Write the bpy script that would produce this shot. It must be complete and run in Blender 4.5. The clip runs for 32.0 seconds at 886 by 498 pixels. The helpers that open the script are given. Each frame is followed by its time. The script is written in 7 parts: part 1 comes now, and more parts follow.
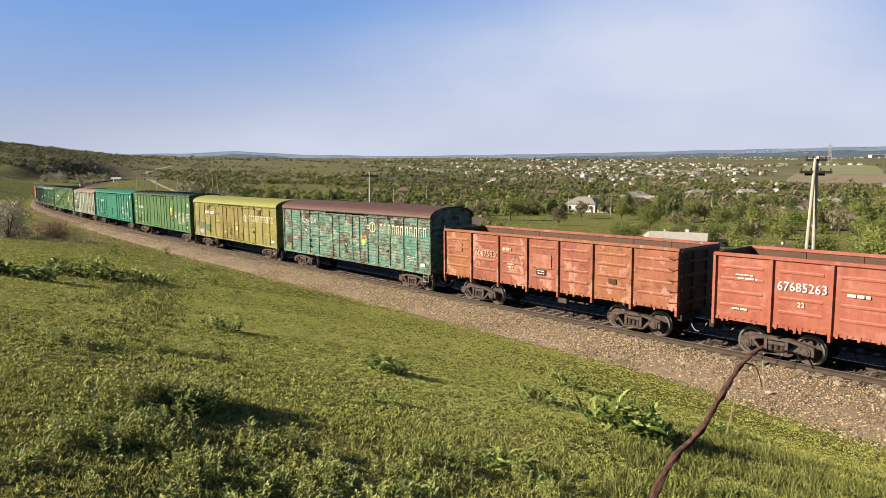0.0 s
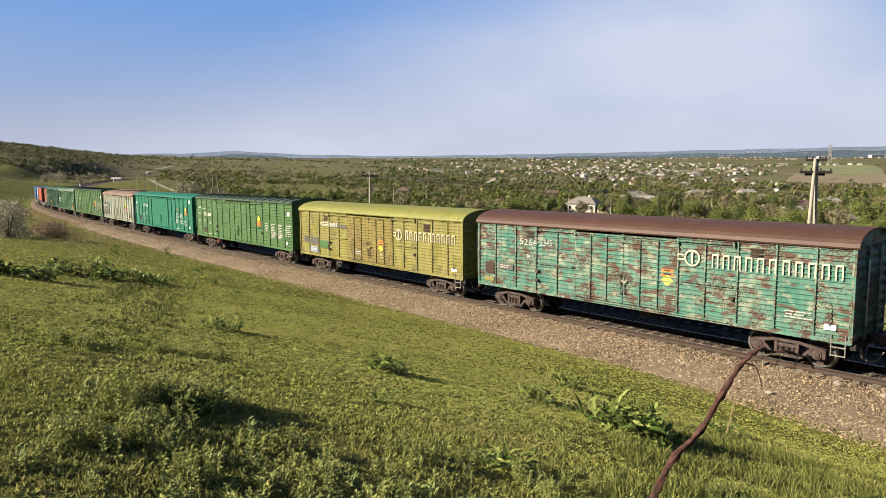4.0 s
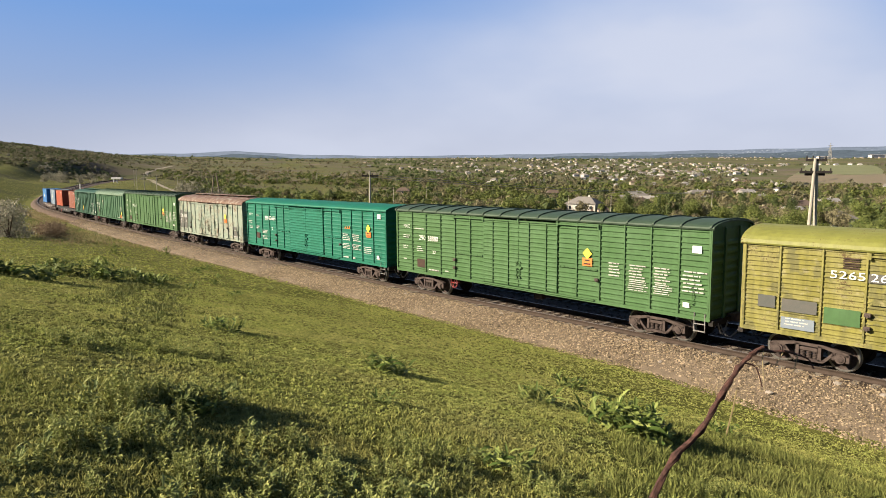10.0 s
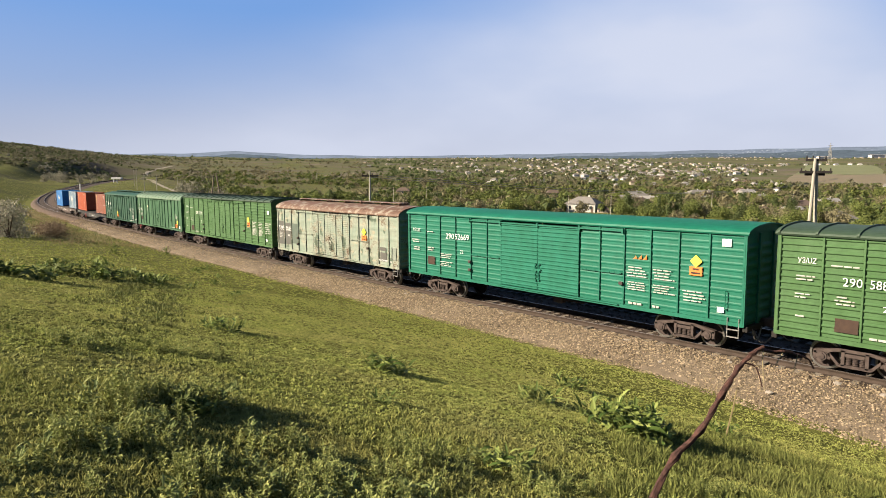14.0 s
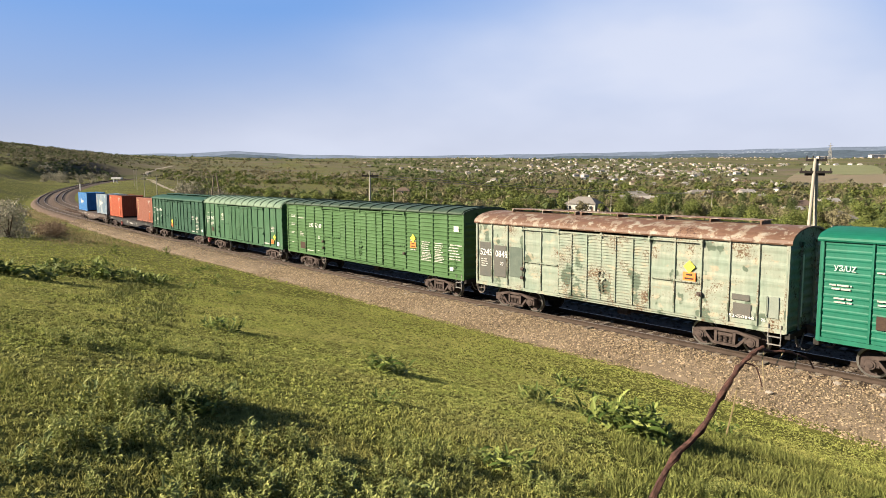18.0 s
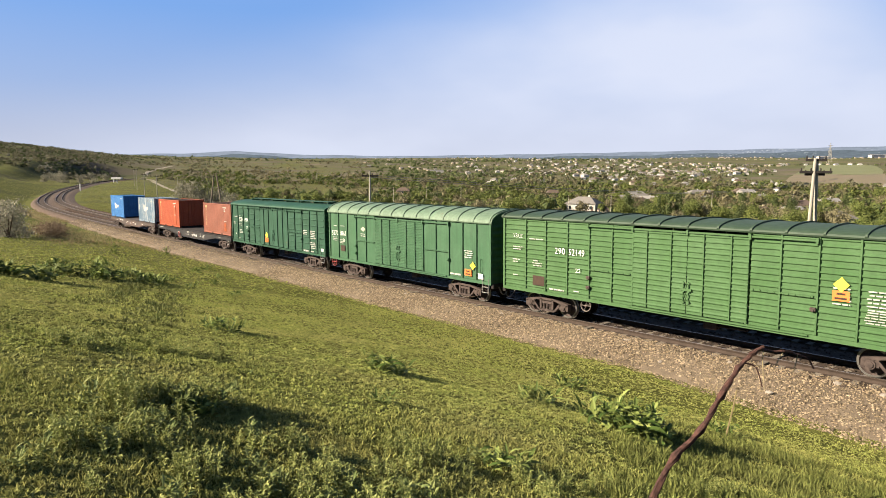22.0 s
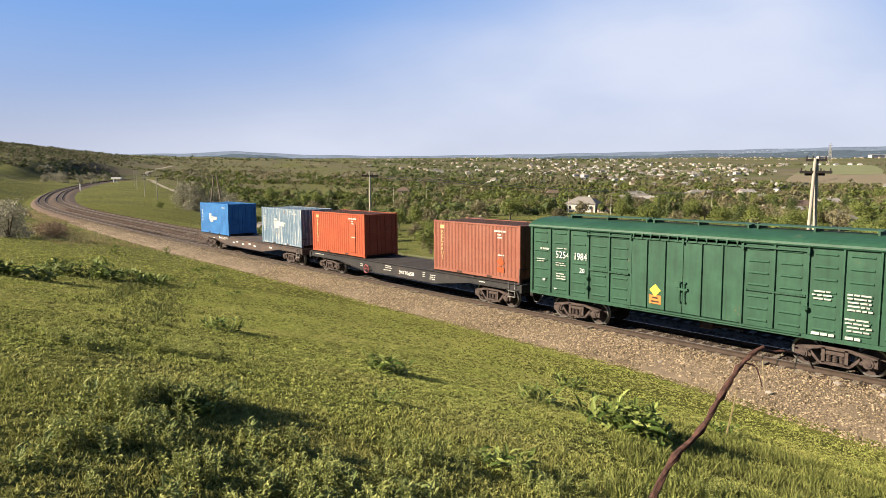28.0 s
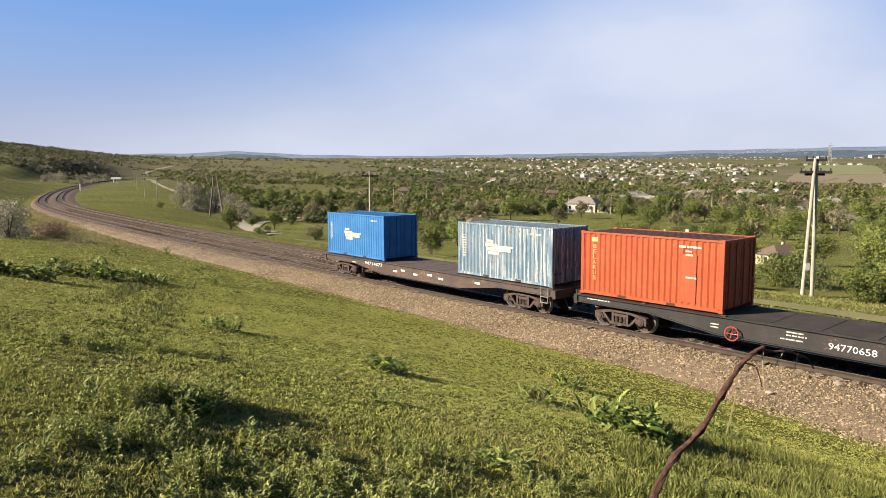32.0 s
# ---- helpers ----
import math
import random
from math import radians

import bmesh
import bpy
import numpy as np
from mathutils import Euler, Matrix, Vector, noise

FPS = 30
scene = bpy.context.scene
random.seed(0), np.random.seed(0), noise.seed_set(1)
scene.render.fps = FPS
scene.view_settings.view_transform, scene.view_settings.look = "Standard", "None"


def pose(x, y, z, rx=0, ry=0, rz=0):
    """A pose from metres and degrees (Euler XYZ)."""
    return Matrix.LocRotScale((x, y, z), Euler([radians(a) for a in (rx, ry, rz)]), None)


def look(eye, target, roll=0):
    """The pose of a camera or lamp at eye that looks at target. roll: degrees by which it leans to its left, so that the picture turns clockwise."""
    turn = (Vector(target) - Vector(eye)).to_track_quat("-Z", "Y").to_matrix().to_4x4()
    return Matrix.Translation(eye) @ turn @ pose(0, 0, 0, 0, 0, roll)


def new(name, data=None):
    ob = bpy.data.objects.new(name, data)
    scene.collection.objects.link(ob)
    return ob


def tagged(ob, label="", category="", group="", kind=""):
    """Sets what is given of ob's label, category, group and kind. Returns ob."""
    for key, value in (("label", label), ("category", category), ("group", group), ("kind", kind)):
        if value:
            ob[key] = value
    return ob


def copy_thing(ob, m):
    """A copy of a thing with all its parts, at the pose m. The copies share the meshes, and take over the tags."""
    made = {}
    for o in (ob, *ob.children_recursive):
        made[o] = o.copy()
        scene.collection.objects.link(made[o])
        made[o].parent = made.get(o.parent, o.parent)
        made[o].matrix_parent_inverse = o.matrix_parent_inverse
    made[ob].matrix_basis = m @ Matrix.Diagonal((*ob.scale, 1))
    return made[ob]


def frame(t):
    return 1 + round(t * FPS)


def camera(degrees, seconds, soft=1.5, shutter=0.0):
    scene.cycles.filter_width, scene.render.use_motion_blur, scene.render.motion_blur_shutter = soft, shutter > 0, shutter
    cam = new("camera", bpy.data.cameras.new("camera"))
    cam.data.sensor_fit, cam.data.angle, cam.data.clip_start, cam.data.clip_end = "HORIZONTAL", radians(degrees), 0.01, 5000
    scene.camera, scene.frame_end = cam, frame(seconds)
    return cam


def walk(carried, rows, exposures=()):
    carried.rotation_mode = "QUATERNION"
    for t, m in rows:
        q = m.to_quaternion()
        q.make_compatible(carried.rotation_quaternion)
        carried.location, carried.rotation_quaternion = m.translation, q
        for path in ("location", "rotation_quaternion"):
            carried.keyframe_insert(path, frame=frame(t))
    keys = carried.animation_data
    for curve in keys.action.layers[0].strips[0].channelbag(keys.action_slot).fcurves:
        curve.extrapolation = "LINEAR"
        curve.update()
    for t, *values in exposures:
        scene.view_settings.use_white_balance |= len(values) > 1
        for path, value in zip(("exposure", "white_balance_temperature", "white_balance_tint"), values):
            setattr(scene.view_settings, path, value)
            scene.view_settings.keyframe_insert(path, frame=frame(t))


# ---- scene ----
SECONDS = 32.0
EYE = Vector((0.0, 0.0, 6.664))
cam = camera(66.85, SECONDS, soft=0.6)
VIEW = look(EYE, EYE + Vector((0, math.cos(radians(6.99)), -math.sin(radians(6.99)))), 0.1)
walk(cam, [(0.0, VIEW), (SECONDS, VIEW)], exposures=[(0.0, 1.91), (7.0, 1.86), (13.0, 1.90), (19.0, 2.04), (25.0, 2.08), (28.0, 2.03), (29.0, 1.86), (30.0, 2.08), (31.0, 1.90), (SECONDS, 2.00)])

# ---- light: evening sun from the left, hazy sky with thin cloud ----
SUN_ELEV, SUN_AZ = radians(28), radians(193)  # azimuth of the sun, counted from +x
sun_dir = Vector((math.cos(SUN_AZ) * math.cos(SUN_ELEV), math.sin(SUN_AZ) * math.cos(SUN_ELEV), math.sin(SUN_ELEV)))
world = bpy.data.worlds.new("world")
scene.world = world
world.use_nodes = True
wn, wl = world.node_tree.nodes, world.node_tree.links
sky = wn.new("ShaderNodeTexSky")
sky.sky_type, sky.sun_disc = "NISHITA", False
sky.sun_elevation, sky.sun_rotation = SUN_ELEV, radians(90) - SUN_AZ
sky.air_density, sky.dust_density, sky.ozone_density = 1.0, 1.2, 2.0
wc, wsep = wn.new("ShaderNodeTexCoord"), wn.new("ShaderNodeSeparateXYZ")
wl.new(wc.outputs["Generated"], wsep.inputs[0])


def world_mix(fac, a, b):
    m = wn.new("ShaderNodeMix")
    m.data_type = "RGBA"
    for sock, v in ((m.inputs[0], fac), (m.inputs[6], a), (m.inputs[7], b)):
        if isinstance(v, tuple):
            sock.default_value = (*v, 1)
        else:
            wl.new(v, sock)
    return m.outputs[2]


def world_ramp(fac, stops):
    r = wn.new("ShaderNodeValToRGB")
    while len(r.color_ramp.elements) < len(stops):
        r.color_ramp.elements.new(0.5)
    for el, (p, c) in zip(r.color_ramp.elements, stops):
        el.position, el.color = p, (c, c, c, 1)
    wl.new(fac, r.inputs[0])
    return r.outputs[0]


# thin haze towards the horizon and a soft bank of high cloud
haze = world_ramp(wsep.outputs[2], [(0.0, 1.0), (0.04, 0.85), (0.11, 0.45), (0.21, 0.08), (0.5, 0.0)])
wmap, wnoise = wn.new("ShaderNodeMapping"), wn.new("ShaderNodeTexNoise")
wmap.inputs["Scale"].default_value = (1.2, 1.2, 3.0)
wmap.inputs["Location"].default_value = (0.35, 0.2, 0.6)
wmap.inputs["Rotation"].default_value = (0.0, radians(24), 0.0)
wl.new(wc.outputs["Generated"], wmap.inputs[0])
wl.new(wmap.outputs[0], wnoise.inputs["Vector"])
wnoise.inputs["Scale"].default_value, wnoise.inputs["Detail"].default_value, wnoise.inputs["Roughness"].default_value = 2.0, 4, 0.5
wisps = world_ramp(wnoise.outputs["Fac"], [(0.25, 0.45), (0.60, 1.0)])


def world_math(op, a, b):
    m = wn.new("ShaderNodeMath")
    m.operation = op
    for sock, v in zip(m.inputs, (a, b)):
        if isinstance(v, float):
            sock.default_value = v
        else:
            wl.new(v, sock)
    return m.outputs[0]


def world_range(v, a, b, c, d):
    """v eased from the range a..b to c..d."""
    m = wn.new("ShaderNodeMapRange")
    m.interpolation_type = "SMOOTHSTEP"
    for k, q in ((1, a), (2, b), (3, c), (4, d)):
        m.inputs[k].default_value = q
    wl.new(v, m.inputs[0])
    return m.outputs[0]


# the bank leans up towards the right and thins out again beyond it
lean = world_math("SUBTRACT", wsep.outputs[0], world_math("MULTIPLY", wsep.outputs[2], 2.6))
past = world_math("ADD", wsep.outputs[0], world_math("MULTIPLY", wsep.outputs[2], 0.8))
bank = world_math("MULTIPLY", world_range(lean, -0.80, -0.15, 0.04, 0.92), world_range(past, 0.56, 0.74, 1.0, 0.35))
cover = world_math("MULTIPLY", wisps, bank)
deep = wn.new("ShaderNodeRGB")
deep.outputs[0].default_value = (1.5, 3.9, 9.2, 1)
half = wn.new("ShaderNodeValue")
half.outputs[0].default_value = 0.75
zenith = world_ramp(wsep.outputs[2], [(0.0, 1.0), (0.25, 1.0), (0.6, 0.5), (1.0, 0.38)])
dome = wn.new("ShaderNodeMix")
dome.data_type, dome.blend_type = "RGBA", "MULTIPLY"
dome.inputs[0].default_value = 1.0
wl.new(world_mix(half.outputs[0], sky.outputs[0], deep.outputs[0]), dome.inputs[6])
wl.new(zenith, dome.inputs[7])
col = dome.outputs[2]
col = world_mix(haze, col, (5.0, 5.35, 6.6))
col = world_mix(cover, col, (7.2, 7.7, 9.2))
wl.new(col, wn["Background"].inputs[0])
wn["Background"].inputs[1].default_value = 0.0252
sun = new("sun", bpy.data.lights.new("sun", "SUN"))
sun.data.energy, sun.data.angle, sun.data.color = 5.0, radians(0.5), (1.0, 0.86, 0.67)
sun.matrix_world = look(sun_dir * 100, (0, 0, 0))

# ---- the line: one curving centre line for the near track ----
KNOTS = (-260, -60, 0, 40, 80, 120, 160, 200, 260, 340, 440, 560, 760)
BEND = (-0.9, -0.987, -0.618, -0.671, -0.348, -1.967, -1.727, -0.328, -0.598, -0.265, -0.235, -0.757, -0.9)
LINE_S = np.arange(-260.0, 761.0, 1.0)
_k = np.interp(LINE_S, KNOTS, BEND) / 1000
LINE_TH = np.concatenate([[0], np.cumsum((_k[1:] + _k[:-1]) / 2)])
LINE_TH += 2.28189 - LINE_TH[260]
LINE_X = np.concatenate([[0], np.cumsum((np.cos(LINE_TH[1:]) + np.cos(LINE_TH[:-1])) / 2)])
LINE_Y = np.concatenate([[0], np.cumsum((np.sin(LINE_TH[1:]) + np.sin(LINE_TH[:-1])) / 2)])
LINE_X += -2.8563 - LINE_X[260]
LINE_Y += 39.1183 - LINE_Y[260]
LINE_Z = -0.01315 * LINE_S + 0.0855e-4 * np.maximum(0, LINE_S - 90) ** 2


def line(s, lat=0.0, up=0.0):
    """Places on the line at s, lat metres towards the camera's side, up metres over the railhead."""
    th = np.interp(s, LINE_S, LINE_TH)
    return (np.interp(s, LINE_S, LINE_X) - np.sin(th) * lat, np.interp(s, LINE_S, LINE_Y) + np.cos(th) * lat,
            np.interp(s, LINE_S, LINE_Z) + up)


def travelled(t):
    """Metres the train has gone at t seconds; it gathers speed a little."""
    u = t - 16.0
    return 81.3977 + u * (5.07787 + u * (0.007309 + u * (1.4171e-04 + u * 6.9322e-06)))


def nearest(x, y):
    """s and signed distance (positive on the camera's side) of points from the line."""
    step = slice(None, None, 2)
    lx, ly, ls, lt = LINE_X[step], LINE_Y[step], LINE_S[step], LINE_TH[step]
    s, lat = np.empty(len(x)), np.empty(len(x))
    for i in range(0, len(x), 20000):
        dx, dy = x[i:i + 20000, None] - lx, y[i:i + 20000, None] - ly
        j = np.argmin(dx * dx + dy * dy, axis=1)
        r = np.arange(len(j))
        along = dx[r, j] * np.cos(lt[j]) + dy[r, j] * np.sin(lt[j])
        s[i:i + 20000] = ls[j] + np.clip(along, -3, 3)
        side = -dx[r, j] * np.sin(lt[j]) + dy[r, j] * np.cos(lt[j])
        far = np.hypot(dx[r, j], dy[r, j])
        lat[i:i + 20000] = np.where(far > abs(side) + 3, np.sign(side + 1e-9) * far, side)
    return s, lat


def smooth(a, b, x):
    t = np.clip((x - a) / (b - a), 0, 1)
    return t * t * (3 - 2 * t)


def waves(x, y, size, seed=0.0):
    """Cheap smooth relief between about -1 and 1."""
    a, b = x / size, y / size
    return (np.sin(a * 1.7 + b * 0.6 + seed) + np.sin(a * 0.5 - b * 1.9 + 2 * seed + 1) + np.sin(a * 2.9 + b * 2.3 + 3 * seed) * 0.5) / 2.5


def toe(s):
    """How far the ballast reaches on the camera's side."""
    return np.interp(s, (-60, -27, -19, 0, 40, 62, 90, 140), (6.0, 4.5, 3.1, 2.8, 3.1, 2.8, 2.1, 2.0))


def foot(s):
    """Where the hillside starts to rise from the line."""
    return np.interp(s, (-60, -27, -19, 0, 40, 90, 140), (6.6, 5.4, 3.5, 3.2, 3.7, 4.4, 4.0))


def ground_z(x, y):
    x, y = np.atleast_1d(np.asarray(x, float)), np.atleast_1d(np.asarray(y, float))
    s, lat = nearest(x, y)
    zr = np.interp(s, LINE_S, LINE_Z)
    r = np.hypot(x, y)
    # camera's side: hillside over the line
    slope = np.interp(s, (-60, -25, 15, 60, 95, 130, 260, 420), (0.285, 0.285, 0.165, 0.06, 0.15, 0.27, 0.27, 0.1))
    rise = slope * (np.minimum(np.maximum(lat - foot(s), 0), 27)) + 0.075 * np.clip(lat - 31, 0, 250) * smooth(20, 130, s)
    near = zr - 0.68 + rise
    # valley side
    valley = np.interp(r, (0, 30, 42, 60, 90, 150, 260, 450, 800, 1200, 2000, 3500, 5000),
                       (-1, -1.3, -1.8, -3.0, -4.9, -7.2, -11, -13, -8, 3, 24, 46, 60))
    valley = valley + waves(x, y, 60, 1.0) * 1.2 * smooth(80, 300, r) + waves(x, y, 320, 2.0) * 7 * smooth(400, 1500, r)
    w = smooth(8.2, np.interp(s, (100, 240), (30, 120)), -lat)
    far = (zr - 0.80) * (1 - w) + valley * w
    near = near + (valley - near) * smooth(330, 560, s) * smooth(6, 40, lat)
    z = np.where(lat > 0, near, far)
    # wooded hill on the left, behind the curve
    az = np.degrees(np.arctan2(x, np.maximum(y, 1e-6)))
    hill = smooth(-19.5, -36, az) * smooth(220, 1000, r) * (1 - 0.3 * smooth(1000, 3000, r))
    z = z + np.where(y > 0, hill * 40, 0) * smooth(5, 60, abs(lat))
    z = z + waves(x, y, 3.1) * 0.06 * smooth(3.6, 9, abs(lat + 2)) + waves(x, y, 11, 4.0) * 0.16 * smooth(4, 14, abs(lat + 2))
    return z

# ---- materials ----
def node_mat(name):
    m = bpy.data.materials.new(name)
    m.use_nodes = True
    return m, m.node_tree.nodes, m.node_tree.links, m.node_tree.nodes["Principled BSDF"]


def tex_coords(n, l, scale=(1, 1, 1), kind="Object"):
    tc, mp = n.new("ShaderNodeTexCoord"), n.new("ShaderNodeMapping")
    mp.inputs["Scale"].default_value = scale
    l.new(tc.outputs[kind], mp.inputs["Vector"])
    return mp.outputs[0]


def noise_tex(n, l, vec, scale, detail=4, rough=0.6):
    t = n.new("ShaderNodeTexNoise")
    t.inputs["Scale"].default_value, t.inputs["Detail"].default_value, t.inputs["Roughness"].default_value = scale, detail, rough
    l.new(vec, t.inputs["Vector"])
    return t.outputs["Fac"]


def ramp(n, l, fac, stops):
    r = n.new("ShaderNodeValToRGB")
    e = r.color_ramp.elements
    while len(e) < len(stops):
        e.new(0.5)
    for el, (p, c) in zip(e, stops):
        el.position = p
        el.color = (c, c, c, 1) if isinstance(c, (int, float)) else (*c, 1)
    l.new(fac, r.inputs[0])
    return r.outputs[0]


def mix(n, l, fac, a, b, mode="MIX"):
    m = n.new("ShaderNodeMix")
    m.data_type, m.blend_type = "RGBA", mode
    for sock, v in ((m.inputs[0], fac), (m.inputs[6], a), (m.inputs[7], b)):
        if isinstance(v, (int, float)):
            sock.default_value = v
        elif isinstance(v, tuple):
            sock.default_value = (*v, 1)
        else:
            l.new(v, sock)
    return m.outputs[2]


def bump(n, l, bsdf, height, strength=0.3, dist=0.02):
    b = n.new("ShaderNodeBump")
    b.inputs["Strength"].default_value, b.inputs["Distance"].default_value = strength, dist
    l.new(height, b.inputs["Height"])
    l.new(b.outputs[0], bsdf.inputs["Normal"])


def mottled(name, c1, c2, scale=3.0, rough=0.8, metal=0.0, relief=0.3, fine=40.0, dist=0.01, kind="Object", vary=0.0):
    """Two colours mixed by broad and fine noise, with a little relief. vary: brightness that differs from piece to piece."""
    m, n, l, b = node_mat(name)
    v = tex_coords(n, l, kind=kind)
    f1, f2 = noise_tex(n, l, v, scale), noise_tex(n, l, v, fine, 6, 0.7)
    col = mix(n, l, ramp(n, l, f1, [(0.3, 0.0), (0.7, 1.0)]), c1, c2)
    col = mix(n, l, 0.35, col, ramp(n, l, f2, [(0.25, 0.25), (0.75, 1.0)]), "MULTIPLY")
    if vary:
        oi = n.new("ShaderNodeObjectInfo")
        geo = n.new("ShaderNodeNewGeometry")
        add = n.new("ShaderNodeMath")
        add.operation = "ADD"
        l.new(oi.outputs["Random"], add.inputs[0])
        l.new(geo.outputs["Random Per Island"], add.inputs[1])
        half = n.new("ShaderNodeMath")
        half.operation = "FRACT"
        l.new(add.outputs[0], half.inputs[0])
        col = mix(n, l, 1.0, col, ramp(n, l, half.outputs[0], [(0.0, 1 - vary), (1.0, 1.0)]), "MULTIPLY")
    l.new(col, b.inputs["Base Color"])
    b.inputs["Roughness"].default_value, b.inputs["Metallic"].default_value = rough, metal
    b.inputs["Specular IOR Level"].default_value = 0.5 if rough < 0.6 else 0.15
    if relief:
        bump(n, l, b, f2, relief, dist)
    return m


def paint(name, base, fade, rust=(0.16, 0.07, 0.035), wear=0.3, patch=None, patch_amount=0.0, rough=0.6, streak=0.35, stretch=(1.0, 1.0, 0.8), patch_size=1.1, second=None, second_size=1.3, second_amount=0.0, tint=None):
    """Old wagon paint: fading, dust towards streaks, rust where it has worn off, and patches of overpaint."""
    m, n, l, b = node_mat(name)
    v = tex_coords(n, l)
    broad, fine = noise_tex(n, l, v, 0.9, 5), noise_tex(n, l, v, 14, 6, 0.7)
    run = noise_tex(n, l, tex_coords(n, l, (3.0, 3.0, 0.25)), 2.2, 5, 0.65)
    col = mix(n, l, ramp(n, l, broad, [(0.35, 0.0), (0.68, 1.0)]), base, fade)
    if tint:
        col = mix(n, l, ramp(n, l, n.new("ShaderNodeObjectInfo").outputs["Random"], [(0.3, 0.0), (0.9, 0.7)]), col, tint)
    if patch:
        pv = noise_tex(n, l, tex_coords(n, l, stretch), patch_size, 5 if patch_size > 1.2 else 3, 0.6)
        col = mix(n, l, ramp(n, l, pv, [(0.62 - patch_amount, 0.0), (0.645 - patch_amount, 1.0)]), col, patch)
    if second:
        sv = noise_tex(n, l, tex_coords(n, l, (0.9, 0.9, 1.6)), second_size, 6, 0.65)
        col = mix(n, l, ramp(n, l, sv, [(0.56 - second_amount, 0.0), (0.64 - second_amount, 0.9)]), col, second)
    col = mix(n, l, streak, col, ramp(n, l, run, [(0.3, 0.45), (0.62, 1.0)]), "MULTIPLY")
    worn = mix(n, l, 0.5, broad, fine)
    mask = ramp(n, l, worn, [(0.66 - 0.22 * wear, 0.0), (0.70 - 0.2 * wear, 1.0)])
    col = mix(n, l, mask, col, rust)
    dust = ramp(n, l, noise_tex(n, l, v, 5, 5), [(0.3, 0.86), (0.7, 1.06)])
    col = mix(n, l, 1.0, col, dust, "MULTIPLY")
    l.new(col, b.inputs["Base Color"])
    l.new(ramp(n, l, mask, [(0.0, rough), (1.0, 0.9)]), b.inputs["Roughness"])
    b.inputs["Specular IOR Level"].default_value = 0.25
    bump(n, l, b, worn, 0.25, 0.01)
    return m


def ground_mat():
    m, n, l, b = node_mat("meadow_ground")
    v = tex_coords(n, l)
    big, mid, fine = noise_tex(n, l, v, 0.012, 5), noise_tex(n, l, v, 0.35, 5), noise_tex(n, l, v, 9, 6, 0.75)
    plots = n.new("ShaderNodeTexVoronoi")
    plots.inputs["Scale"].default_value = 0.016
    l.new(v, plots.inputs["Vector"])
    col = mix(n, l, ramp(n, l, mid, [(0.35, 0.0), (0.65, 1.0)]), (0.066, 0.078, 0.022), (0.112, 0.112, 0.036))
    col = mix(n, l, ramp(n, l, noise_tex(n, l, v, 0.045, 5, 0.6), [(0.46, 0.0), (0.62, 0.75)]), col, (0.060, 0.062, 0.028))
    sep = n.new("ShaderNodeSeparateXYZ")
    l.new(v, sep.inputs[0])
    # thatch and moss under the blades of the near meadow
    open_soil = n.new("ShaderNodeMapRange")
    open_soil.inputs[1].default_value, open_soil.inputs[2].default_value = 25, 80
    l.new(sep.outputs[1], open_soil.inputs[0])
    soil = mix(n, l, ramp(n, l, mid, [(0.35, 0.0), (0.65, 1.0)]), (0.075, 0.080, 0.020), (0.125, 0.126, 0.036))
    col = mix(n, l, open_soil.outputs[0], soil, col)
    reach = n.new("ShaderNodeMapRange")
    reach.inputs[1].default_value, reach.inputs[2].default_value = 260, 700
    l.new(sep.outputs[1], reach.inputs[0])
    # gardens, ploughed plots and pale fields across the valley
    field = ramp(n, l, plots.outputs["Color"], [(0.0, (0.075, 0.064, 0.050)), (0.3, (0.100, 0.086, 0.068)), (0.5, (0.070, 0.078, 0.042)), (0.7, (0.085, 0.080, 0.052)), (0.9, (0.128, 0.106, 0.086))])
    col = mix(n, l, reach.outputs[0], col, mix(n, l, ramp(n, l, big, [(0.36, 0.15), (0.60, 1.0)]), col, field))
    col = mix(n, l, 0.6, col, ramp(n, l, fine, [(0.3, 0.35), (0.7, 1.1)]), "MULTIPLY")
    l.new(col, b.inputs["Base Color"])
    b.inputs["Roughness"].default_value, b.inputs["Specular IOR Level"].default_value = 1.0, 0.02
    bump(n, l, b, fine, 0.6, 0.05)
    return m


M_GROUND = ground_mat()
M_BALLAST = mottled("ballast_gravel", (0.055, 0.039, 0.029), (0.098, 0.070, 0.052), 1.2, 0.95, relief=0.9, fine=16, dist=0.06)
M_SHOULDER = mottled("clean_shoulder_gravel", (0.090, 0.070, 0.050), (0.150, 0.118, 0.086), 1.4, 0.95, relief=0.9, fine=20, dist=0.05)
M_BROWNSTONE = mottled("brown_ballast_stone", (0.095, 0.062, 0.045), (0.175, 0.122, 0.092), 6, 0.95, vary=0.7)
M_STONE = mottled("ballast_stone", (0.185, 0.138, 0.084), (0.375, 0.300, 0.205), 6, 0.95, vary=0.8)
M_OILED = mottled("oily_track_bed", (0.028, 0.020, 0.015), (0.056, 0.041, 0.031), 2.0, 0.95, relief=0.9, fine=18, dist=0.05)
M_RAIL = mottled("rusty_rail_web", (0.030, 0.022, 0.017), (0.050, 0.036, 0.028), 5, 0.85)
M_RAILTOP = mottled("worn_rail_head", (0.22, 0.19, 0.16), (0.16, 0.135, 0.115), 3, 0.42, 0.5, 0.03)
M_SLEEPER = mottled("concrete_sleeper", (0.138, 0.115, 0.092), (0.194, 0.171, 0.143), 4, 0.9, vary=0.3)
M_STEEL = mottled("grimy_running_gear", (0.030, 0.022, 0.020), (0.066, 0.050, 0.044), 6, 0.8)
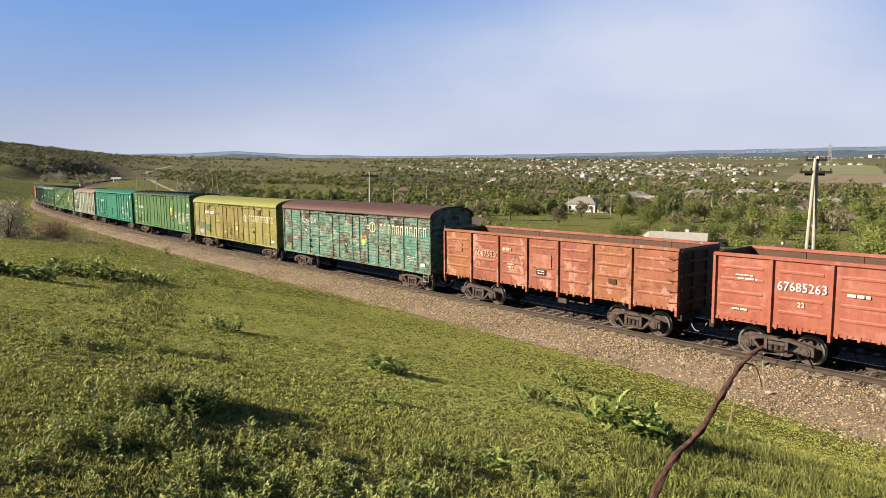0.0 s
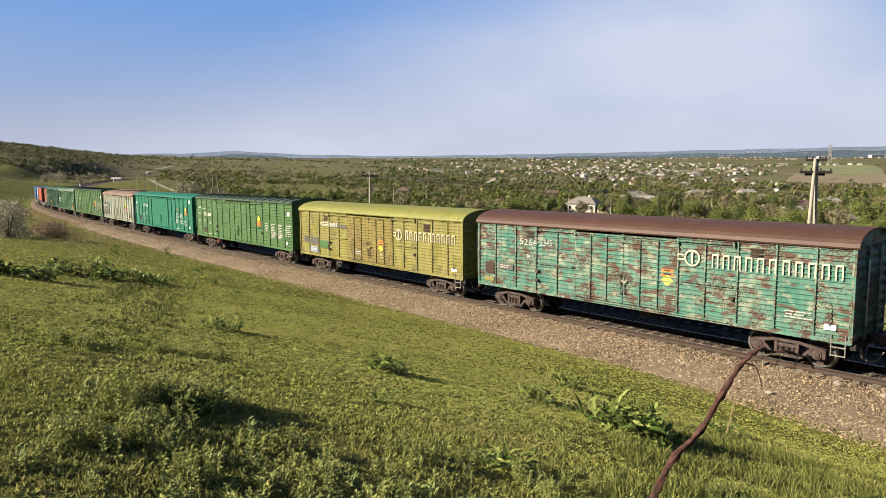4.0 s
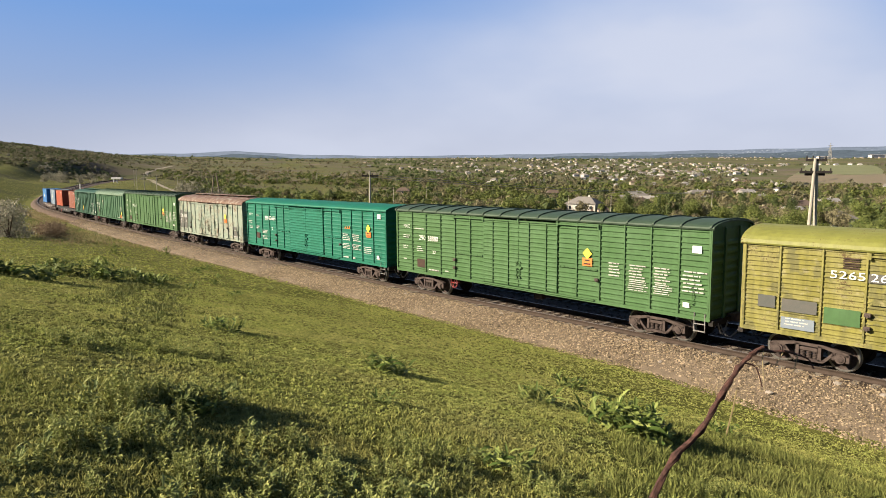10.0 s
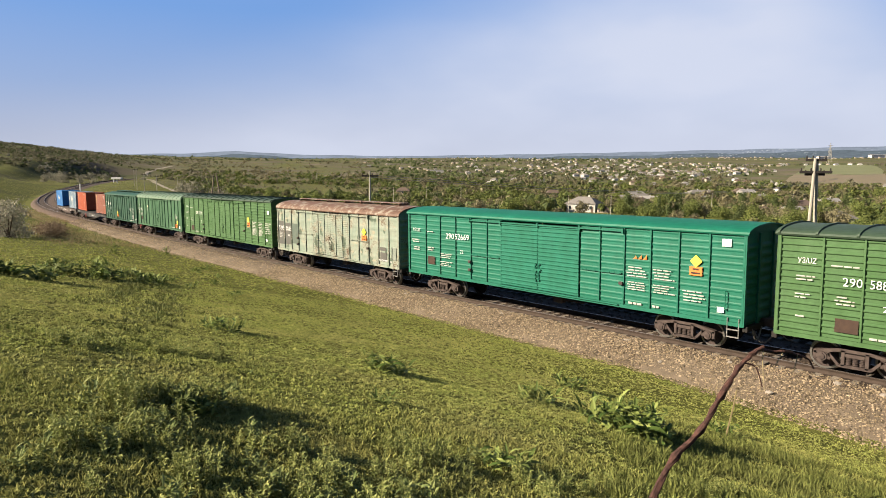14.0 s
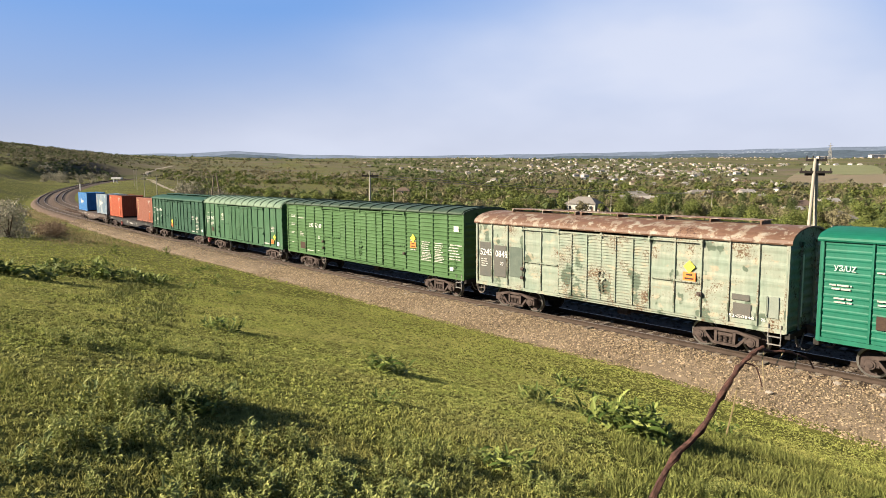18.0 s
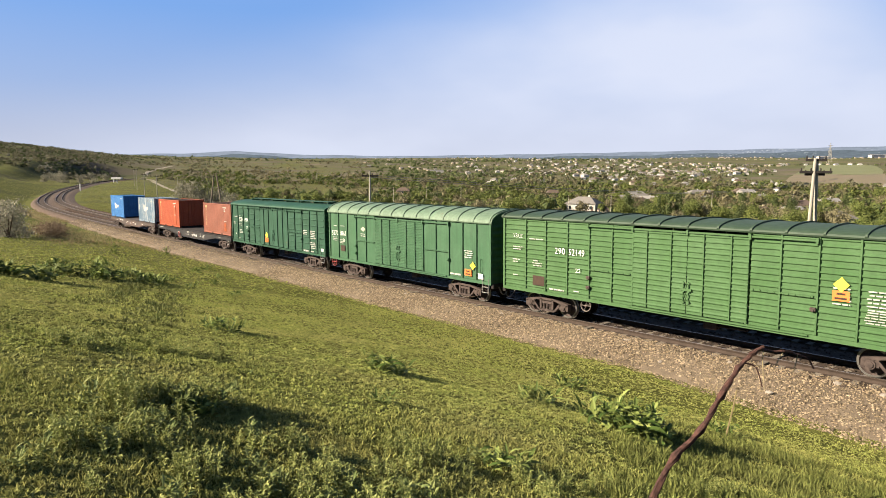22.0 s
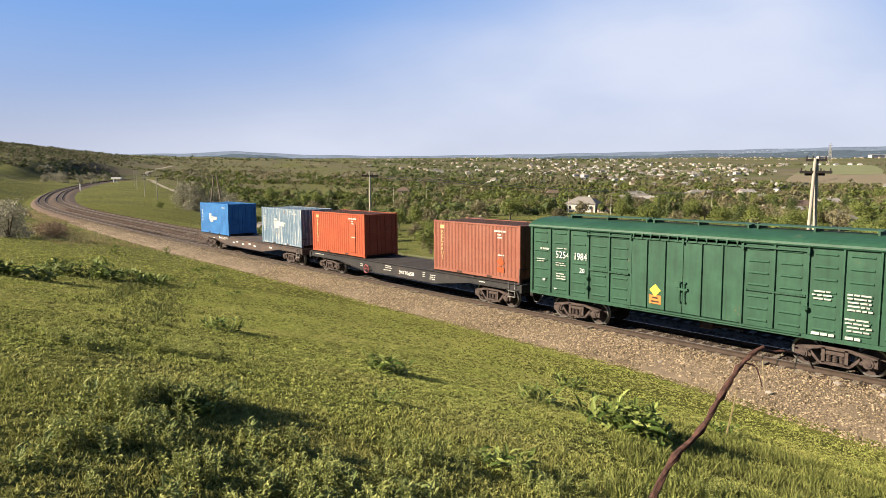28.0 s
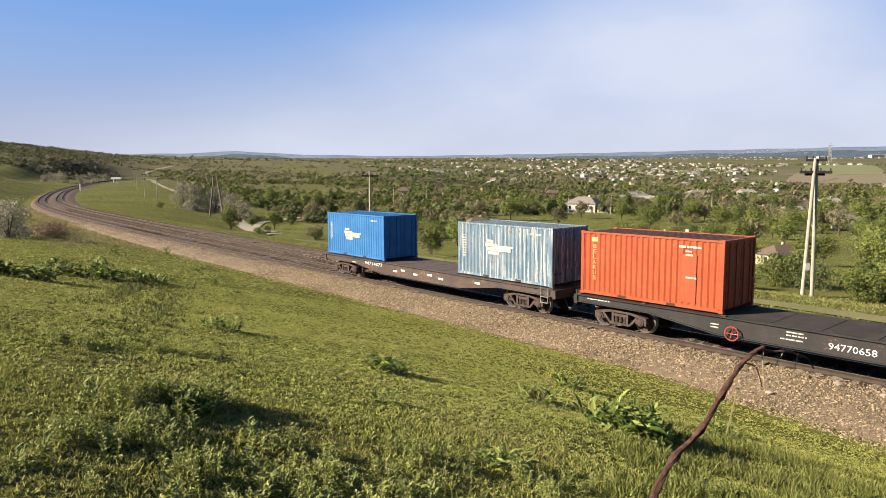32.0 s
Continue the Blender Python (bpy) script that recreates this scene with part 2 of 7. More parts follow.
M_TREAD = mottled("bright_wheel_tread", (0.253, 0.244, 0.230), (0.184, 0.175, 0.166), 6, 0.35, 0.85, 0.05)
M_DARK = mottled("black_underframe", (0.014, 0.013, 0.012), (0.025, 0.021, 0.019), 4, 0.8)
M_FADED = mottled("faded_stencil_paint", (0.36, 0.36, 0.33), (0.25, 0.25, 0.225), 3, 0.8, relief=0.0)
M_WHITE = mottled("white_lettering_paint", (0.544, 0.544, 0.517), (0.476, 0.476, 0.449), 3, 0.6, relief=0.0)


# ---- mesh helpers ----
def fast_mesh(name, verts, faces):
    """A mesh from arrays; faces all with the same number of corners."""
    verts, faces = np.asarray(verts, np.float32), np.asarray(faces, np.int32)
    me = bpy.data.meshes.new(name)
    k = faces.shape[1]
    me.vertices.add(len(verts))
    me.vertices.foreach_set("co", verts.ravel())
    me.loops.add(faces.size)
    me.loops.foreach_set("vertex_index", faces.ravel())
    me.polygons.add(len(faces))
    me.polygons.foreach_set("loop_start", np.arange(0, faces.size, k, dtype=np.int32))
    me.update(calc_edges=True)
    return me


def part(name, bm, material, parent=None, label="", smooth_shade=False):
    """Links a bmesh (or a ready mesh) as one mesh object under a thing or a part."""
    if isinstance(bm, bpy.types.Mesh):
        me = bm
    else:
        me = bpy.data.meshes.new(name)
        bm.to_mesh(me)
        bm.free()
    if smooth_shade:
        me.polygons.foreach_set("use_smooth", [True] * len(me.polygons))
    if material and not me.materials:
        me.materials.append(material)
    ob = new(name, me)
    if parent:
        ob.parent = parent
    return tagged(ob, label) if label else ob


def thing(name, label, category, group="", m=None, kind=""):
    ob = new(name)
    ob.empty_display_size = 0.2
    if m is not None:
        ob.matrix_basis = m
    return tagged(ob, label, category, group, kind)


def box(bm, x0, x1, y0, y1, z0, z1, bevel=0.0):
    vs = [bm.verts.new((x, y, z)) for x in (x0, x1) for y in (y0, y1) for z in (z0, z1)]
    fs = [bm.faces.new([vs[i] for i in q]) for q in
          ((0, 1, 3, 2), (4, 6, 7, 5), (0, 4, 5, 1), (2, 3, 7, 6), (0, 2, 6, 4), (1, 5, 7, 3))]
    if bevel:
        es = {e for f in fs for e in f.edges}
        bmesh.ops.bevel(bm, geom=list(es), offset=bevel, segments=1, affect="EDGES", profile=0.5)
    return bm


def extrude(bm, profile, p0, p1, axis="x", closed=True):
    """A profile swept straight from p0 to p1. Profile in (y, z) along x, (x, z) along y, (x, y) along z."""
    def at(c, q):
        return {"x": (c, *q), "y": (q[0], c, q[1]), "z": (*q, c)}[axis]
    a, b = [bm.verts.new(at(p0, q)) for q in profile], [bm.verts.new(at(p1, q)) for q in profile]
    n = len(profile)
    for i in range(n if closed else n - 1):
        j = (i + 1) % n
        bm.faces.new((a[i], a[j], b[j], b[i]))
    if closed:
        bm.faces.new(a[::-1])
        bm.faces.new(b)
    return bm


def rod(bm, p0, p1, r, seg=8, r1=None):
    p0, p1 = Vector(p0), Vector(p1)
    d = (p1 - p0).normalized()
    u = d.orthogonal().normalized()
    v = d.cross(u)
    r1 = r if r1 is None else r1
    ring = [[bm.verts.new(p + (u * math.cos(a) + v * math.sin(a)) * q) for a in [2 * math.pi * i / seg for i in range(seg)]]
            for p, q in ((p0, r), (p1, r1))]
    for i in range(seg):
        j = (i + 1) % seg
        bm.faces.new((ring[0][i], ring[0][j], ring[1][j], ring[1][i]))
    bm.faces.new(ring[0][::-1])
    bm.faces.new(ring[1])
    return bm


def tube(bm, pts, r, seg=6, closed=False):
    """One bent bar through the points."""
    pts = [Vector(p) for p in pts]
    n, rings = len(pts), []
    for i, p in enumerate(pts):
        d = (pts[(i + 1) % n if closed else min(n - 1, i + 1)] - pts[i - 1 if closed else max(0, i - 1)]).normalized()
        u = d.cross(Vector((0.31, 0.9, 0.27))).normalized()
        v = d.cross(u)
        rings.append([bm.verts.new(p + (u * math.cos(a) + v * math.sin(a)) * r) for a in [2 * math.pi * j / seg for j in range(seg)]])
    for p, q in zip(rings, rings[1:] + rings[:1] if closed else rings[1:]):
        for j in range(seg):
            bm.faces.new((p[j], p[(j + 1) % seg], q[(j + 1) % seg], q[j]))
    if not closed:
        bm.faces.new(rings[0][::-1])
        bm.faces.new(rings[-1])
    return bm


def sweep(profile, s, lat0=0.0, closed=False):
    """Sweeps a (lat, up) profile along the line at the stations s: verts and quads."""
    prof = np.array(profile, float)
    k, m = len(prof), len(s)
    vs = np.empty((m, k, 3))
    for j, (a, u) in enumerate(prof):
        x, y, z = line(s, lat0 + a, u)
        vs[:, j] = np.stack([x, y, z], 1)
    i, j = np.meshgrid(np.arange(m - 1), np.arange(k if closed else k - 1), indexing="ij")
    j2 = (j + 1) % k
    fs = np.stack([i * k + j, i * k + j2, (i + 1) * k + j2, (i + 1) * k + j], -1).reshape(-1, 4)
    return vs.reshape(-1, 3), fs

# ---- ground: one sheet out to the horizon ----
def ground():
    ang = np.radians(np.concatenate([np.linspace(-42, 42, 440), np.linspace(42, 318, 100)[1:-1]]))
    rad = np.concatenate([[0.0], np.geomspace(0.6, 60, 170), np.geomspace(60, 900, 150)[1:], np.geomspace(900, 4900, 40)[1:]])
    A, R = np.meshgrid(ang, rad)
    x, y = (R * np.sin(A)).ravel(), (R * np.cos(A)).ravel()
    vs = np.stack([x, y, ground_z(x, y)], 1)
    na, nr = len(ang), len(rad)
    i, j = np.meshgrid(np.arange(nr - 1), np.arange(na), indexing="ij")
    j2 = (j + 1) % na
    fs = np.stack([i * na + j, i * na + j2, (i + 1) * na + j2, (i + 1) * na + j], -1).reshape(-1, 4)[:, ::-1]
    me = fast_mesh("ground", vs, fs)
    ob = part("ground", me, M_GROUND, smooth_shade=True)
    tagged(ob, "green hillside meadow falling to a wide wooded valley", "ground", kind="structure")


ground()


# ---- double track ----
def tracks():
    s = np.concatenate([np.arange(-240, 200, 2.0), np.arange(200, 741, 5.0)])
    vs, fs = sweep([(1.0, 0), (0.75, 0), (0.5, 0), (0.25, 0), (1.25, -0.20), (0.95, -0.20), (-1.25, -0.24), (-2.2, -0.27), (-3.0, -0.24), (-6.1, -0.26), (-6.7, -0.33),
                    (-8.0, -0.76), (-9.2, -1.05)], s)
    # shoulder towards the camera: as wide as the spill of stone there
    k = 13
    vs = vs.reshape(len(s), k, 3)
    for j, (part_of, up) in enumerate(((1.0, -0.90), (0.80, -0.56), (0.42, -0.32), (0.16, -0.21))):
        x, y, z = line(s, 1.25 + (toe(s) + 0.35 - 1.25) * part_of + 0.05 * np.sin(s * 0.9 + j), up)
        vs[:, j] = np.stack([x, y, z], 1)
    vs = vs.reshape(-1, 3)
    at = np.arange(len(fs))
    outer = (at % (k - 1) < 3) & (s[at // (k - 1)] < 70)
    ob = part("ballast_shoulder", fast_mesh("ballast_shoulder", vs, fs[outer]), M_SHOULDER)
    tagged(ob, "sloping shoulder of pinkish crushed stone beside the track", "ballast", kind="structure")
    ob = part("ballast_bed", fast_mesh("ballast_bed", vs, fs[~outer]), M_BALLAST)
    tagged(ob, "brown crushed stone ballast under a double track", "ballast", kind="structure")
    for lat0 in (0.0, -4.1):
        vs, fs = sweep([(1.12, -0.188), (-1.38, -0.188)], s, lat0)
        ob = part("track_bed", fast_mesh("track_bed", vs, fs), M_OILED)
        tagged(ob, "dark oily stone between the sleepers", "track bed", kind="structure")
        for side in (0.76, -0.76):
            vs, fs = sweep([(-0.06, -0.18), (0.06, -0.18), (0.06, -0.165), (0.012, -0.14), (0.012, -0.05), (0.036, -0.035), (0.036, -0.006),
                            (-0.036, -0.006), (-0.036, -0.035), (-0.012, -0.05), (-0.012, -0.14), (-0.06, -0.165)], s, lat0 + side, True)
            rail = part("rail", fast_mesh("rail", vs, fs), M_RAIL)
            tagged(rail, "rust-brown steel rail with a worn bright head", "rail", "rails of the double track", kind="structure")
            vs, fs = sweep([(0.033, -0.002), (-0.033, -0.002)], s, lat0 + side)
            part("rail_head", fast_mesh("rail_head", vs, fs), M_RAILTOP, rail, "bright worn running surface")


tracks()

# ---- train: paints ----
P_RED = paint("gondola_red_oxide", (0.165, 0.042, 0.025), (0.196, 0.066, 0.042), wear=0.12, streak=0.4, second=(0.205, 0.085, 0.058), second_size=1.6, second_amount=0.02)
P_BRICK = paint("gondola_worn_orange", tint=(0.165, 0.070, 0.020), base=(0.135, 0.038, 0.022), fade=(0.178, 0.062, 0.040), wear=0.42, patch=(0.215, 0.108, 0.078), patch_amount=0.05, second=(0.085, 0.030, 0.018), second_size=2.6, streak=0.5)
P_INSIDE = paint("rusty_bare_steel", (0.042, 0.020, 0.014), (0.065, 0.032, 0.021), (0.052, 0.026, 0.017), wear=0.8)
# rust brown for gondola ends, darkened to put their shade into the colour
P_END_SHADE = paint("shade_dark_rust_brown", (0.034, 0.018, 0.014), (0.052, 0.026, 0.020), (0.026, 0.016, 0.013), wear=0.6)
P_TEAL_OLD = paint("flaking_teal", (0.027, 0.110, 0.082), (0.090, 0.155, 0.120), (0.042, 0.024, 0.016), 0.6, (0.062, 0.036, 0.026), 0.08, stretch=(1.1, 1.1, 2.6), patch_size=1.7, second=(0.165, 0.185, 0.135), second_size=2.6, second_amount=0.03, streak=0.6)
P_YELLOW = paint("mustard_yellow", (0.128, 0.118, 0.021), (0.158, 0.146, 0.050), (0.060, 0.040, 0.017), 0.42, (0.098, 0.092, 0.030), 0.04, streak=0.65, second=(0.175, 0.160, 0.075), second_size=3.0)
P_OCHRE = paint("weathered_ochre_door", (0.118, 0.098, 0.022), (0.138, 0.112, 0.034), (0.060, 0.038, 0.017), 0.5, (0.092, 0.074, 0.024), 0.06, streak=0.6)
P_GREEN = paint("leaf_green", (0.031, 0.076, 0.022), (0.042, 0.090, 0.033), wear=0.02, streak=0.25)
P_EMERALD = paint("emerald_green", (0.002, 0.076, 0.044), (0.004, 0.090, 0.056), wear=0.0, streak=0.2)
P_PALE = paint("bleached_mint", (0.135, 0.171, 0.135), (0.187, 0.194, 0.155), (0.071, 0.045, 0.026), 0.52, (0.056, 0.078, 0.055), 0.03, second=(0.215, 0.195, 0.140), second_size=1.6)
P_GRASS = paint("fresh_green", (0.023, 0.069, 0.031), (0.034, 0.082, 0.041), wear=0.06, streak=0.4)
P_PINE = paint("pine_green", (0.009, 0.040, 0.021), (0.016, 0.056, 0.032), wear=0.14, streak=0.55, rough=0.6)
R_BROWN = paint("roof_red_brown", (0.043, 0.020, 0.014), (0.052, 0.026, 0.018), wear=0.06)
R_YELLOW = paint("roof_olive_yellow", (0.116, 0.120, 0.024), (0.132, 0.135, 0.032), (0.058, 0.032, 0.016), 0.3)
R_PALE = paint("roof_pale_green", (0.082, 0.128, 0.084), (0.102, 0.148, 0.100), wear=0.12, streak=0.5)
R_RUST = paint("roof_rust_and_cream", (0.078, 0.042, 0.027), (0.107, 0.061, 0.039), (0.042, 0.022, 0.016), 0.4, (0.165, 0.130, 0.098), 0.06, stretch=(1.6, 1.0, 1.0), patch_size=1.5, second=(0.205, 0.185, 0.150), second_size=2.4, second_amount=0.02)
R_DARKGREEN = paint("roof_sooty_green", (0.024, 0.042, 0.025), (0.032, 0.052, 0.032), wear=0.1, streak=0.3)
C_PINK = paint("container_faded_red", (0.152, 0.048, 0.029), (0.161, 0.061, 0.039), wear=0.1, streak=0.35)
C_ORANGE = paint("container_orange_red", (0.213, 0.037, 0.012), (0.226, 0.048, 0.016), wear=0.02, streak=0.2)
# pale upright streaks: worn paint, plus sunlit corrugation ridges painted into the colour
C_GREY = paint("container_weathered_blue_grey_lit_ridges", (0.062, 0.110, 0.160), (0.110, 0.152, 0.190), (0.081, 0.048, 0.029), 0.35, (0.290, 0.305, 0.305), 0.07, streak=0.4, stretch=(6.0, 6.0, 0.22), patch_size=2.2)
C_BLUE = paint("container_blue", (0.012, 0.088, 0.245), (0.02, 0.114, 0.285), wear=0.05)
M_BLACKPAINT = paint("flatcar_black", (0.011, 0.011, 0.012), (0.021, 0.019, 0.019), wear=0.25)
M_BROWNFRAME = paint("flatcar_brown_black", (0.039, 0.029, 0.025), (0.055, 0.040, 0.035), wear=0.4)
M_DECK = mottled("worn_flatcar_deck", (0.046, 0.039, 0.037), (0.073, 0.060, 0.055), 1.5, 0.85)
M_DECKBLACK = mottled("sooty_flatcar_deck", (0.018, 0.016, 0.016), (0.040, 0.034, 0.031), 1.3, 0.95, relief=0.6, fine=14)
M_YELLOWSIGN = mottled("yellow_placard", (0.578, 0.490, 0.034), (0.544, 0.449, 0.027), 3, 0.5, relief=0)
M_ORANGESIGN = mottled("orange_placard", (0.578, 0.136, 0.014), (0.530, 0.116, 0.014), 3, 0.5, relief=0)
M_DULLSIGN = mottled("faded_red_orange_sign", (0.24, 0.055, 0.016), (0.19, 0.045, 0.014), 3, 0.6, relief=0)
M_GREYBAR = mottled("overpainted_grey", (0.060, 0.065, 0.060), (0.083, 0.078, 0.069), 3, 0.8, relief=0)
M_REDWHEEL = mottled("red_hand_wheel", (0.230, 0.027, 0.023), (0.194, 0.023, 0.019), 3, 0.5)
M_CHALK = mottled("rubbed_chalky_paint", (0.40, 0.29, 0.23), (0.25, 0.15, 0.105), 5, 0.85, relief=0)
M_CREAM = mottled("aged_cream_lettering", (0.40, 0.30, 0.14), (0.33, 0.24, 0.12), 5, 0.7, relief=0)
M_AGED = mottled("aged_white_mark", (0.40, 0.39, 0.30), (0.30, 0.29, 0.21), 5, 0.8, relief=0)
M_HOSE = mottled("dusty_rubber_hose", (0.120, 0.115, 0.105), (0.160, 0.150, 0.135), 8, 0.85)
M_VENT = mottled("vent_grille_brown", (0.035, 0.023, 0.019), (0.050, 0.032, 0.023), 6, 0.9)

MOVES, SPINS = [], []


# ---- train: lettering ----
def text_mesh(words, size, mat, depth=0.004):
    cu = bpy.data.curves.new("lettering", "FONT")
    cu.body, cu.size, cu.extrude, cu.resolution_u = words, size, depth / 2, 2
    ob = new("lettering_source", cu)
    bpy.context.view_layer.update()
    me = bpy.data.meshes.new_from_object(ob.evaluated_get(bpy.context.evaluated_depsgraph_get()))
    bpy.data.objects.remove(ob)
    bpy.data.curves.remove(cu)
    me.materials.clear()
    me.materials.append(mat)
    return me


def lettering(parent, words, x, z, size, y=-1.475, mat=None, bold=0.0, label="painted lettering", width=None):
    """Words painted on the camera's side: left end at x, baseline at z."""
    me = text_mesh(words, size, mat or M_WHITE)
    ob = part("lettering", me, None, parent, label)
    k = 1.0
    if width:
        xs = [v.co.x for v in me.vertices]
        k = width / max(0.01, max(xs) - min(xs))
    for v in me.vertices:
        v.co = Vector((v.co.x * k, v.co.y, v.co.z))
    ob.matrix_basis = pose(x, y, z, 90)
    return ob


def text_block(parent, x, z, w, rows, h=0.05, gap=0.045, y=-1.475, seed=1, mat=None, name="stencilled_text"):
    """Rows of small unreadable writing as plain bars; z is the top."""
    rnd = random.Random(seed)
    bm = bmesh.new()
    for i in range(rows):
        x0, end = x + rnd.uniform(0, 0.12) * w, x + w * rnd.uniform(0.7, 1.0)
        while x0 < end - 0.03:
            x1 = min(end, x0 + rnd.uniform(0.10, 0.34))
            box(bm, x0, x1, y - 0.003, y + 0.003, z - i * (h + gap) - h * 0.85, z - i * (h + gap) - h * 0.12)
            x0 = x1 + 0.035
    return part(name, bm, mat or M_FADED, parent)


def patch(parent, name, x0, x1, z0, z1, mat, y=-1.472, label=""):
    return part(name, box(bmesh.new(), x0, x1, y - 0.003, y + 0.003, z0, z1), mat, parent, label)


def mark(bm, x, z, w, h):
    """One plain upright shape of a painted company mark."""
    a, b = w * 0.2, h * 0.86
    return extrude(bm, [(x, z), (x + a, z), (x + a, z + b), (x + w - a, z + b), (x + w - a, z), (x + w, z), (x + w, z + h), (x, z + h)], -1.483, -1.476, "y")


def ring(bm, x, z, r):
    n = 16
    for i in range(n):
        a, b = 2 * math.pi * i / n, 2 * math.pi * (i + 1) / n
        extrude(bm, [(x + r * q * math.cos(t), z + r * q * math.sin(t)) for q, t in ((1, a), (1, b), (0.8, b), (0.8, a))], -1.483, -1.477, "y")


def placard(parent, x, z, side=0.0, over=True, size=0.23):
    """Hazard marking: a yellow diamond with an orange number panel."""
    bm = bmesh.new()
    dz = 0.34 if over else -0.30
    c = [(x + side + size * a, z + dz + size * b) for a, b in ((0, 1), (-1, 0), (0, -1), (1, 0))]
    extrude(bm, c, -1.486, -1.478, "y")
    part("hazard_diamond", bm, M_YELLOWSIGN, parent, "yellow diamond hazard sign")
    ob = patch(parent, "hazard_panel", x - 0.24, x + 0.24, z - 0.17, z + 0.15, M_ORANGESIGN, -1.48, "orange hazard number panel")
    for r, half in ((0, 0.17), (1, 0.12)):
        part("number_bar", box(bmesh.new(), x - half, x + half, -1.487, -1.482, z - 0.115 + r * 0.14, z - 0.055 + r * 0.14), M_VENT, ob)


# ---- train: running gear ----
def lathe(profile, seg=24):
    """Revolves (y, r) points about the y axis: verts, quads."""
    vs = [(r * math.cos(2 * math.pi * i / seg), y, r * math.sin(2 * math.pi * i / seg)) for i in range(seg) for y, r in profile]
    k = len(profile)
    fs = [(i * k + j, i * k + j + 1, ((i + 1) % seg) * k + j + 1, ((i + 1) % seg) * k + j) for i in range(seg) for j in range(k - 1)]
    return vs, fs


def wheelset_mesh():
    vs, fs, mats = [], [], []
    for sg in (-1, 1):
        prof = [(0.80, 0.0), (0.80, 0.10), (0.765, 0.13), (0.745, 0.36), (0.80, 0.40), (0.80, 0.462), (0.695, 0.475), (0.685, 0.503), (0.662, 0.503),
                (0.662, 0.40), (0.72, 0.36), (0.735, 0.13), (0.66, 0.09)]
        v, f = lathe([(sg * a, r) for a, r in prof], 28)
        o = len(vs)
        vs += v
        fs += [tuple(o + i for i in (q if sg > 0 else q[::-1])) for q in f]
        mats += [1 if j in (4, 5, 6) else 0 for _ in range(28) for j in range(len(prof) - 1)]
    v, f = lathe([(-0.98, 0.0), (-0.98, 0.075), (0.98, 0.075), (0.98, 0.0)], 10)
    o = len(vs)
    vs += v
    fs += [tuple(o + i for i in q) for q in f]
    mats += [0] * len(f)
    me = bpy.data.meshes.new("wheelset")
    me.from_pydata(vs, [], fs)
    for m in (M_STEEL, M_TREAD):
        me.materials.append(m)
    me.polygons.foreach_set("material_index", mats)
    me.update()
    return me


def beam(bm, p, q, w, y0, y1):
    """A flat bar between two (x, z) points."""
    d = Vector((q[0] - p[0], q[1] - p[1])).normalized() * w / 2
    n = (-d.y, d.x)
    extrude(bm, [(p[0] + n[0], p[1] + n[1]), (p[0] - n[0], p[1] - n[1]), (q[0] - n[0], q[1] - n[1]), (q[0] + n[0], q[1] + n[1])], y0, y1, "y")


def side_frame_mesh():
    bm = bmesh.new()
    y0, y1 = -1.13, -0.93
    top = [(-1.16, 0.60), (-0.78, 0.68), (-0.42, 0.76), (0.42, 0.76), (0.78, 0.68), (1.16, 0.60)]
    for a, b in zip(top, top[1:]):
        beam(bm, a, b, 0.105, y0, y1)
    low = [(-0.74, 0.60), (-0.44, 0.27), (0.44, 0.27), (0.74, 0.60)]
    for a, b in zip(low, low[1:]):
        beam(bm, a, b, 0.09, y0, y1)
    for s in (-1, 1):
        beam(bm, (s * 0.33, 0.27), (s * 0.33, 0.76), 0.10, y0, y1)
        beam(bm, (s * 1.13, 0.62), (s * 1.13, 0.36), 0.10, y0, y1)
        beam(bm, (s * 0.74, 0.64), (s * 0.72, 0.40), 0.08, y0, y1)
    me = bpy.data.meshes.new("side_frame")
    bm.to_mesh(me)
    bm.free()
    me.materials.append(M_STEEL)
    return me


def small_mesh(name, bm, mat):
    me = bpy.data.meshes.new(name)
    bm.to_mesh(me)
    bm.free()
    me.materials.append(mat)
    return me


def spring_mesh():
    """One coil spring, turned from a stepped profile."""
    bm, n = bmesh.new(), 10
    prof = [(0.06, 0.32)]
    for k in range(4):
        z = 0.33 + k * 0.055
        prof += [(0.06, z), (0.085, z + 0.008), (0.085, z + 0.030), (0.06, z + 0.040)]
    prof.append((0.06, 0.55))
    rings = [[bm.verts.new((r * math.cos(2 * math.pi * a / n), -1.03 + r * math.sin(2 * math.pi * a / n), z)) for a in range(n)] for r, z in prof]
    for p, q in zip(rings, rings[1:]):
        for a in range(n):
            bm.faces.new((p[a], p[(a + 1) % n], q[(a + 1) % n], q[a]))
    return small_mesh("spring", bm, M_STEEL)


def axle_box_mesh():
    bm = bmesh.new()
    rod(bm, (0, -1.16, 0.475), (0, -0.90, 0.475), 0.155, 14)
    rod(bm, (0, -1.19, 0.475), (0, -1.16, 0.475), 0.10, 10)
    box(bm, -0.17, 0.17, -1.11, -0.93, 0.48, 0.60)
    return small_mesh("axle_box", bm, M_STEEL)


def bolster_mesh():
    bm = bmesh.new()
    extrude(bm, [(-1.0, 0.55), (-0.5, 0.42), (0.5, 0.42), (1.0, 0.55), (1.0, 0.70), (0.4, 0.80), (-0.4, 0.80), (-1.0, 0.70)], -0.22, 0.22)
    rod(bm, (0, 0, 0.78), (0, 0, 0.95), 0.20, 14)
    return small_mesh("bogie", bm, M_STEEL)


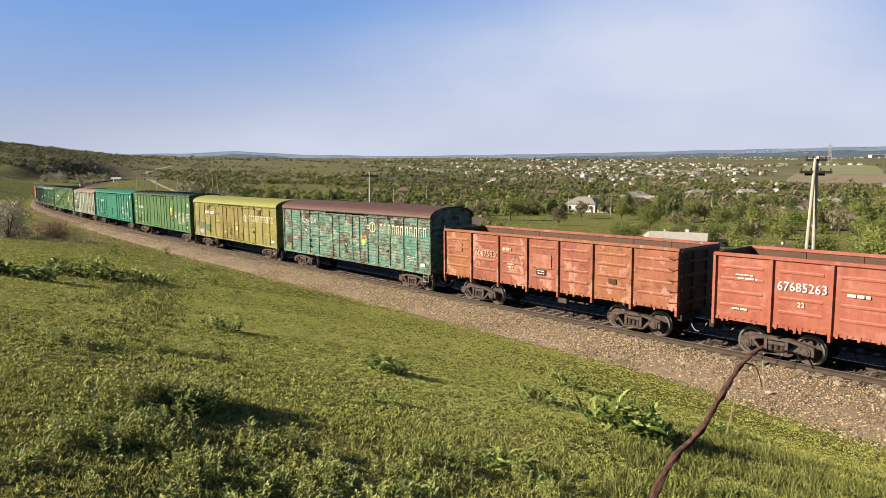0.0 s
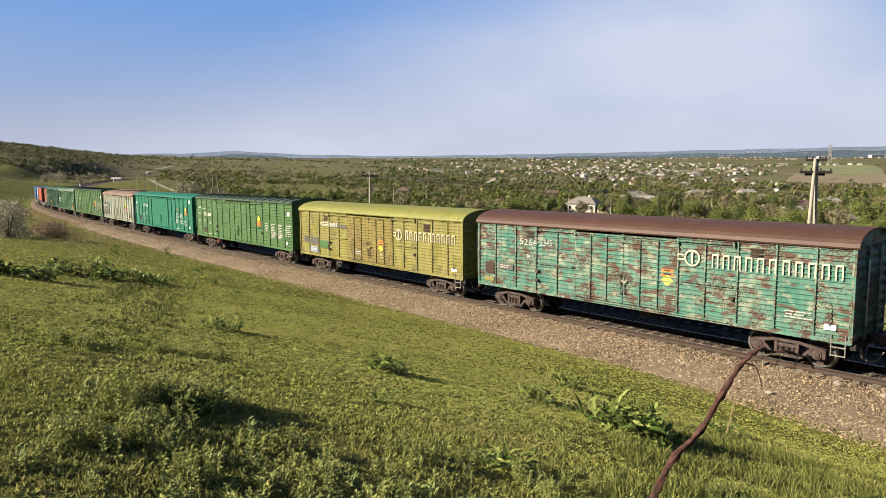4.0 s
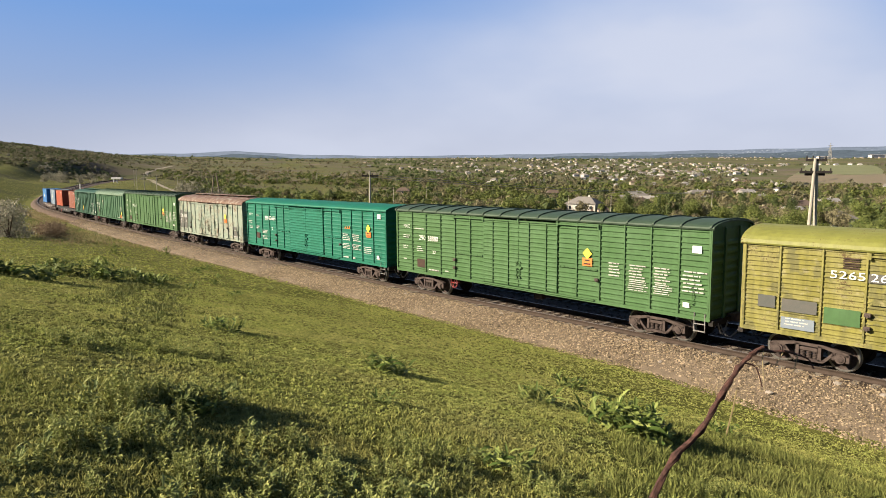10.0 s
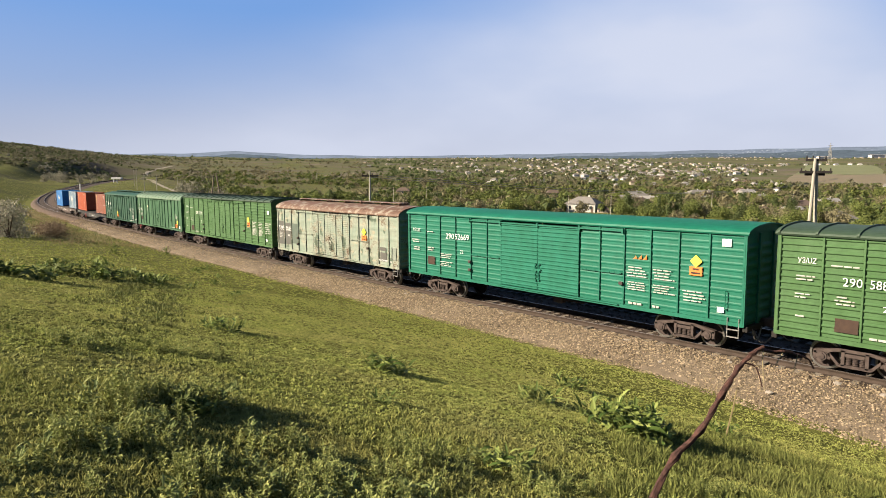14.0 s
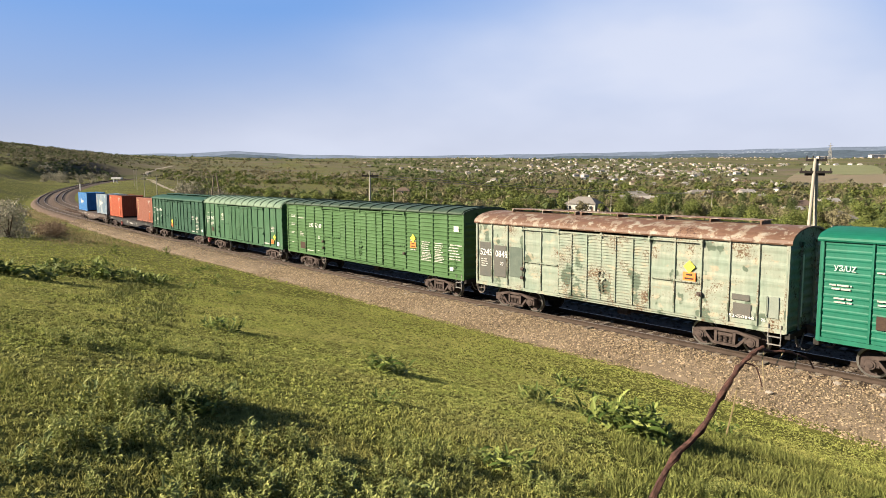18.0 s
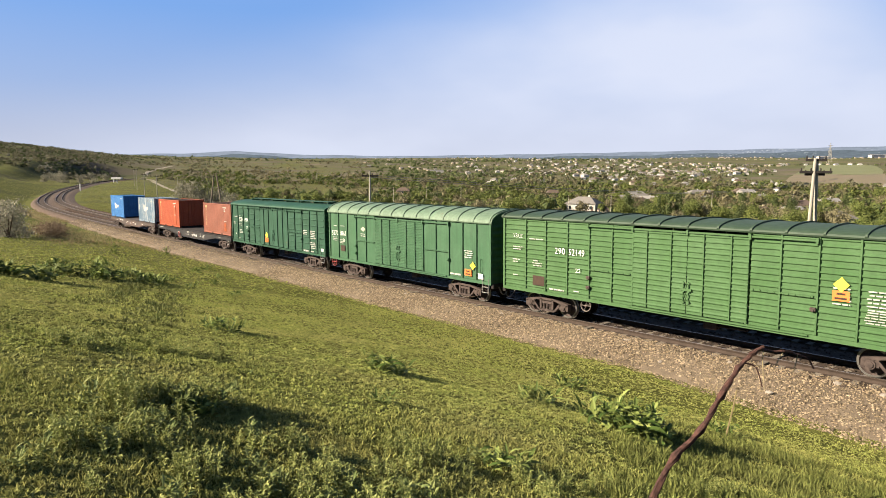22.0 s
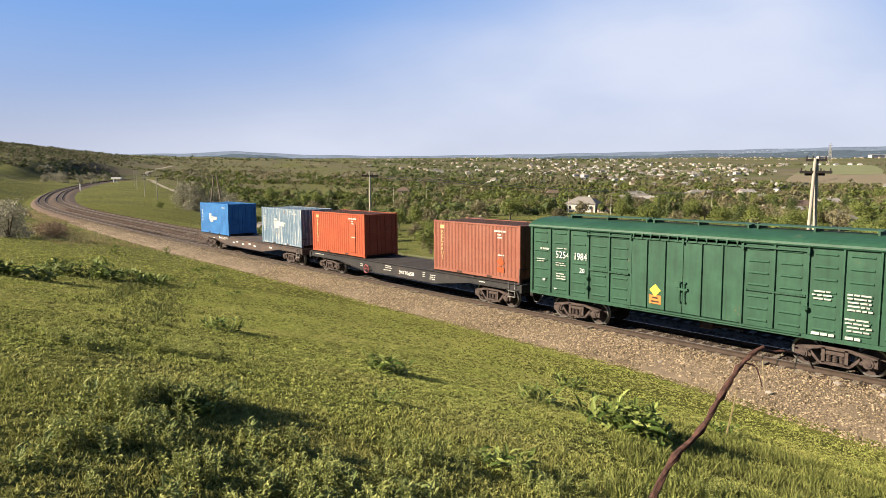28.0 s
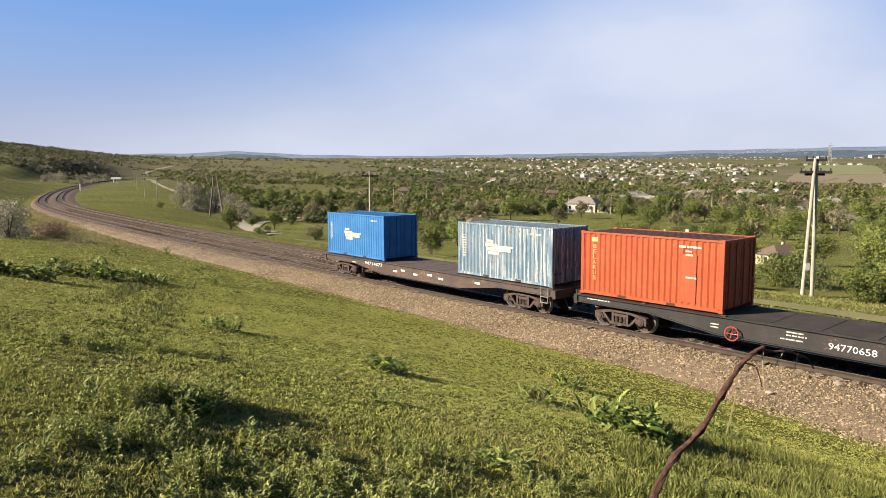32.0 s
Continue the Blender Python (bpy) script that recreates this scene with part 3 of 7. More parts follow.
WHEELSET, SIDE_FRAME, SPRING, AXLE_BOX, BOLSTER = wheelset_mesh(), side_frame_mesh(), spring_mesh(), axle_box_mesh(), bolster_mesh()

SPRING_SEAT = small_mesh("spring_seat", box(bmesh.new(), -0.27, 0.27, -1.12, -0.94, 0.545, 0.66, 0.015), M_STEEL)


def bogie(parent, x):
    b = part("bogie", BOLSTER, None, parent, "rusty grey two-axle freight bogie")
    b.matrix_basis = pose(x, 0, 0)
    for turn in (0, 180):
        rot = pose(0, 0, 0, 0, 0, turn)
        part("side_frame", SIDE_FRAME, None, b).matrix_basis = rot
        part("spring_seat", SPRING_SEAT, None, b).matrix_basis = rot
        for x1 in (-0.19, 0.0, 0.19):
            part("spring", SPRING, None, b).matrix_basis = rot @ pose(x1, 0, 0)
        for ax in (-0.925, 0.925):
            part("axle_box", AXLE_BOX, None, b).matrix_basis = pose(ax, 0, 0, 0, 0, turn)
    for ax in (-0.925, 0.925):
        SPINS.append((part("wheelset", WHEELSET, None, b, "steel wheels with bright worn treads"), ax))


def coupler_mesh():
    bm = bmesh.new()
    box(bm, -0.45, 0.10, -0.11, 0.11, 0.97, 1.15, 0.01)
    extrude(bm, [(0.05, -0.20), (0.30, -0.24), (0.50, -0.16), (0.50, -0.04), (0.36, 0.0), (0.36, 0.10), (0.46, 0.20), (0.20, 0.26), (0.05, 0.20)], 0.92, 1.20, "z")
    box(bm, -0.5, -0.3, -0.35, 0.35, 0.85, 1.25, 0.02)
    return small_mesh("coupler", bm, M_STEEL)


def hose_mesh():
    bm = bmesh.new()
    pts = [Vector((0.0 + 0.75 * t, -0.42 - 0.10 * math.sin(t * 3), 0.92 - 0.52 * math.sin(math.pi * min(1, t * 0.9)))) for t in [i / 9 for i in range(10)]]
    tube(bm, pts, 0.026)
    return small_mesh("brake_hose", bm, mottled("grey_rubber_hose", (0.102, 0.092, 0.088), (0.148, 0.138, 0.129), 8, 0.8))


def hand_wheel_mesh(mat):
    bm = bmesh.new()
    pts = [Vector((0.24 * math.cos(a), 0, 0.24 * math.sin(a))) for a in [2 * math.pi * i / 14 for i in range(14)]]
    tube(bm, pts, 0.024, 6, True)
    for i in range(4):
        rod(bm, (0, 0, 0), pts[int(i * 3.5)], 0.018, 5)
    rod(bm, (0, -0.03, 0), (0, 0.35, 0), 0.035, 8)
    return small_mesh("hand_wheel", bm, mat)


def step_mesh():
    bm = bmesh.new()
    for x in (-0.2, 0.2):
        rod(bm, (x, -1.46, 0.62), (x, -1.46, 1.30), 0.018, 6)
    for z in (0.64, 0.90):
        box(bm, -0.22, 0.22, -1.49, -1.42, z - 0.015, z + 0.015)
    return small_mesh("step", bm, mottled("worn_grey_step", (0.20, 0.20, 0.19), (0.12, 0.11, 0.10), 8, 0.8))


COUPLER, HOSE, STEP = coupler_mesh(), hose_mesh(), step_mesh()
WHEEL_RED, WHEEL_GREY = hand_wheel_mesh(M_REDWHEEL), hand_wheel_mesh(mottled("grey_hand_wheel", (0.138, 0.120, 0.106), (0.102, 0.083, 0.073), 4, 0.7))


def running_gear(w, length, base):
    for x in (-base / 2, base / 2):
        bogie(w, x)
    for turn in (0, 180):
        c = part("coupler", COUPLER, None, w, "grimy steel automatic coupler")
        c.matrix_basis = pose(0, 0, 0, 0, 0, turn) @ pose(length / 2 + 0.12, 0, 0)
        h = part("brake_hose", HOSE, None, w, "hanging brake hose")
        h.matrix_basis = pose(0, 0, 0, 0, 0, turn) @ pose(length / 2 - 0.15, 0, 0)
    for y in (-0.22, 0.22):
        part("centre_sill", box(bmesh.new(), -length / 2 + 0.1, length / 2 - 0.1, y - 0.06, y + 0.06, 0.78, 1.08), M_DARK, w)
    bm = bmesh.new()
    rod(bm, (-0.9, 0.55, 0.80), (0.1, 0.55, 0.80), 0.19, 12)
    part("air_tank", bm, M_STEEL, w)
    bm = bmesh.new()
    box(bm, 0.35, 0.85, -0.85, -0.55, 0.62, 0.90, 0.03)
    rod(bm, (0.85, -0.7, 0.75), (1.9, -0.7, 0.75), 0.04, 6)
    part("brake_cylinder", bm, M_STEEL, w)


# ---- train: covered wagons ----
def rib_profile(z0, z1, n, depth, y=-1.42):
    pts, step = [(y, z0)], (z1 - z0) / n
    for i in range(n):
        a = z0 + i * step
        pts += [(y, a + step * 0.45), (y - depth, a + step * 0.62), (y - depth, a + step * 0.78), (y, a + step * 0.95)]
    return pts + [(y, z1)]


def side_panel(w, name, x0, x1, z0, z1, mat, ribs, depth=0.03, style="ribs", y=-1.42, turn=0, label=""):
    bm, places = bmesh.new(), []
    if style == "pressed":
        box(bm, x0, x1, y - 0.004, y + 0.03, z0, z1)
        step = (z1 - z0) / ribs
        for i in range(ribs):
            zc = z0 + (i + 0.5) * step
            q = (x1 - x0) * 0.17
            places.append((x0 + q, zc))
    else:
        prof = rib_profile(z0, z1, ribs, depth, y) if ribs else [(y, z0), (y, z1)]
        extrude(bm, prof + [(y + 0.03, z1), (y + 0.03, z0)], x0, x1)
    ob = part(name, bm, mat, w, label)
    ob.matrix_basis = pose(0, 0, 0, 0, 0, turn)
    if places:
        rb = extrude(bmesh.new(), [(-0.004, -0.045), (-0.004, 0.045), (-depth, 0.012), (-depth, -0.012)], 0, (x1 - x0) * 0.66)
        me = small_mesh("rib", rb, mat)
        for x, z in places:
            part("rib", me, None, ob).matrix_basis = pose(x, y, z)
    return ob


def covered_wagon(label, f, r, base, posts, door, side, roof_mat, ribs=16, rib_depth=0.03, style="ribs", door_style="ribs", door_ribs=16, door_posts=(),
                  roof_ribs=0, walkway=False, eave=3.98, crown=4.66, vents=(), wheel=None, end_strip=True, visor=True, end_mat=None, rail_mat=None, door_mat=None):
    length = r - f
    w = thing("covered_wagon", label, "freight wagon", "wagons of the train")
    hl = length / 2
    z0, z1 = 1.16, eave - 0.06
    d0, d1 = door
    edges = [-hl] + [p for p in posts if p < d0 - 0.01] + [d0]
    spans = list(zip(edges, edges[1:]))
    edges = [d1] + [p for p in posts if p > d1 + 0.01] + [hl]
    spans += list(zip(edges, edges[1:]))
    post_bm = bmesh.new()
    extrude(post_bm, [(-0.05, -1.42), (-0.025, -1.482), (0.025, -1.482), (0.05, -1.42)], z0, z1, "z")
    post_me = small_mesh("side_post", post_bm, side)
    for turn in (0, 180):
        rot = pose(0, 0, 0, 0, 0, turn)
        for a, b in spans:
            side_panel(w, "side_panel", a + 0.02, b - 0.02, z0, z1, side, ribs, rib_depth, style, turn=turn)
        for p in [x for x in posts] + [-hl + 0.05, hl - 0.05]:
            part("side_post", post_me, None, w).matrix_basis = rot @ pose(p, 0, 0)
        # sliding door of two leaves, with its rail and posts
        mid = (d0 + d1) / 2
        for a, b in ((d0 + 0.03, mid - 0.012), (mid + 0.012, d1 - 0.03)):
            leaf = side_panel(w, "sliding_door", a, b, z0 + 0.03, z1 - 0.16, door_mat or side, door_ribs, 0.028, door_style, y=-1.47, turn=turn)
            for p in [q for q in door_posts if a - 0.05 < q < b + 0.05]:
                bm = bmesh.new()
                extrude(bm, [(p - 0.035, -1.47), (p - 0.018, -1.525), (p + 0.018, -1.525), (p + 0.035, -1.47)], z0 + 0.03, z1 - 0.16, "z")
                part("door_stile", bm, door_mat or side, leaf)
        bm = bmesh.new()
        for x in (mid - 0.10, mid + 0.10):
            rod(bm, (x, -1.52, 1.55), (x, -1.52, 2.35), 0.018, 6)
            for z in (1.6, 2.0, 2.3):
                box(bm, x - 0.05, x + 0.05, -1.535, -1.49, z - 0.03, z + 0.03)
        box(bm, mid - 0.22, mid + 0.22, -1.545, -1.50, 2.02, 2.10)
        part("door_latch", bm, side, w).matrix_basis = rot
        for x, z in ((d0 - 2.02, 2.02), (d1 + 2.02, 1.98), (d0 - 2.02, 1.62)):
            bm = box(bmesh.new(), x - 0.09, x + 0.09, -1.56, -1.47, z - 0.06, z + 0.06, 0.015)
            rod(bm, (x, -1.58, z - 0.03), (x, -1.50, z - 0.03), 0.045, 8)
            part("lock", bm, M_STEEL if side not in (P_PINE, P_GRASS) else side, w, "steel door lock").matrix_basis = rot
        # rivet heads along the sill and the waist rails
        rivet = small_mesh("rivet", rod(bmesh.new(), (0, -0.018, 0), (0, 0.0, 0), 0.022, 6, 0.03), side)
        for k in range(9):
            for x0 in (d0 - 1.95, d1 + 0.15):
                part("rivet", rivet, None, w).matrix_basis = rot @ pose(x0 + k * 0.22, -1.495, 2.36)
        bm = bmesh.new()
        box(bm, d0 - (2.1 if visor else 0.1), d1 + (2.1 if visor else 0.1), -1.53, -1.41, z1 - 0.15, z1 - 0.09)
        if visor:
            for x in (d0 - 2.05, d0, mid, d1, d1 + 2.05):
                box(bm, x - 0.04, x + 0.04, -1.55, -1.42, z1 - 0.22, z1 - 0.03)
        part("door_track", bm, rail_mat or side, w, "upper rail of the sliding door").matrix_basis = rot
        bm = bmesh.new()
        box(bm, -hl, hl, -1.47, -1.30, 1.02, 1.155)
        box(bm, d0 - 0.1, d1 + 1.9, -1.53, -1.47, 1.10, 1.15)
        part("side_sill", bm, side, w).matrix_basis = rot
        bm = bmesh.new()
        box(bm, -hl, hl, -1.485, -1.38, z1 + 0.003, eave)
        part("top_chord", bm, side, w).matrix_basis = rot
        for x0, x1 in ((d0 - 2.0, d0 - 0.1), (d1 + 0.1, d1 + 2.0)):
            part("waist_rail", box(bmesh.new(), x0, x1, -1.495, -1.44, 2.33, 2.39), side, w).matrix_basis = rot
    # end walls
    for turn in (0, 180):
        rot = pose(0, 0, 0, 0, 0, turn)
        bm = bmesh.new()
        prof = [(hl - 0.02, 1.05)]
        for i in range(9):
            a = 1.10 + i * 0.31
            prof += [(hl - 0.02, a + 0.02), (hl + 0.03, a + 0.10), (hl + 0.03, a + 0.18), (hl - 0.02, a + 0.26)]
        prof += [(hl - 0.02, eave), (hl - 0.06, eave), (hl - 0.06, 1.05)]
        extrude(bm, prof, -1.40, 1.40, "y")
        rail = rod(bmesh.new(), (hl - 0.62, -1.53, 1.55), (hl - 0.62, -1.53, 2.20), 0.016, 6)
        for z in (1.56, 2.19):
            rod(rail, (hl - 0.62, -1.53, z), (hl - 0.62, -1.42, z), 0.014, 5)
        part("grab_iron", rail, side, w).matrix_basis = rot
        part("end_wall", bm, end_mat or side, w).matrix_basis = rot
        for y in (-0.55, 0.55):
            part("end_post", box(bmesh.new(), hl + 0.02, hl + 0.09, y - 0.06, y + 0.06, 1.05, eave), end_mat or side, w).matrix_basis = rot
        for y in (-1.42, 1.42):
            part("corner_post", box(bmesh.new(), hl - 0.09, hl + 0.03, y - 0.055, y + 0.055, 1.05, eave), end_mat or side, w).matrix_basis = rot
        if end_strip:
            part("end_stripe", box(bmesh.new(), hl + 0.092, hl + 0.10, -0.60, -0.50, 1.5, 3.55), M_WHITE, w, "white-painted strip on the end wall").matrix_basis = rot
        part("step", STEP, None, w, "corner step and grab irons").matrix_basis = rot @ pose(hl - 0.35, 0, 0)
        bm = bmesh.new()
        box(bm, hl - 0.05, hl + 0.12, -1.40, 1.40, 0.86, 1.06, 0.01)
        part("end_beam", bm, M_DARK, w).matrix_basis = rot
        bm = bmesh.new()
        sag = [(hl + 0.13, -1.05 + 0.09 * i, 0.93 - 0.42 * math.sin(math.pi * i / 8)) for i in range(9)]
        tube(bm, sag, 0.028)
        part("brake_hose", bm, M_HOSE, w, "sagging grey brake hose at the wagon end").matrix_basis = rot
    part("floor", box(bmesh.new(), -hl + 0.05, hl - 0.05, -1.38, 1.38, 1.09, 1.15), M_DARK, w)
    # arched roof
    arch = [(1.53 * math.sin(a), eave - 0.01 + (crown - eave) * (math.cos(a * 0.92) - 0.125) / 0.875) for a in [radians(-90 + 12 * i) for i in range(16)]]
    inner = [(y * 0.985, z - 0.05) for y, z in arch]
    bm = extrude(bmesh.new(), arch + inner[::-1], -hl - 0.10, hl + 0.10)
    part("roof", bm, roof_mat, w)
    for x in (-hl + 0.02, hl - 0.05):
        part("gable", extrude(bmesh.new(), inner, x, x + 0.03), end_mat or side, w)
    if roof_ribs:
        step = length / roof_ribs
        rib = extrude(bmesh.new(), [(y * 1.012, z + 0.045) for y, z in arch] + [(y, z) for y, z in arch[::-1]], -0.035, 0.035)
        rib_me = small_mesh("roof_rib", rib, roof_mat)
        for i in range(roof_ribs + 1):
            part("roof_rib", rib_me, None, w).matrix_basis = pose(-hl + 0.02 + i * (length - 0.04) / roof_ribs, 0, 0)
    if walkway:
        for i in range(3):
            bm = bmesh.new()
            x0, x1 = -hl + 1.2 + i * (length - 2.4) / 3, -hl + 1.2 + (i + 1) * (length - 2.4) / 3 - 0.12
            for y in (-0.24, 0.0, 0.24):
                box(bm, x0, x1, y - 0.10, y + 0.10, crown + 0.10, crown + 0.13)
            for x in (x0 + 0.1, (x0 + x1) / 2, x1 - 0.1):
                box(bm, x - 0.03, x + 0.03, -0.36, 0.36, crown - 0.03, crown + 0.10)
            part("roof_walkway", bm, roof_mat, w, "plank walkway along the roof")
    for x0, x1, a, b in vents:
        bm = bmesh.new()
        for k in range(5):
            zk = a + (b - a) * k / 5
            box(bm, x0, x1, -1.468, -1.44, zk + 0.01, zk + (b - a) / 5 - 0.02)
        part("vent_grille", bm, M_VENT, w, "small dark louvred vent")
    if wheel:
        mesh, x = wheel
        part("hand_wheel", mesh, None, w, "hand brake wheel under the sill").matrix_basis = pose(x, -1.34, 0.82)
    running_gear(w, length, base)
    MOVES.append((w, (f + r) / 2, base, 0.0))
    return w


LONG = (-6.85, -5.6, -4.4, -3.25, -2.28, 2.28, 3.3, 4.45, 5.7, 6.9)
BIG = (-7.62, -6.50, -5.34, -4.24, -3.16, -2.22, 2.15, 3.2, 4.33, 5.47, 6.61, 7.76)
SHORT = (-6.08, -5.1, -4.12, -3.13, -2.14, 2.14, 3.16, 4.18, 5.18, 6.16)


def train():
    # weathered teal wagon with a brown roof
    w = covered_wagon("weathered teal covered wagon with flaking paint and brown roof", -3.2, 12.75, 12.0, LONG, (-2.28, 2.28), P_TEAL_OLD, R_BROWN, 17, 0.03,
                      door_posts=(-1.5, -0.75, 0.75, 1.5), vents=((-4.95, -4.55, 3.42, 3.75), (4.85, 5.25, 3.42, 3.75)), eave=3.99, crown=4.53)
    for i, (x, n) in enumerate(((2.62, 0), (3.55, 6), (5.9, 5))):
        bm = bmesh.new()
        if i == 0:
            ring(bm, x + 0.2, 3.22, 0.30)
            box(bm, x + 0.16, x + 0.24, -1.483, -1.476, 3.02, 3.42)
            box(bm, x - 0.36, x - 0.10, -1.483, -1.476, 3.28, 3.34)
            box(bm, x - 0.36, x - 0.10, -1.483, -1.476, 3.12, 3.18)
        else:
            for k in range(n):
                part("company_mark", mark(bmesh.new(), x + k * 0.385, 2.95, 0.23, 0.48), M_AGED, w, "faded white company mark")
            continue
        part("company_mark", bm, M_AGED, w, "faded white company mark")
    lettering(w, "5264", -5.37, 3.10, 0.40, mat=M_FADED, width=1.01)
    lettering(w, "2345", -4.18, 3.13, 0.40, mat=M_FADED, width=0.64)
    placard(w, 1.88, 2.62, over=False)
    patch(w, "overpaint_patch", -7.5, -6.95, 1.62, 2.15, M_VENT)
    patch(w, "overpaint_patch", -6.65, -5.75, 1.88, 2.18, M_GREYBAR)
    patch(w, "overpaint_patch", -7.55, -6.95, 1.26, 1.45, P_YELLOW)
    text_block(w, -6.55, 2.10, 0.7, 2, seed=3)
    text_block(w, -6.5, 3.3, 0.6, 1, seed=4)
    text_block(w, 5.95, 1.85, 0.95, 3, seed=5)
    lettering(w, "20", -4.95, 2.55, 0.2)
    patch(w, "data_plate", 7.2, 7.55, 1.40, 1.58, M_WHITE)

    # mustard wagon
    w = covered_wagon("mustard yellow covered wagon with olive arched roof", 13.85, 29.9, 12.0, LONG, (-2.28, 2.28), P_YELLOW, R_YELLOW, 17, 0.03,
                      door_posts=(-1.5, -0.75, 0.75, 1.5), vents=((-5.05, -4.6, 3.33, 3.68), (5.0, 5.5, 3.25, 3.65), (-1.35, -0.95, 2.35, 2.85)), wheel=(WHEEL_GREY, -3.45), door_mat=P_OCHRE, eave=3.94, crown=4.47)
    for i, (x, n) in enumerate(((2.62, 0), (3.47, 6), (5.7, 5))):
        bm = bmesh.new()
        if i == 0:
            ring(bm, x + 0.25, 2.95, 0.30)
            box(bm, x + 0.21, x + 0.29, -1.483, -1.476, 2.75, 3.15)
            box(bm, x - 0.22, x + 0.0, -1.483, -1.476, 3.02, 3.08)
            box(bm, x - 0.22, x + 0.0, -1.483, -1.476, 2.85, 2.91)
        else:
            for k in range(n):
                part("company_mark", mark(bmesh.new(), x + k * 0.385, 2.72, 0.22, 0.48), M_AGED, w, "faded white company mark")
            continue
        part("company_mark", bm, M_AGED, w, "faded white company mark")
    patch(w, "overpaint_patch", -4.35, -3.35, 2.98, 3.24, M_GREYBAR, -1.467)
    patch(w, "overpaint_patch", -3.15, -2.35, 2.98, 3.20, M_GREYBAR)
    lettering(w, "5265", -5.4, 3.02, 0.34, width=0.95)
    lettering(w, "2609", -4.3, 3.02, 0.34, width=0.9)
    patch(w, "overpaint_patch", -7.5, -6.95, 1.85, 2.25, M_GREYBAR)
    patch(w, "overpaint_patch", -6.75, -5.7, 1.80, 2.20, M_GREYBAR)
    patch(w, "overpaint_patch", -5.5, -4.5, 1.60, 2.10, P_GREEN)
    patch(w, "overpaint_patch", -6.75, -5.75, 1.25, 1.62, mottled("blue_grey_overpaint", (0.120, 0.148, 0.184), (0.152, 0.175, 0.194), 3, 0.8))
    text_block(w, -6.65, 1.60, 0.75, 3, seed=9)
    text_block(w, -1.4, 1.75, 0.55, 2, 0.08, seed=8)
    text_block(w, 1.05, 1.75, 0.55, 3, 0.08, seed=7)
    placard(w, 1.19, 2.38, over=False)
    patch(w, "data_plate", 7.2, 7.6, 1.40, 1.56, M_WHITE)

    # two long green wagons alike, and the emerald one
    for k, (f, r, number) in enumerate(((31.0, 48.9, ("290", "58880")), (83.95, 101.85, ("290", "52149")))):
        w = covered_wagon("long leaf-green covered wagon with ribbed steel sides", f, r, 13.4, BIG, (-2.22, 2.22), P_GREEN, R_DARKGREEN, 15, 0.035,
                          door_ribs=15, door_posts=(-1.6, -0.62, 0.62, 1.6), roof_ribs=16, end_strip=False, eave=4.30, crown=4.56,
                          wheel=((WHEEL_RED, WHEEL_GREY)[k], -4.45))
        dx = 1.06 * k
        lettering(w, number[0], -7.06 + dx, 2.80 + 0.05 * k, 0.38, width=0.53)
        lettering(w, number[1], -6.34 + dx, 2.80 + 0.05 * k, 0.38, width=0.80)
        lettering(w, "УЗ/UZ", -8.35, 3.40, 0.24, width=0.54)
        lettering(w, "22", -5.97 + dx, 2.16, 0.24, width=0.26)
        text_block(w, -7.45, 3.42, 0.95, 1, 0.06, seed=11)
        text_block(w, -8.4, 3.02, 0.65, 2, 0.06, seed=12)
        text_block(w, -8.4, 2.45, 0.5, 2, 0.06, seed=13)
        text_block(w, -8.35, 1.75, 0.35, 1, 0.07, seed=14)
        text_block(w, -7.25, 2.48, 0.55, 3, 0.06, seed=15)
        text_block(w, -6.3, 1.36, 0.95, 1, 0.09, seed=16)
        text_block(w, -5.0, 1.40, 0.3, 1, 0.06, seed=17)
        patch(w, "data_plate", -7.2, -6.56, 1.38, 1.80, M_VENT, label="dark brown square panel")
        placard(w, 3.74 + k * 1.25, 2.66 - 0.16 * k)
        text_block(w, 4.75, 2.75, 0.55, 5, 0.06, 0.06, seed=18)
        text_block(w, 5.65, 2.75, 0.8, 6, 0.06, 0.05, seed=19)
        text_block(w, 5.62, 2.12, 0.9, 5, 0.045, 0.035, seed=20)
        text_block(w, 6.75, 2.75, 0.7, 6, 0.06, 0.05, seed=21)
        text_block(w, 6.72, 2.12, 0.9, 5, 0.045, 0.035, seed=22)
        text_block(w, 7.85, 2.75, 1.0, 6, 0.07, 0.07, seed=23)
        patch(w, "data_plate", 8.25, 8.6, 3.40, 3.66, M_WHITE, label="white square plate")
        patch(w, "data_plate", 7.95, 8.2, 1.42, 1.6, M_WHITE)
    w = covered_wagon("glossy emerald green covered wagon with smooth roof", 49.9, 67.95, 13.4, BIG, (-2.25, 2.22), P_EMERALD, P_EMERALD, 13, 0.013,
                      door_ribs=16, end_strip=False, eave=4.19, crown=4.50)
    lettering(w, "290", -6.05, 3.02, 0.40, width=0.6)
    lettering(w, "52669", -5.38, 3.02, 0.40, width=1.0)
    lettering(w, "22", -5.0, 2.35, 0.24)
    lettering(w, "УЗ/UZ", -8.65, 3.25, 0.24, width=0.6)
    text_block(w, -7.5, 3.32, 0.75, 1, 0.06, seed=31)
    text_block(w, -8.75, 2.85, 0.8, 2, 0.07, seed=32)
    text_block(w, -8.65, 2.45, 0.6, 2, 0.07, seed=33)
    text_block(w, -7.5, 2.5, 0.6, 2, 0.07, seed=34)
    text_block(w, -6.5, 2.25, 0.95, 3, 0.05, 0.04, seed=35)
    text_block(w, -6.5, 1.85, 0.95, 3, 0.05, 0.04, seed=36)
    patch(w, "data_plate", -7.45, -6.9, 1.62, 2.02, M_VENT, label="dark brown square panel")
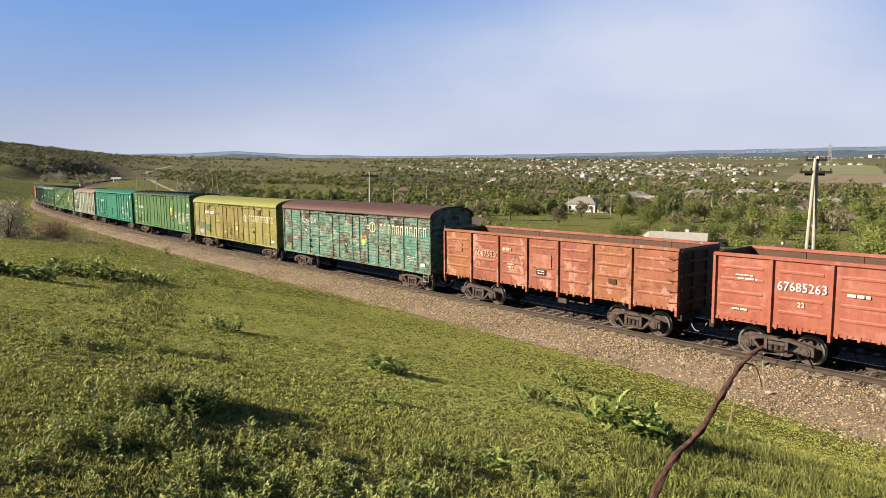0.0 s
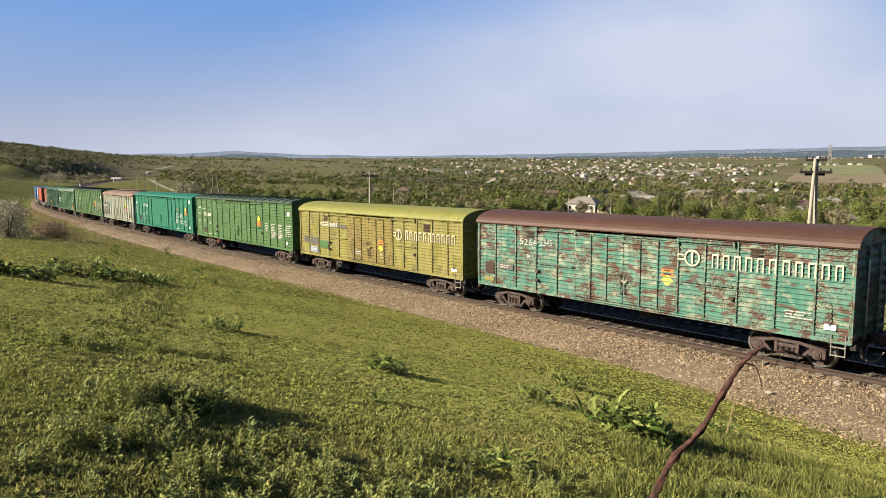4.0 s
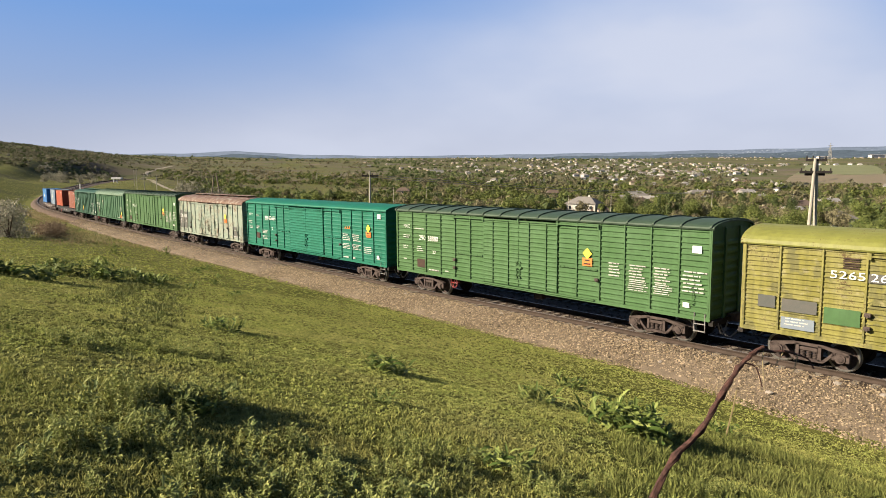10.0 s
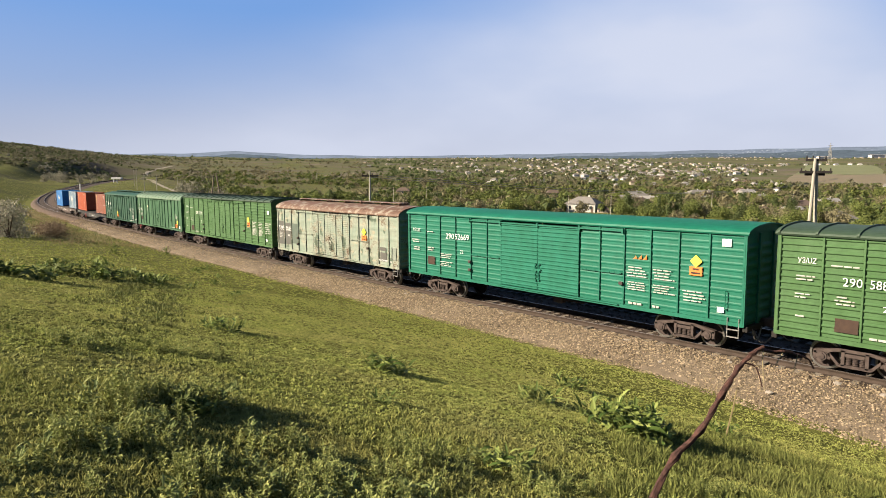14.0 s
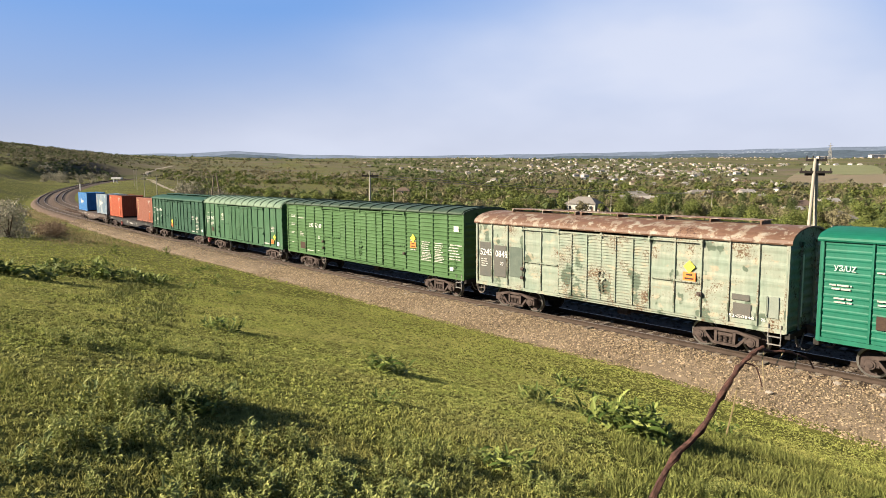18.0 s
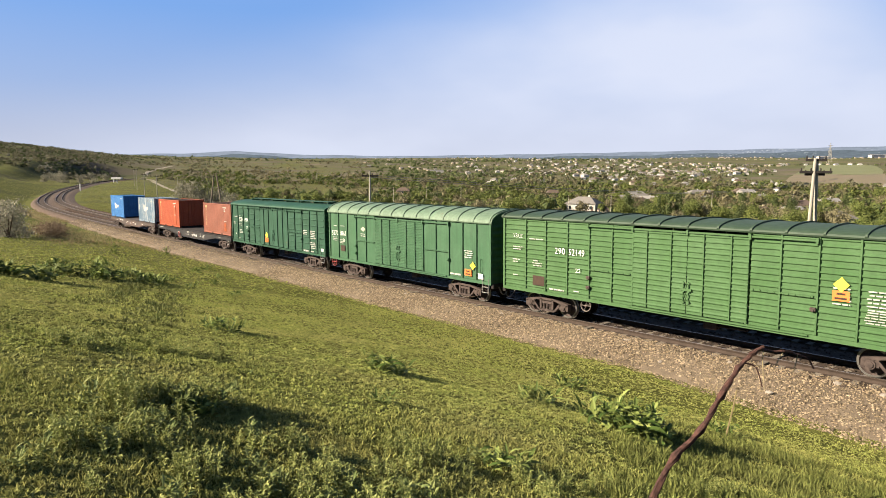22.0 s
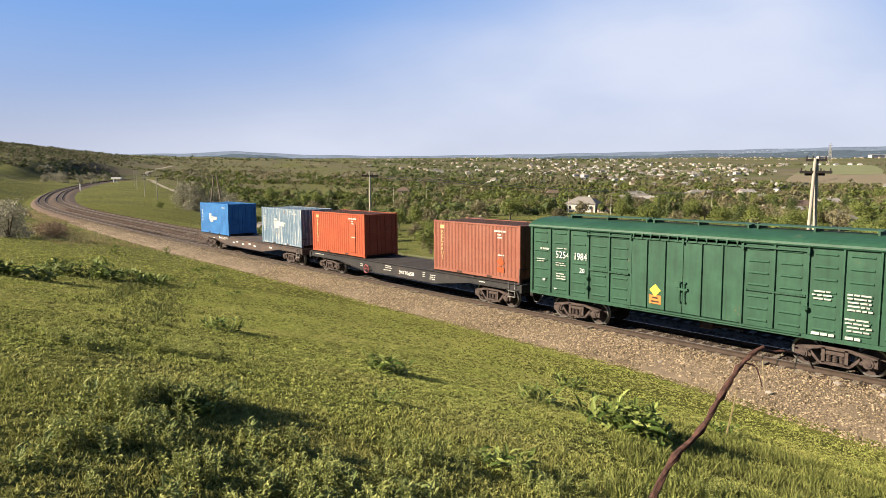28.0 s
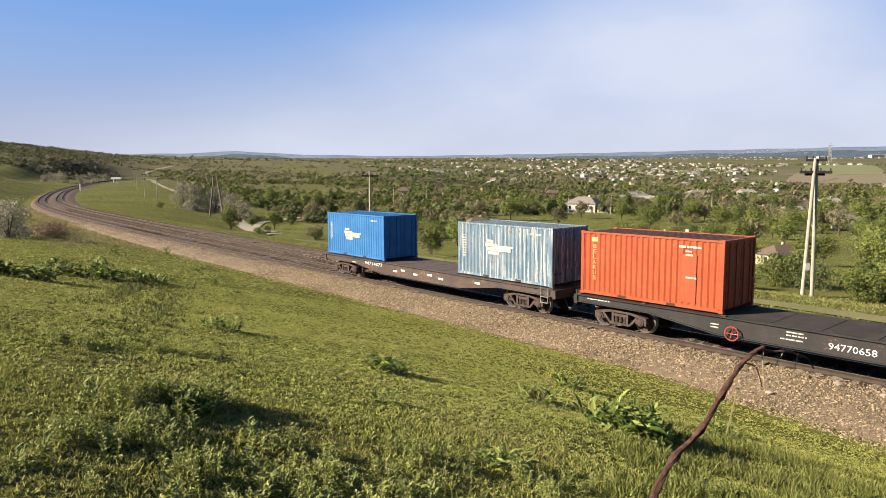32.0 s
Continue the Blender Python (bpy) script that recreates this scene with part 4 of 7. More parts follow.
    text_block(w, 4.45, 2.68, 0.95, 4, 0.06, 0.05, seed=37)
    text_block(w, 4.45, 2.10, 0.95, 4, 0.05, 0.04, seed=38)
    text_block(w, 5.56, 2.68, 0.95, 4, 0.06, 0.05, seed=39)
    text_block(w, 5.56, 2.10, 0.95, 4, 0.05, 0.04, seed=40)
    text_block(w, 6.75, 2.05, 1.0, 4, 0.06, 0.05, seed=41)
    text_block(w, 4.5, 1.32, 0.9, 1, 0.11, seed=42)
    text_block(w, 5.6, 1.32, 0.3, 1, 0.11, seed=43)
    placard(w, 7.28, 2.78)
    patch(w, "data_plate", 8.2, 8.52, 3.72, 3.98, M_WHITE, label="white square plate")
    patch(w, "data_plate", 8.1, 8.35, 1.42, 1.62, M_WHITE)
    bm = bmesh.new()
    for k, x in enumerate((4.75, 4.95, 5.15)):
        extrude(bm, [(x, 2.98), (x + 0.16, 3.0), (x + 0.1 + 0.04 * k, 3.11 + 0.03 * k)], -1.478, -1.472, "y")
    part("company_mark", bm, M_ORANGESIGN, w, "small orange and white mark")

    # bleached mint wagon
    w = covered_wagon("bleached mint covered wagon with peeling paint and rusty roof", 68.85, 83.05, 9.9, SHORT, (-2.14, 2.14), P_PALE, R_RUST, 5, 0.012,
                      door_style="ribs", door_ribs=22, door_posts=(-1.45, -0.68, 0.68, 1.45), walkway=True, wheel=(WHEEL_GREY, -6.9), rail_mat=P_PALE, eave=3.97, crown=4.46)
    patch(w, "overpaint_patch", -6.9, -6.15, 1.45, 3.05, M_GREYBAR, -1.458)
    patch(w, "overpaint_patch", -5.95, -5.2, 1.5, 2.95, M_GREYBAR, -1.458)
    patch(w, "overpaint_patch", -4.98, -4.2, 1.6, 2.95, mottled("grey_green_overpaint", (0.060, 0.078, 0.065), (0.083, 0.102, 0.083), 3, 0.8), -1.458)
    lettering(w, "5245", -6.85, 2.44, 0.42, width=0.75)
    lettering(w, "0848", -5.85, 2.42, 0.42, width=0.74)
    lettering(w, "20", -5.55, 2.05, 0.22)
    text_block(w, -6.8, 2.28, 0.5, 4, 0.06, seed=51)
    placard(w, 3.74, 2.56)
    patch(w, "overpaint_patch", 5.35, 5.95, 1.35, 1.85, M_GREYBAR, -1.458)
    patch(w, "overpaint_patch", 5.3, 5.9, 1.95, 2.15, M_GREYBAR, -1.458)
    patch(w, "overpaint_patch", 6.45, 6.85, 1.5, 2.2, mottled("grey_overpaint", (0.129, 0.152, 0.129), (0.166, 0.184, 0.157), 3, 0.8), -1.458)
    lettering(w, "52450848", 5.22, 1.35, 0.15, width=0.85)
    lettering(w, "20", 6.3, 1.35, 0.15)

    # fresh green wagon with a pale roof
    w = covered_wagon("fresh green covered wagon with pale green ribbed roof", 102.68, 116.95, 9.9, SHORT, (-2.14, 2.14), P_GRASS, R_PALE, 0, 0.0,
                      door_style="ribs", door_ribs=30, door_posts=(-1.5, -0.75, 0.75, 1.5), roof_ribs=13, wheel=(WHEEL_RED, -6.8), eave=3.95, crown=4.54)
    lettering(w, "5270", -6.80, 2.52, 0.42, width=0.69)
    lettering(w, "8963", -5.84, 2.54, 0.42, width=0.60)
    lettering(w, "20", -5.55, 2.2, 0.24)
    text_block(w, -6.6, 3.15, 0.45, 1, 0.09, seed=61)
    text_block(w, -5.9, 3.15, 0.7, 1, 0.05, seed=62)
    text_block(w, -6.75, 2.42, 0.6, 3, 0.05, seed=63)
    text_block(w, -5.95, 2.3, 0.6, 3, 0.05, seed=64)
    patch(w, "data_plate", -5.8, -5.35, 1.6, 1.95, M_VENT, label="dark square panel")
    bm = extrude(bmesh.new(), [(-3.65, 3.05), (-3.4, 3.2), (-3.15, 3.05), (-3.4, 2.9)], -1.462, -1.456, "y")
    part("company_mark", bm, M_AGED, w, "white diamond mark")
    text_block(w, -3.7, 2.8, 0.6, 2, 0.07, seed=65, y=-1.46)
    text_block(w, 5.3, 2.55, 0.7, 4, 0.06, seed=66, y=-1.46)
    placard(w, 5.6, 1.48, 0.34, True, 0.2)
    patch(w, "data_plate", 6.29, 6.64, 1.24, 1.50, M_WHITE, label="pale square plate")
    text_block(w, 4.25, 1.35, 0.85, 1, 0.11, seed=67, y=-1.46)

    # pine green wagon
    w = covered_wagon("dark pine-green covered wagon with roof walkway", 117.5, 131.8, 9.9, SHORT, (-2.14, 2.14), P_PINE, P_PINE, 7, 0.035, "pressed",
                      door_style="ribs", door_ribs=0, door_posts=(-1.45, -0.7, 0.7, 1.45), walkway=True, end_strip=False, eave=3.97, crown=4.31)
    lettering(w, "5254", -5.80, 2.69, 0.42, width=0.71)
    lettering(w, "1984", -4.86, 2.69, 0.42, width=0.60)
    lettering(w, "20", -4.55, 2.18, 0.26)
    text_block(w, -6.65, 3.08, 0.65, 1, 0.11, seed=71)
    text_block(w, -5.75, 3.12, 0.65, 1, 0.05, seed=72)
    text_block(w, -6.85, 2.6, 0.55, 2, 0.05, seed=73)
    text_block(w, -5.85, 2.5, 0.6, 2, 0.05, seed=74)
    text_block(w, -5.8, 2.05, 0.6, 3, 0.06, seed=75)
    text_block(w, -6.5, 1.75, 0.2, 1, 0.12, seed=76)
    text_block(w, -5.9, 1.4, 0.3, 1, 0.07, seed=77)
    placard(w, -1.08, 1.55)
    text_block(w, 4.3, 2.6, 0.75, 3, 0.07, seed=78)
    text_block(w, 5.3, 2.6, 0.8, 5, 0.07, seed=79)
    text_block(w, 5.25, 1.85, 0.8, 4, 0.07, seed=80)
    text_block(w, 4.3, 1.30, 0.85, 1, 0.12, seed=81)
    text_block(w, 5.3, 1.30, 0.5, 1, 0.12, seed=82)
    patch(w, "data_plate", 6.65, 6.95, 1.35, 1.52, M_WHITE)
    bm = bmesh.new()
    for k in range(12):
        x = -2.0 + k * 0.36
        extrude(bm, [(x - 0.04, 3.96), (x + 0.04, 3.96), (x, 3.78)], -1.56, -1.49, "y")
    part("roller_brackets", bm, P_PINE, w)

    # gondolas
    gondola("bright red-oxide open gondola wagon with white numbers", -31.1, -18.35, P_RED, "67685263", True)
    gondola("worn orange-red open gondola wagon with patchy paint", -17.1, -4.3, P_BRICK, "60875830", False)

    # flat wagons and their boxes
    flat_wagon("black container flat wagon with fishbelly side sills", 132.55, 151.2, M_BLACKPAINT, "94770658", True)
    flat_wagon("grimy brown-black container flat wagon", 152.4, 171.05, M_BROWNFRAME, "94714377", False)
    container("faded brick-red corrugated shipping container with white lettering", 141.875, 135.68, C_PINK, 1)
    container("bright orange-red corrugated shipping container", 141.875, 148.07, C_ORANGE, 2)
    container("weathered blue-grey corrugated shipping container with white mark", 161.725, 155.6, C_GREY, 3)
    container("blue corrugated shipping container with white mark", 161.725, 167.9, C_BLUE, 4)


def gondola(label, f, r, mat, number, fresh):
    length = r - f
    hl = length / 2
    w = thing("gondola_wagon", label, "freight wagon", "wagons of the train")
    posts = [-4.42, -2.62, -0.87, 0.87, 2.62, 4.42]
    z0, z1 = 1.32, 3.40
    edges = [-hl] + posts + [hl]
    rnd = random.Random(7 if fresh else 8)
    pb = extrude(bmesh.new(), [(-0.075, -1.43), (-0.045, -1.53), (0.045, -1.53), (0.075, -1.43)], 1.02, z1, "z")
    post_me = small_mesh("side_post", pb, mat)
    for turn in (0, 180):
        rot = pose(0, 0, 0, 0, 0, turn)
        for a, b in zip(edges, edges[1:]):
            bm = bmesh.new()
            box(bm, a + 0.01, b - 0.01, -1.44, -1.405, z0, z1)
            q = (b - a) * 0.14
            p = part("side_panel", bm, mat, w)
            p.matrix_basis = rot
            me = small_mesh("rib", extrude(bmesh.new(), [(-1.44, -0.06), (-1.44, 0.06), (-1.458, 0.025), (-1.458, -0.025)], a + q, b - q), mat)
            for zc in (1.75, 2.2, 2.65, 3.05):
                part("rib", me, None, p).matrix_basis = pose(0, 0, zc)
            part("inner_lining", box(bmesh.new(), a + 0.01, b - 0.01, -1.403, -1.39, z0, z1), P_INSIDE, w).matrix_basis = rot
        for p in posts + [-hl + 0.06, hl - 0.06]:
            part("side_post", post_me, None, w).matrix_basis = rot @ pose(p, 0, 0)
        part("top_chord", box(bmesh.new(), -hl, hl, -1.50, -1.36, z1 + 0.002, z1 + 0.12, 0.015), mat, w).matrix_basis = rot
        # hinged bottom hatches and their lugs
        for a, b in zip(edges, edges[1:]):
            bm = bmesh.new()
            x = a + 0.12
            while x < b - 0.15:
                h = rnd.uniform(0.05, 0.22)
                extrude(bm, [(x, z0), (x + 0.13, z0), (x + 0.10, z0 - h), (x + 0.03, z0 - h)], -1.475, -1.42, "y")
                x += rnd.uniform(0.16, 0.36)
            box(bm, a + 0.02, b - 0.02, -1.45, -1.30, z0 - 0.10, z0 - 0.004)
            part("hatch_hinge", bm, mat, w).matrix_basis = rot
        bm = bmesh.new()
        box(bm, hl - 0.05, hl, -1.42, 1.42, 1.1, z1 + 0.10)
        for z in (1.5, 2.0, 2.5, 3.0, 3.4):
            box(bm, hl, hl + 0.07, -1.40, 1.40, z - 0.06, z + 0.06, 0.015)
        for y in (-0.5, 0.5):
            box(bm, hl, hl + 0.06, y - 0.06, y + 0.06, 1.1, z1)
        part("end_wall", bm, P_END_SHADE, w, "rust-brown end wall with stiffeners, shade painted into its colour").matrix_basis = rot
        bm = bmesh.new()
        for z in (1.55, 1.95, 2.35, 2.75, 3.15):
            rod(bm, (hl - 0.42, -1.56, z), (hl - 0.02, -1.56, z), 0.016, 6)
            for x in (hl - 0.42, hl - 0.02):
                rod(bm, (x, -1.56, z), (x, -1.44, z), 0.016, 5)
        part("ladder", bm, mat, w, "ladder rungs at the corner").matrix_basis = rot
        part("end_beam", box(bmesh.new(), hl - 0.05, hl + 0.12, -1.40, 1.40, 0.86, 1.09, 0.01), M_DARK, w).matrix_basis = rot
    part("floor", box(bmesh.new(), -hl + 0.05, hl - 0.05, -1.385, 1.385, 1.28, 1.33), P_INSIDE, w)
    part("bottom_frame", box(bmesh.new(), -hl + 0.05, hl - 0.05, -0.5, 0.5, 1.05, 1.27), M_DARK, w)
    if fresh:
        lettering(w, number, -4.24, 2.46, 0.42, -1.48, width=1.46)
        lettering(w, "22", -3.6, 1.98, 0.22, -1.48)
        text_block(w, -5.6, 2.85, 0.8, 2, 0.07, seed=91, y=-1.48)
        text_block(w, -5.7, 1.7, 0.65, 1, 0.09, seed=92, y=-1.48)
        text_block(w, -2.3, 2.6, 0.9, 1, 0.13, seed=93, y=-1.48)
    else:
        lettering(w, number, -4.16, 2.36, 0.42, -1.48, M_CHALK, width=1.5, label="half-faded white number")
        text_block(w, -2.4, 2.9, 0.75, 1, 0.18, seed=94, y=-1.48, mat=M_CHALK)
        text_block(w, -2.1, 2.2, 0.55, 2, 0.09, seed=95, y=-1.48, mat=M_CHALK)
        for x0, x1, a, b in ((-5.6, -5.1, 2.45, 2.85), (-0.5, 0.5, 2.15, 2.75)):
            patch(w, "chalk_patch", x0, x1, a, b, P_PATCH, -1.478, "pale rubbed patch of paint")
        patch(w, "data_plate", -0.35, 0.2, 1.85, 2.1, M_VENT, -1.48)
        text_block(w, -0.3, 2.06, 0.45, 2, 0.06, y=-1.485, seed=96)
        patch(w, "data_plate", 3.4, 3.75, 1.9, 2.1, M_VENT, -1.478)
    running_gear(w, length, 8.65)
    MOVES.append((w, (f + r) / 2, 8.65, 0.0))


P_PATCH = mottled("pale_rubbed_paint", (0.23, 0.11, 0.08), (0.17, 0.062, 0.036), 4, 0.8)


def flat_wagon(label, f, r, mat, number, black):
    length = r - f
    hl = length / 2
    w = thing("flat_wagon", label, "freight wagon", "wagons of the train")
    prof = [(-hl, 1.22), (-hl, 0.98), (-6.0, 0.98), (-3.3, 0.62), (3.3, 0.62), (6.0, 0.98), (hl, 0.98), (hl, 1.22)]
    for turn in (0, 180):
        rot = pose(0, 0, 0, 0, 0, turn)
        sill = part("side_sill", extrude(bmesh.new(), prof, -1.30, -1.24, "y"), mat, w)
        sill.matrix_basis = rot
        part("top_flange", box(bmesh.new(), -hl, hl, -1.38, -1.20, 1.222, 1.26, 0.004), mat, sill)
        lower = [(-hl, 0.98), (-6.0, 0.98), (-3.3, 0.62), (3.3, 0.62), (6.0, 0.98), (hl, 0.98)]
        under = [(x, z - 0.035) for x, z in lower]
        part("bottom_flange", extrude(bmesh.new(), [*lower, *under[::-1]], -1.38, -1.302, "y"), mat, sill)
        part("end_beam", box(bmesh.new(), hl - 0.05, hl + 0.12, -1.36, 1.36, 0.86, 1.24, 0.01), mat, w).matrix_basis = rot
        part("step", STEP, None, w, "corner step and grab irons").matrix_basis = rot @ pose(hl - 0.5, 0.1, 0)
        bm = bmesh.new()
        rod(bm, (hl - 0.1, -1.25, 1.2), (hl - 0.1, -1.25, 1.95), 0.025, 6)
        rod(bm, (hl - 0.1, -1.25, 1.9), (hl - 0.1, -0.7, 1.9), 0.02, 6)
        part("grab_iron", bm, M_STEEL, w).matrix_basis = rot
    for i in range(12):
        a = -hl + i * length / 12
        part("deck_plate", box(bmesh.new(), a + 0.015, a + length / 12 - 0.015, -1.24, 1.24, 1.20, 1.262), M_DECK if not black else M_DECKBLACK, w)
    for x in (-9.2, -6.2, -3.1, 3.1, 6.2, 9.2):
        for y in (-1.26, 1.26):
            part("container_lock", box(bmesh.new(), x - 0.09, x + 0.09, y - 0.08, y + 0.08, 1.262, 1.30, 0.01), M_STEEL, w)
    if black:
        lettering(w, number, 0.25, 0.76, 0.30, -1.305, width=1.32)
        text_block(w, -1.05, 1.12, 0.75, 2, 0.06, seed=101, y=-1.305)
        text_block(w, -1.2, 0.88, 0.8, 1, 0.06, seed=102, y=-1.305)
        text_block(w, 2.3, 1.1, 0.3, 3, 0.06, seed=103, y=-1.305)
        text_block(w, 2.9, 1.02, 0.5, 3, 0.06, seed=104, y=-1.305)
        text_block(w, -3.6, 0.98, 0.5, 2, 0.06, seed=105, y=-1.305)
        text_block(w, -8.9, 1.16, 1.2, 1, 0.06, seed=106, y=-1.305)
        text_block(w, 6.6, 1.12, 0.5, 1, 0.06, seed=107, y=-1.305)
        part("hand_wheel", WHEEL_RED, None, w, "red hand brake wheel").matrix_basis = pose(-2.72, -1.45, 0.74)
    else:
        lettering(w, number, -5.0, 0.98, 0.26, -1.305, width=1.75)
        for k, x in enumerate((-6.3, -2.2, -1.5, -0.4, 0.8, 1.7, 4.4)):
            patch(w, "data_plate", x, x + 0.35, 0.92 - 0.1 * (k % 2), 1.02 - 0.1 * (k % 2), M_WHITE, -1.306)
    running_gear(w, length, 14.72)
    MOVES.append((w, (f + r) / 2, 14.72, 0.0))


def container(label, wagon_centre, centre, mat, style):
    """A twenty-foot box; its origin is that of its flat wagon, so that both move alike."""
    w = thing("shipping_container", label, "container", "containers on the flat wagons")
    off = wagon_centre - centre
    zb, zt = 1.302, 3.893
    for turn in (0, 180):
        rot = pose(off, 0, 0) @ pose(0, 0, 0, 0, 0, turn)
        n, x0, x1 = (24, -2.88, 2.88)
        prof = [(x0, -1.20)]
        step = (x1 - x0) / n
        for i in range(n):
            a = x0 + i * step
            prof += [(a + step * 0.10, -1.20), (a + step * 0.34, -1.168), (a + step * 0.58, -1.168), (a + step * 0.82, -1.20)]
        prof += [(x1, -1.20), (x1, -1.15), (x0, -1.15)]
        part("side_panel", extrude(bmesh.new(), prof, zb + 0.16, zt - 0.10, "z"), mat, w).matrix_basis = rot
        bm = box(bmesh.new(), -2.86, 2.86, -1.215, -1.13, zb + 0.03, zb + 0.159, 0.008)
        part("bottom_rail", bm, mat, w).matrix_basis = rot
        for x in (-1.05, 1.05):
            part("fork_pocket", box(bmesh.new(), x - 0.18, x + 0.18, -1.221, -1.216, zb + 0.045, zb + 0.14), M_VENT, w).matrix_basis = rot
        part("top_rail", box(bmesh.new(), -2.86, 2.86, -1.215, -1.14, zt - 0.099, zt - 0.02, 0.008), mat, w).matrix_basis = rot
        for sx in (-1, 1):
            bm = box(bmesh.new(), sx * 2.945 - 0.075, sx * 2.945 + 0.075, -1.219, -1.10, zb + 0.12, zt - 0.12, 0.012)
            part("corner_post", bm, mat, w).matrix_basis = rot
            for z in (zb, zt - 0.119):
                bm = box(bmesh.new(), sx * 2.94 - 0.089, sx * 2.94 + 0.089, -1.219, -1.057, z, z + 0.118, 0.012)
                box(bm, sx * 2.94 - 0.04, sx * 2.94 + 0.04, -1.2215, -1.2185, z + 0.03, z + 0.09)
                part("corner_casting", bm, mat, w).matrix_basis = rot
    rot = pose(off, 0, 0)
    bm = bmesh.new()
    prof = [(-2.86, zt - 0.06)]
    for i in range(28):
        a = -2.86 + i * 5.72 / 28
        prof += [(a + 0.03, zt - 0.06), (a + 0.06, zt - 0.04), (a + 0.14, zt - 0.04), (a + 0.17, zt - 0.06)]
    prof += [(2.86, zt - 0.06), (2.86, zt - 0.09), (-2.86, zt - 0.09)]
    part("roof_panel", extrude(bm, prof, -1.14, 1.14, "y"), {1: P_INSIDE, 2: P_INSIDE}.get(style, mat), w).matrix_basis = rot
    part("floor_frame", box(bmesh.new(), -2.86, 2.86, -1.12, 1.12, zb + 0.02, zb + 0.15), M_DARK, w).matrix_basis = rot
    # closed end, then the doors at the leading end
    bm = bmesh.new()
    prof = [(-2.97, -1.10)]
    for i in range(8):
        a = -1.10 + i * 2.2 / 8
        prof += [(-2.97, a + 0.03), (-2.94, a + 0.09), (-2.94, a + 0.18), (-2.97, a + 0.25)]
    prof += [(-2.97, 1.10), (-2.90, 1.10), (-2.90, -1.10)]
    part("end_panel", extrude(bm, prof, zb + 0.1, zt - 0.1, "z"), mat, w).matrix_basis = rot
    for y0, y1 in ((-1.09, -0.01), (0.01, 1.09)):
        bm = box(bmesh.new(), 2.93, 2.98, y0, y1, zb + 0.14, zt - 0.13)
        for k in range(3):
            zc = zb + 0.55 + k * 0.72
            box(bm, 2.98, 2.995, y0 + 0.12, y1 - 0.12, zc - 0.22, zc + 0.22, 0.006)
        d = part("door", bm, mat, w)
        d.matrix_basis = rot
        for y in (y0 + 0.28, y1 - 0.28):
            bm = rod(bmesh.new(), (3.015, y, zb + 0.12), (3.015, y, zt - 0.12), 0.018, 8)
            for z in (zb + 0.25, zb + 1.1, zt - 0.3):
                box(bm, 2.985, 3.03, y - 0.05, y + 0.05, z - 0.03, z + 0.03)
            box(bm, 3.01, 3.035, y - 0.02, y + 0.28, zb + 1.02, zb + 1.06)
            part("lock_rod", bm, mat, d)
    bm = box(bmesh.new(), 2.90, 3.0, -1.12, 1.12, zt - 0.125, zt - 0.03)
    part("door_header", bm, mat, w).matrix_basis = rot
    y = -1.208
    if style in (1, 2):
        for k, ch in enumerate("BELARUS"):
            lettering(w, ch, off - 2.45, 3.22 - k * 0.215, 0.24, y, M_CREAM, width=0.16)
        patch(w, "company_mark", off - 2.5, off - 2.2, 3.48, 3.66, M_CREAM, y)
        text_block(w, off + 1.3, 3.62, 0.9, 1, 0.11, y=y, seed=111 + style)
        text_block(w, off + 1.55, 3.45, 0.35, 2, 0.09, y=y, seed=112)
        text_block(w, off + 1.6, 2.5, 0.45, 1, 0.09, y=y, seed=113)
        if style == 1:
            patch(w, "hazard_panel", off + 1.55, off + 2.0, 1.65, 1.9, M_DULLSIGN, y)
            part("hazard_diamond", extrude(bmesh.new(), [(off + 1.78, 2.38), (off + 1.52, 2.14), (off + 1.78, 1.92), (off + 2.04, 2.14)], y - 0.004, y, "y"), M_DULLSIGN, w)
        else:
            patch(w, "smooth_panel", off + 1.45, off + 2.0, 1.55, 3.3, mat, -1.203)
    else:
        bm = bmesh.new()
        for a, b, c, d in ((-1.05, -0.55, 3.0, 3.14), (-1.1, -0.3, 2.82, 2.97), (-1.05, 0.55, 2.62, 2.80), (-0.3, 0.7, 2.8, 2.9), (-0.9, -0.2, 2.45, 2.6)):
            box(bm, off + a, off + b, y - 0.004, y, c - (0.15 if style == 4 else 0.0), d - (0.15 if style == 4 else 0.0))
        part("company_mark", bm, M_FADED, w, "white company mark")
        text_block(w, off + 1.7, 3.6, 0.9, 1, 0.1, y=y, seed=114)
        text_block(w, off - 2.7, 3.3, 0.3, 9, 0.08, y=y, seed=115 + style)
    MOVES.append((w, wagon_centre, 14.72, 0.0))


train()


# ---- sleepers, stones and grass along the line ----
def sleepers():
    bm = bmesh.new()
    extrude(bm, [(-0.13, -0.36), (0.13, -0.36), (0.10, -0.165), (-0.10, -0.165)], -1.25, 1.25, "y")
    me = small_mesh("sleeper", bm, M_SLEEPER)
    home = bpy.data.objects["track_bed"]
    far = bpy.data.objects["track_bed.001"]
    rnd = random.Random(5)
    s = -34.0
    while s < 44:
        for bed, lat in ((home, 0.0), (far, -4.1)):
            x, y, z = line(s, lat + rnd.uniform(-0.03, 0.03))
            th = float(np.interp(s, LINE_S, LINE_TH))
            ob = part("sleeper", me, None, bed)
            shown = 0.022 if rnd.random() < 0.16 else -0.02
            ob.matrix_basis = Matrix.Translation((x, y, z + shown)) @ pose(0, 0, 0, 0, 0, math.degrees(th) + rnd.uniform(-1.5, 1.5))
        s += 0.55


sleepers()


